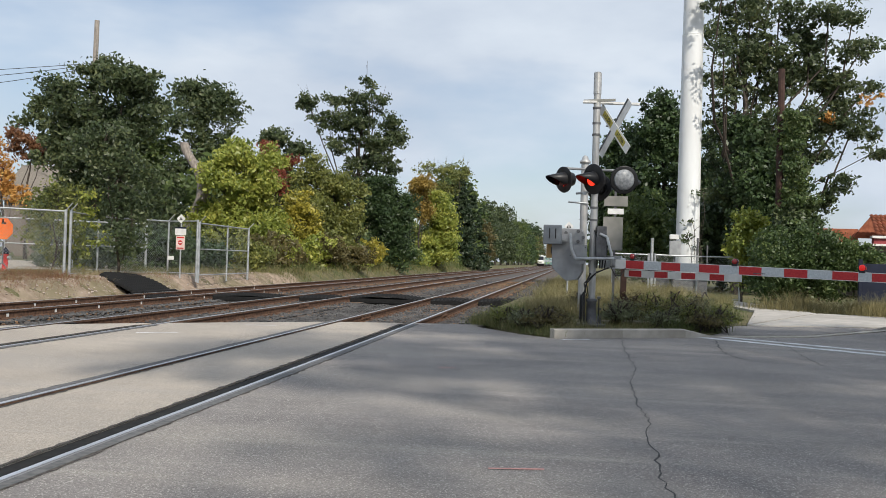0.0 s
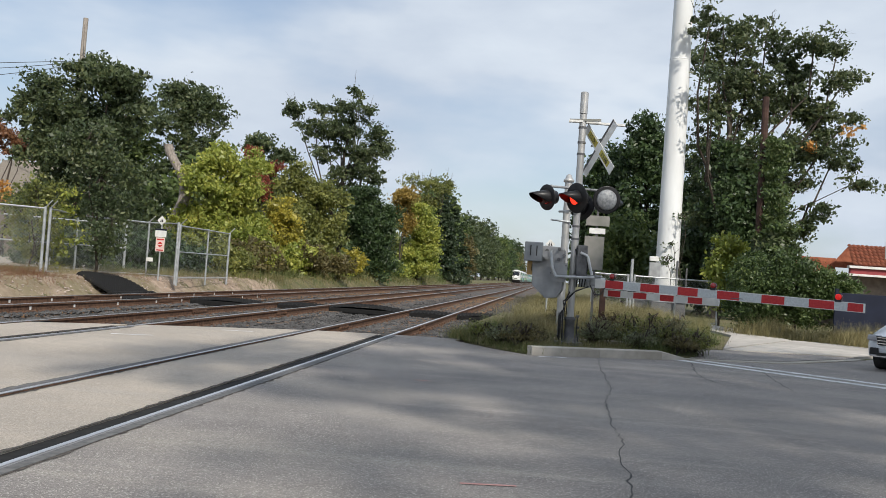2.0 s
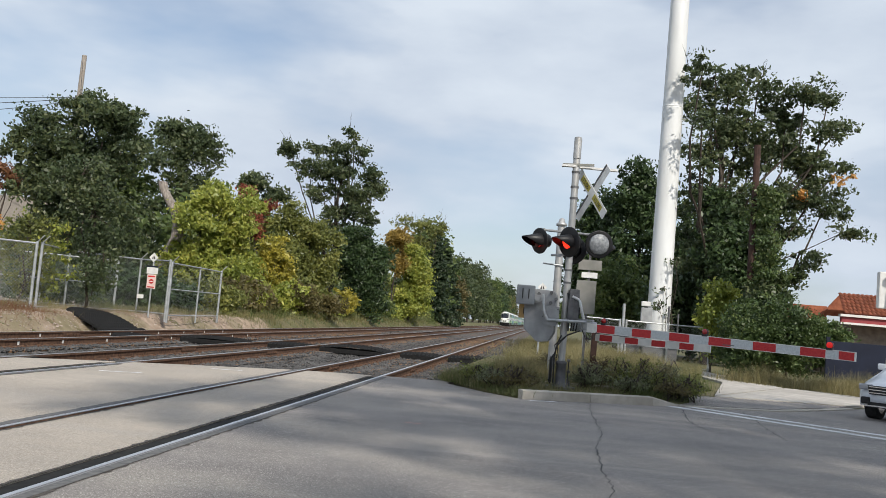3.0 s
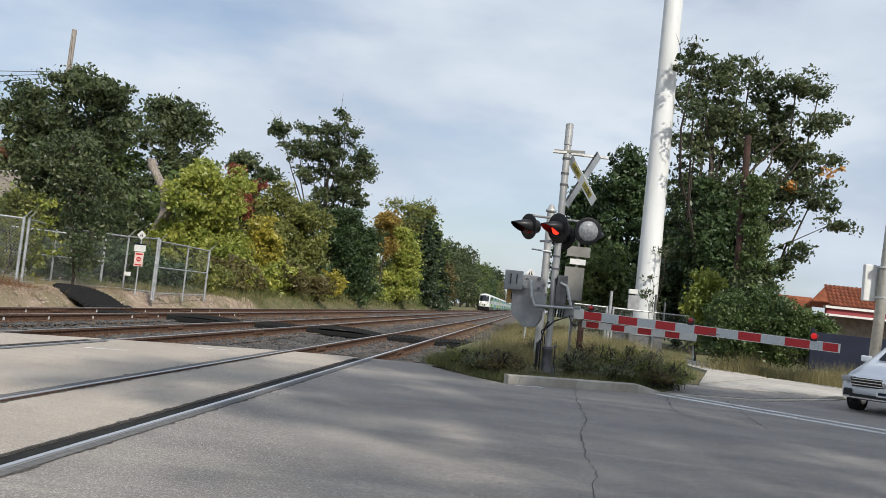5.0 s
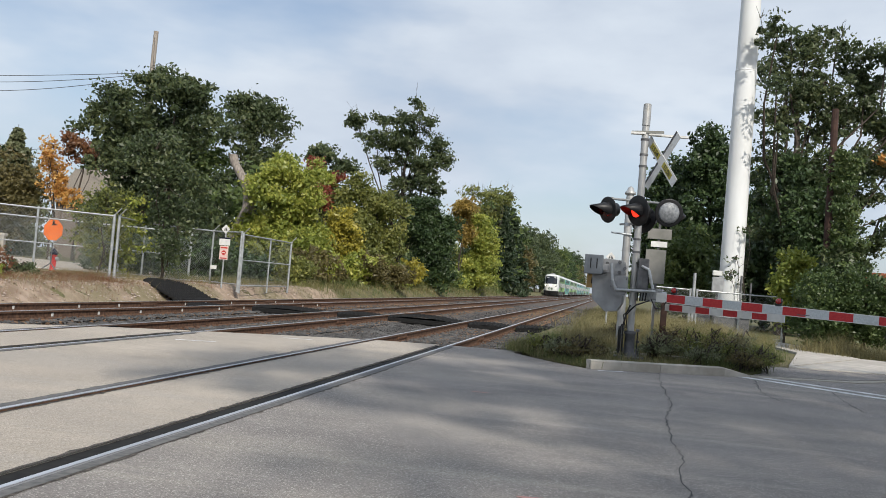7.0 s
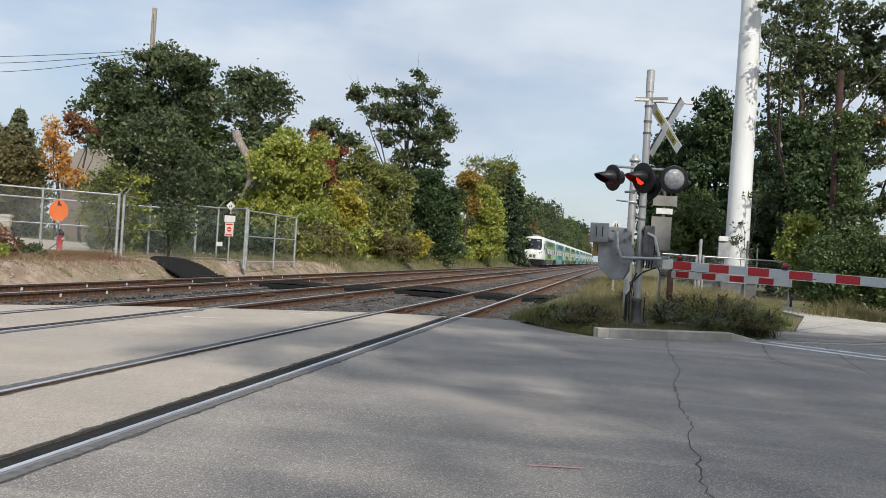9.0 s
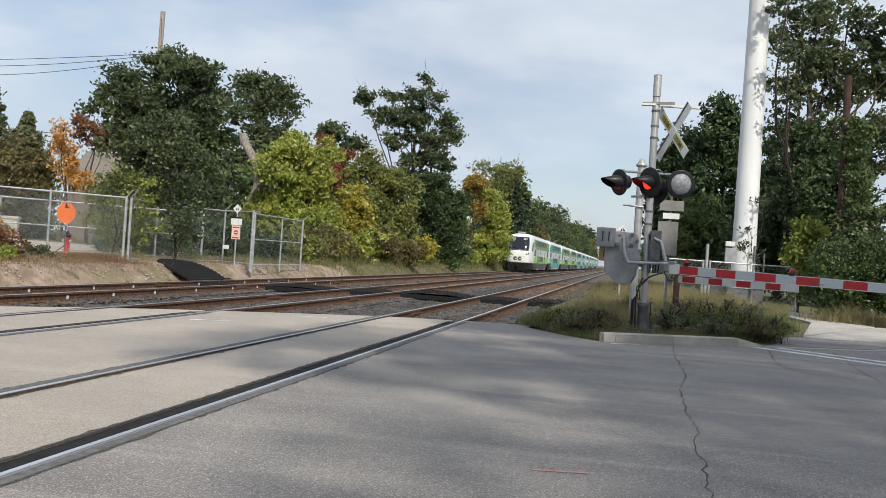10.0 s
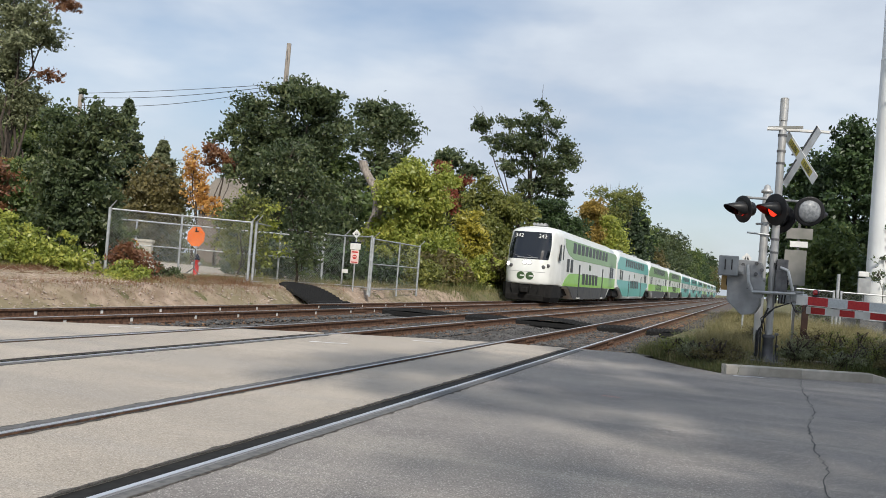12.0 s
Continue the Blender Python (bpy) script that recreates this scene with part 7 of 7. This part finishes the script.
chain_fence("chain_link_fence", [(-18.16, 22.44), (-16.7, 24.0), (-15.15, 25.55)], 1.98, "galvanised chain-link fence panel above the bank", flat_bank, True, mid=False)
chain_fence("chain_link_fence", [(-15.1, 25.75), (-16.1, 29.2), (-14.79, 31.9), (-13.3, 31.05)], 1.98, "galvanised chain-link fence behind the tree", flat_bank, True)
chain_fence("chain_link_fence", [(-13.25, 31.1), (-13.4, 34.2), (-13.6, 37.1)], 1.95, "galvanised chain-link fence ending at the shrubs", lambda x, y: 0.38, True, mid=True)
chain_fence("chain_link_fence", [(-23.3, 28.0), (-21.8, 28.5), (-20.2, 30.1), (-18.5, 31.75), (-16.5, 33.6)], 1.9, "second chain-link fence further back in the yard", flat_bank, False, mid=True)
chain_fence("chain_link_fence", [(1.7, 36.65), (3.1, 36.75)], 1.75, "chain-link fence round the tower compound", None, False)
chain_fence("chain_link_fence", [(3.35, 36.75), (5.0, 37.0), (6.7, 37.25)], 1.75, "chain-link gate of the tower compound", None, False, mid=True)
for x in (3.22,):
    gp = thing("gate_post", pose(x, 36.7, 0), "tall galvanised gate post of the compound", "post")
    part("tube", cyl(B(), (0, 0, -0.2), (0, 0, 2.4), 0.06, n=10), GALV, gp)

# ---- signs on the far side ----
ss = thing("trespass_sign", pose(-13.9, 31.0, 0.05), "white and red warning signs on a thin steel post", "sign")
part("post", cyl(B(), (0, 0, -0.3), (0, 0, 2.5), 0.03, n=8), GALV, ss)
part("upper_plate", box(B(), (0, -0.04, 1.95), (0.42, 0.008, 0.24), bevel=0.002), SIGN_WHITE, ss)
part("upper_edge", box(B(), (0, -0.042, 2.09), (0.42, 0.008, 0.05)), NAVY, ss)
part("lower_plate", box(B(), (0, -0.04, 1.56), (0.33, 0.008, 0.5), bevel=0.002), mat("sign_pink_white", (0.7, 0.52, 0.48), (0.78, 0.62, 0.58), 5, 0.5), ss)
part("red_disc", lathe(B(), [(0.085, 0), (0.085, 0.005)], 20, pose(0, -0.046, 1.56, 90, 0, 0)), SIGN_RED, ss)
part("white_bar", box(B(), (0, -0.053, 1.56), (0.12, 0.005, 0.03)), SIGN_WHITE, ss)
part("text_bar", box(B(), (0, -0.046, 1.74), (0.26, 0.004, 0.05)), SIGN_RED, ss)
part("text_bar", box(B(), (0, -0.046, 1.36), (0.26, 0.004, 0.04)), SIGN_RED, ss)
part("diamond", box(B(), (0, 0, 0), (0.24, 0.008, 0.24), pose(0, -0.04, 2.42, 0, 45, 0)), SIGN_WHITE, ss)
part("diamond_mark", prism(B(), [(-0.06, -0.05), (-0.02, 0.06), (-0.01, -0.05)], 0, 0.004, pose(0, -0.046, 2.42, 90, 0, 0)), BLACK_PAINT, ss)
part("diamond_mark", prism(B(), [(0.01, -0.05), (0.02, 0.06), (0.06, -0.05)], 0, 0.004, pose(0, -0.046, 2.42, 90, 0, 0)), BLACK_PAINT, ss)
fs = thing("fence_notice", pose(-14.45, 31.4, 1.05), "small pale notice fixed to the fence", "sign")
part("plate", box(B(), (0, 0, 0), (0.24, 0.006, 0.14)), SIGN_WHITE, fs)
dd = thing("diamond_sign", pose(-0.05, 26, 0), "small white diamond sign with black marks on a post", "sign")
part("post", cyl(B(), (0, 0, -0.4), (0, 0, 2.3), 0.025, n=8), GALV, dd)
part("diamond", box(B(), (0, 0, 0), (0.19, 0.008, 0.19), pose(0, -0.03, 2.34, 0, 45, 0)), SIGN_WHITE, dd)
for s in (-1, 1):
    part("diamond_mark", prism(B(), [(s * 0.012, -0.05), (s * 0.02, 0.05), (s * 0.065, -0.05)], 0, 0.004, pose(0, -0.036, 2.34, 90, 0, 0)), BLACK_PAINT, dd)
ys = thing("track_sign", pose(-14.1, 74, 0.1) @ Matrix.Scale(0.75, 4), "yellow triangular track sign with a white plate", "sign")
part("post", cyl(B(), (0, 0, -0.2), (0, 0, 1.7), 0.04, n=8), GALV, ys)
part("triangle", prism(B(), [(-0.5, 1.15), (0.5, 1.15), (0.1, 1.75), (-0.1, 1.75)], 0, 0.01, pose(0, -0.05, 0, 90, 0, 0)), YELLOW, ys)
part("triangle_mark", prism(B(), [(-0.2, 1.25), (0.2, 1.25), (0.0, 1.55)], 0, 0.006, pose(0, -0.065, 0, 90, 0, 0)), BLACK_PAINT, ys)
part("plate", box(B(), (0, -0.05, 1.95), (0.4, 0.01, 0.3)), SIGN_WHITE, ys)

# construction sign, hydrant and parapet in the yard
os_ = thing("construction_sign", pose(-17.9, 26.6, BANK), "orange eight-sided construction sign on a stand", "sign")
part("sign_plate", prism(B(), [(0.36 * math.cos(radians(22.5 + 45 * k)), 0.36 * math.sin(radians(22.5 + 45 * k))) for k in range(8)], -0.006, 0.006, pose(0, 0, 1.42, 90, 0, 0)), ORANGE, os_)
part("figure_bar", box(B(), (0.03, -0.012, 1.6), (0.16, 0.006, 0.05), pose(0, 0, 0, 0, 0, 0)), BLACK_PAINT, os_)
part("figure_bar", box(B(), (0.0, -0.012, 1.67), (0.06, 0.006, 0.12)), BLACK_PAINT, os_)
bm = tube(B(), [(0, 0.03, 1.0), (0, 0.03, 0.3)], 0.025)
tube(bm, [(0, 0.03, 0.35), (-0.4, -0.1, 0)], 0.02)
tube(bm, [(0, 0.03, 0.35), (0.4, -0.1, 0)], 0.02)
tube(bm, [(0, 0.03, 0.35), (0, 0.5, 0)], 0.02)
part("stand", bm, DARK_GREY, os_)
hy = thing("fire_hydrant", pose(-19.6, 29.3, BANK), "red fire hydrant behind the fence", "hydrant")
part("barrel", lathe(B(), [(0.14, 0), (0.14, 0.06), (0.1, 0.08), (0.1, 0.55), (0.13, 0.57), (0.12, 0.66), (0.05, 0.75), (0.03, 0.8)], 16), HYDRANT_RED, hy, "", True)
part("bonnet", lathe(B(), [(0.135, 0.6), (0.13, 0.68), (0.06, 0.78), (0.02, 0.83)], 16), NAVY, hy, "blue hydrant bonnet", True)
for s in (-1, 1):
    part("outlet", cyl(B(), (s * 0.1, 0, 0.46), (s * 0.2, 0, 0.46), 0.06, n=10), GREY_PAINT, hy)
pw = thing("concrete_parapet", pose(-29.0, 36.6, BANK), "weathered pale concrete wall in the yard", "wall")
part("wall", box(B(), (0, 0, 0.6), (3.4, 0.3, 1.25), pose(0, 0, 0, 0, 0, 18), bevel=0.03), CONCRETE, pw)
part("coping", box(B(), (0, 0, 1.27), (3.5, 0.4, 0.12), pose(0, 0, 0, 0, 0, 18), bevel=0.02), CONCRETE, pw)
for x, y in ((-26.5, 33.0), (-26.0, 34.0)):
    bo = thing("bollard", pose(x, y, BANK), "yellow steel bollard in the yard", "bollard")
    part("post", cyl(B(), (0, 0, -0.1), (0, 0, 1.2), 0.09, n=12), YELLOW, bo)
yd = prism(B(), [(-60, 34), (-24, 32), (-17, 38), (-22, 46), (-60, 62)], BANK - 0.2, BANK + 0.06)
tagged(part("yard_paving", yd, PAVING), "grey asphalt street behind the fence", "road", kind="structure")
hs = thing("house", pose(-50.3, 82, BANK), "house with a grey-brown shingle roof among trees", "house")
part("wall", box(B(), (0, 3, 2.8), (9, 7, 5.6)), WALL_BROWN, hs)
part("roof", prism(B(), [(-5.2, 5.4), (5.2, 5.4), (2.4, 8.8), (-2.4, 8.8)], -7, 1, pose(0, 0, 0, 90, 0, 0)), HOUSE_ROOF, hs)

# mat on the bank: it lies rounded over the slope beside the far rail, toothed along its lower edge
sp = thing("rubber_mat", pose(-13.62, 25.75, 0.14, 0, 17, 0), "black ribbed rubber mat draped rounded over the bank", "mat", "trespass mats")
bm = B()
nx, ny = 13, 20
for i in range(nx):
    for j in range(ny):
        u, v2 = (i + 0.5) / nx, (j + 0.5) / ny
        if ((1 - u) ** 2 + max(0.0, 0.62 - v2) ** 2 * 2.2) > 1.0 or ((1 - u) * 0.7) ** 2 + max(0.0, v2 - 0.6) ** 2 * 3.4 > 0.75:
            continue
        cx, cy = -1.1 + 1.95 * u, 2.45 * v2
        hz = 0.1 + 0.17 * math.sin(math.pi * min(1.0, u * 0.9 + 0.05)) - 0.12 * (v2 - 0.5) ** 2
        b4 = [bm.verts.new((cx + a * 0.076, cy + b * 0.062, hz - 0.075)) for a, b in ((-1, -1), (1, -1), (1, 1), (-1, 1))]
        lo = [bm.verts.new((w.co.x, w.co.y, w.co.z - 0.06)) for w in b4]
        tip = bm.verts.new((cx, cy, hz))
        for a in range(4):
            bm.faces.new((b4[a], b4[(a + 1) % 4], tip))
            bm.faces.new((lo[a], lo[(a + 1) % 4], b4[(a + 1) % 4], b4[a]))
part("spike_mat", bm, PANEL_RUBBER, sp)
bm = B()
for j in range(16):
    y = 0.15 + 2.2 * j / 15
    prism(bm, [(0.8, y), (1.0, y + 0.06), (0.8, y + 0.12)], 0.04, 0.16)
part("toothed_edge", bm, PANEL_RUBBER, sp, "row of pointed teeth along the edge")

# ---- poles and wires ----
for x, y, h, r in ((-42.4, 75, 21.6, 0.21), (-78.9, 90, 20.1, 0.25)):
    up = thing("utility_pole", pose(x, y, 0), "weathered grey wooden utility pole", "pole", "utility poles")
    part("pole", cyl(B(), (0, 0, -0.5), (0.25, 0, h), r * 1.2, r, 12), POLE_WOOD, up)
    part("insulator", cyl(B(), (0.05, -0.3, h - 4.2), (0.05, -0.3, h - 3.8), 0.07, n=8), DARK_GREY, up)


def wire(p0, p1, sag, r=0.03):
    wr = tagged(new("overhead_wire"), "dark overhead wire with a slight sag", "wire", "overhead wires")
    n = 14
    pts = [Vector(p0).lerp(Vector(p1), k / n) - Vector((0, 0, sag * 4 * (k / n) * (1 - k / n))) for k in range(n + 1)]
    part("cable", tube(B(), pts, r, 5), WIRE, wr)


wire((-78.7, 90, 19.7), (-42.3, 75, 17.8), 0.15)
wire((-78.6, 90, 19.2), (-42.3, 75, 17.7), 0.5)
wire((-78.5, 90, 18.2), (-42.3, 75, 17.5), 0.75)
wire((-78, 90, 10.6), (-42, 75, 11.8), 0.3)
wire((-42.15, 74.8, 21.0), (-40.5, 74, 0.2), 0.05, 0.02)

# concrete pole beside the road, with boxes
cp = thing("street_pole", pose(9.1, 25.0, 0), "round concrete street pole with grey boxes", "pole")
part("pole", cyl(B(), (0, 0, -0.3), (0.42, 0, 9), 0.145, 0.11, 20), POLE_CONC, cp, smooth=True)
part("box", lathe(B(), [(0.28, 2.5), (0.3, 2.52), (0.3, 3.45), (0.28, 3.47)], 24, pose(0.42, 0.42, 0)), GREY_PAINT, cp, "grey round equipment drum", True)
part("box", box(B(), (-0.12, 0.3, 2.98), (0.3, 0.22, 0.98), bevel=0.03), SIGN_WHITE, cp, "pale equipment box")
for z in (2.6, 3.4):
    part("strap", cyl(B(), (0.1, 0, z - 0.02), (0.1, 0, z + 0.02), 0.17, n=16), GALV, cp)
part("notice", box(B(), (0.35, -0.35, 1.15), (0.22, 0.01, 0.3)), SIGN_WHITE, cp)
part("notice", box(B(), (0.35, -0.36, 1.5), (0.22, 0.01, 0.12)), YELLOW, cp)

# ---- building with the tiled roof ----
bd = thing("building", pose(15.0, 46.6, 0.1), "low building with an orange clay tile roof", "building")
part("wall", box(B(), (6, 4, 1.25), (11.6, 7, 2.6)), WALL_BROWN, bd, "brown stucco wall")
part("fascia", box(B(), (6, -0.3, 2.72), (13, 0.3, 0.26)), WALL_RED, bd, "maroon fascia band")
part("cornice", box(B(), (6, -0.38, 2.92), (13.2, 0.4, 0.12)), WALL_WHITE, bd)
part("cornice", box(B(), (6, -0.35, 2.54), (13.1, 0.3, 0.1)), WALL_WHITE, bd)
part("roof_deck", prism(B(), [(-0.4, 2.98), (12.4, 2.98), (11.8, 4.1), (0.5, 4.1)], 0.0, 0.1, pose(0, 3.4, 0, 90, 0, 0)), ROOF_TILE, bd)
tile_me = None
for r in range(6):
    for k in range(28):
        x = -0.2 + 0.22 * k + 0.1 * r * 0.9
        if x > 6.6:
            continue
        if tile_me is None:
            bm = B()
            prev = None
            for j in range(7):
                a = math.pi * j / 6
                cur = (bm.verts.new((-0.11 * math.cos(a), 0, 0.07 * math.sin(a))), bm.verts.new((-0.11 * math.cos(a), 0.52, 0.07 * math.sin(a) + 0.19)))
                if prev:
                    bm.faces.new((prev[0], cur[0], cur[1], prev[1]))
                prev = cur
            bmesh.ops.solidify(bm, geom=bm.faces[:], thickness=0.015)
            o = part("roof_tile", bm, ROOF_TILE, bd)
            tile_me = o.data
        else:
            o = new("roof_tile", tile_me)
            o.parent = bd
        o.location = (x, -0.45 + 0.46 * r, 2.98 + 0.19 * r)
part("wing_roof", prism(B(), [(-3.4, 2.7), (0.2, 2.7), (0.2, 3.5), (-3.0, 3.5)], 0.0, 0.1, pose(0, 4.4, 0, 90, 0, 0)), ROOF_TILE, bd, "lower tiled roof of the side wing")
part("wing_wall", box(B(), (-1.5, 5.6, 1.35), (3.2, 2.0, 2.7)), WALL_BROWN, bd)
nv = thing("navy_fence", pose(10.1, 29.0, 0), "dark navy solid fence panel beside the building", "fence")
part("panel", box(B(), (0, 0, 0.75), (2.6, 0.08, 1.6), bevel=0.01), NAVY, nv)
part("panel", box(B(), (2.66, 0, 0.75), (2.6, 0.08, 1.6), bevel=0.01), NAVY, nv)
part("post", box(B(), (-1.35, 0, 0.8), (0.1, 0.1, 1.75)), NAVY, nv)


# ---- waiting car ----
def car():
    c = thing("sedan", pose(8.2, 19.6, 0.0, 0, 0, -38), "white sedan waiting behind the stop line", "car")
    W = 0.9
    # outline from the front bumper (-y) over the bonnet, cabin and boot
    side = [(-2.28, 0.27), (-2.34, 0.5), (-2.27, 0.66), (-2.05, 0.77), (-1.0, 0.96), (-0.25, 1.42), (0.5, 1.47), (1.3, 1.4), (1.9, 1.06), (2.3, 0.98), (2.35, 0.5), (2.3, 0.28)]
    bm = B()
    rows = []
    for u in (-1, -0.9, -0.6, 0, 0.6, 0.9, 1):
        rw = []
        for y, z in side:
            tuck = 0.72 if z > 1.05 else 1.0
            yy = y + (0.3 * abs(u) ** 4 if y < -1.9 else (-0.2 * abs(u) ** 4 if y > 1.9 else 0))
            rw.append(bm.verts.new((u * W * tuck, yy, z - (0.06 * abs(u) ** 4 if z > 0.6 else 0))))
        rows.append(rw)
    for a, b in zip(rows, rows[1:]):
        for k in range(len(side) - 1):
            bm.faces.new((a[k], a[k + 1], b[k + 1], b[k]))
        bm.faces.new((a[-1], a[0], b[0], b[-1]))
    bm.faces.new(rows[0])
    bm.faces.new(list(reversed(rows[-1])))
    bmesh.ops.recalc_face_normals(bm, faces=bm.faces[:])
    part("body", bm, CAR_WHITE, c, "white painted body", True)
    def front(name, pts, material, y, label=""):
        bm = prism(B(), pts, 0, 0.02, pose(0, y, 0, 90, 0, 0))
        return part(name, bm, material, c, label)
    front("grille", [(-0.62, 0.5), (0.62, 0.5), (0.66, 0.67), (-0.66, 0.67)], BLACK_PAINT, -2.31)
    for z in (0.535, 0.59, 0.645):
        part("grille_bar", box(B(), (0, -2.345, z), (1.26, 0.02, 0.016)), CHROME, c)
    part("badge", lathe(B(), [(0.075, 0), (0.075, 0.02), (0.06, 0.025)], 18, pose(0, -2.36, 0.61, 90, 0, 0)), CHROME, c, "round chrome badge", True)
    front("lower_intake", [(-0.7, 0.26), (0.7, 0.26), (0.6, 0.36), (-0.6, 0.36)], BLACK_PAINT, -2.31)
    part("chin_trim", box(B(), (0, -2.33, 0.29), (1.5, 0.03, 0.025)), CHROME, c)
    part("number_plate", box(B(), (0, -2.36, 0.42), (0.32, 0.015, 0.14)), SIGN_WHITE, c)
    part("plate_bar", box(B(), (0, -2.372, 0.41), (0.24, 0.006, 0.05)), NAVY, c)
    for s in (-1, 1):
        part("headlight", box(B(), (s * 0.74, -2.12, 0.63), (0.24, 0.24, 0.11), pose(0, 0, 0), bevel=0.03), HEADLAMP, c, "clear headlight")
        part("fog_inset", box(B(), (s * 0.72, -2.16, 0.38), (0.16, 0.2, 0.13), bevel=0.02), BLACK_PAINT, c)
        part("mirror", box(B(), (s * 0.98, -0.55, 1.02), (0.2, 0.1, 0.13), bevel=0.03), CAR_WHITE, c)
        side_g = prism(B(), [(-0.75, 1.02), (-0.2, 1.36), (0.6, 1.41), (1.2, 1.35), (1.5, 1.06)], 0.0, 0.01, Matrix(((0, 0, 1, s * 0.66 if s > 0 else -0.67), (1, 0, 0, 0), (0, 1, 0, 0), (0, 0, 0, 1))))
        part("side_window", side_g, TRAIN_GLASS, c)
        for y in (-1.42, 1.38):
            wl = new("wheel")
            wl.parent = c
            wl.matrix_basis = pose(s * 0.8, y, 0.32)
            part("tyre", cyl(B(), (-0.11, 0, 0), (0.11, 0, 0), 0.32, n=24), TYRE, wl)
            part("rim", cyl(B(), (-0.118, 0, 0), (0.118, 0, 0), 0.21, n=16), CHROME, wl)
    part("windscreen", prism(B(), [(-0.6, 0), (0.6, 0), (0.5, 0.78), (-0.5, 0.78)], 0.0, 0.012, pose(0, -0.97, 1.02, 31, 0, 0)), TRAIN_GLASS, c, "dark windscreen")
    return c


car()


# ---- what moves ----
def motions():
    for k, c in enumerate(TRAIN):
        y = k * (L_CAR + 0.5)
        walk(c, [(t, pose(TRAIN_X, train_front(t) + y, -0.12)) for t in (0.0, 3.0, 6.0, 9.0, 12.0)])
    # half turns of the added discs imitate the lamps flashing on and off
    for ln, phase in FLIP_DISCS:
        rows, turn = [(0.0, pose(0, -0.06, 0, 0, 0, 0 if phase == 0 else 180))], 0 if phase == 0 else 180
        for n in range(24):
            t = 0.25 + 0.5 * n
            rows += [(t, pose(0, -0.06, 0, 0, 0, turn)), (t + 0.0334, pose(0, -0.06, 0, 0, 0, turn + 60)), (t + 0.0667, pose(0, -0.06, 0, 0, 0, turn + 120)), (t + 0.1, pose(0, -0.06, 0, 0, 0, turn + 180))]
            turn += 180
        rows.append((12.0, pose(0, -0.06, 0, 0, 0, turn)))
        walk(ln, rows)


motions()
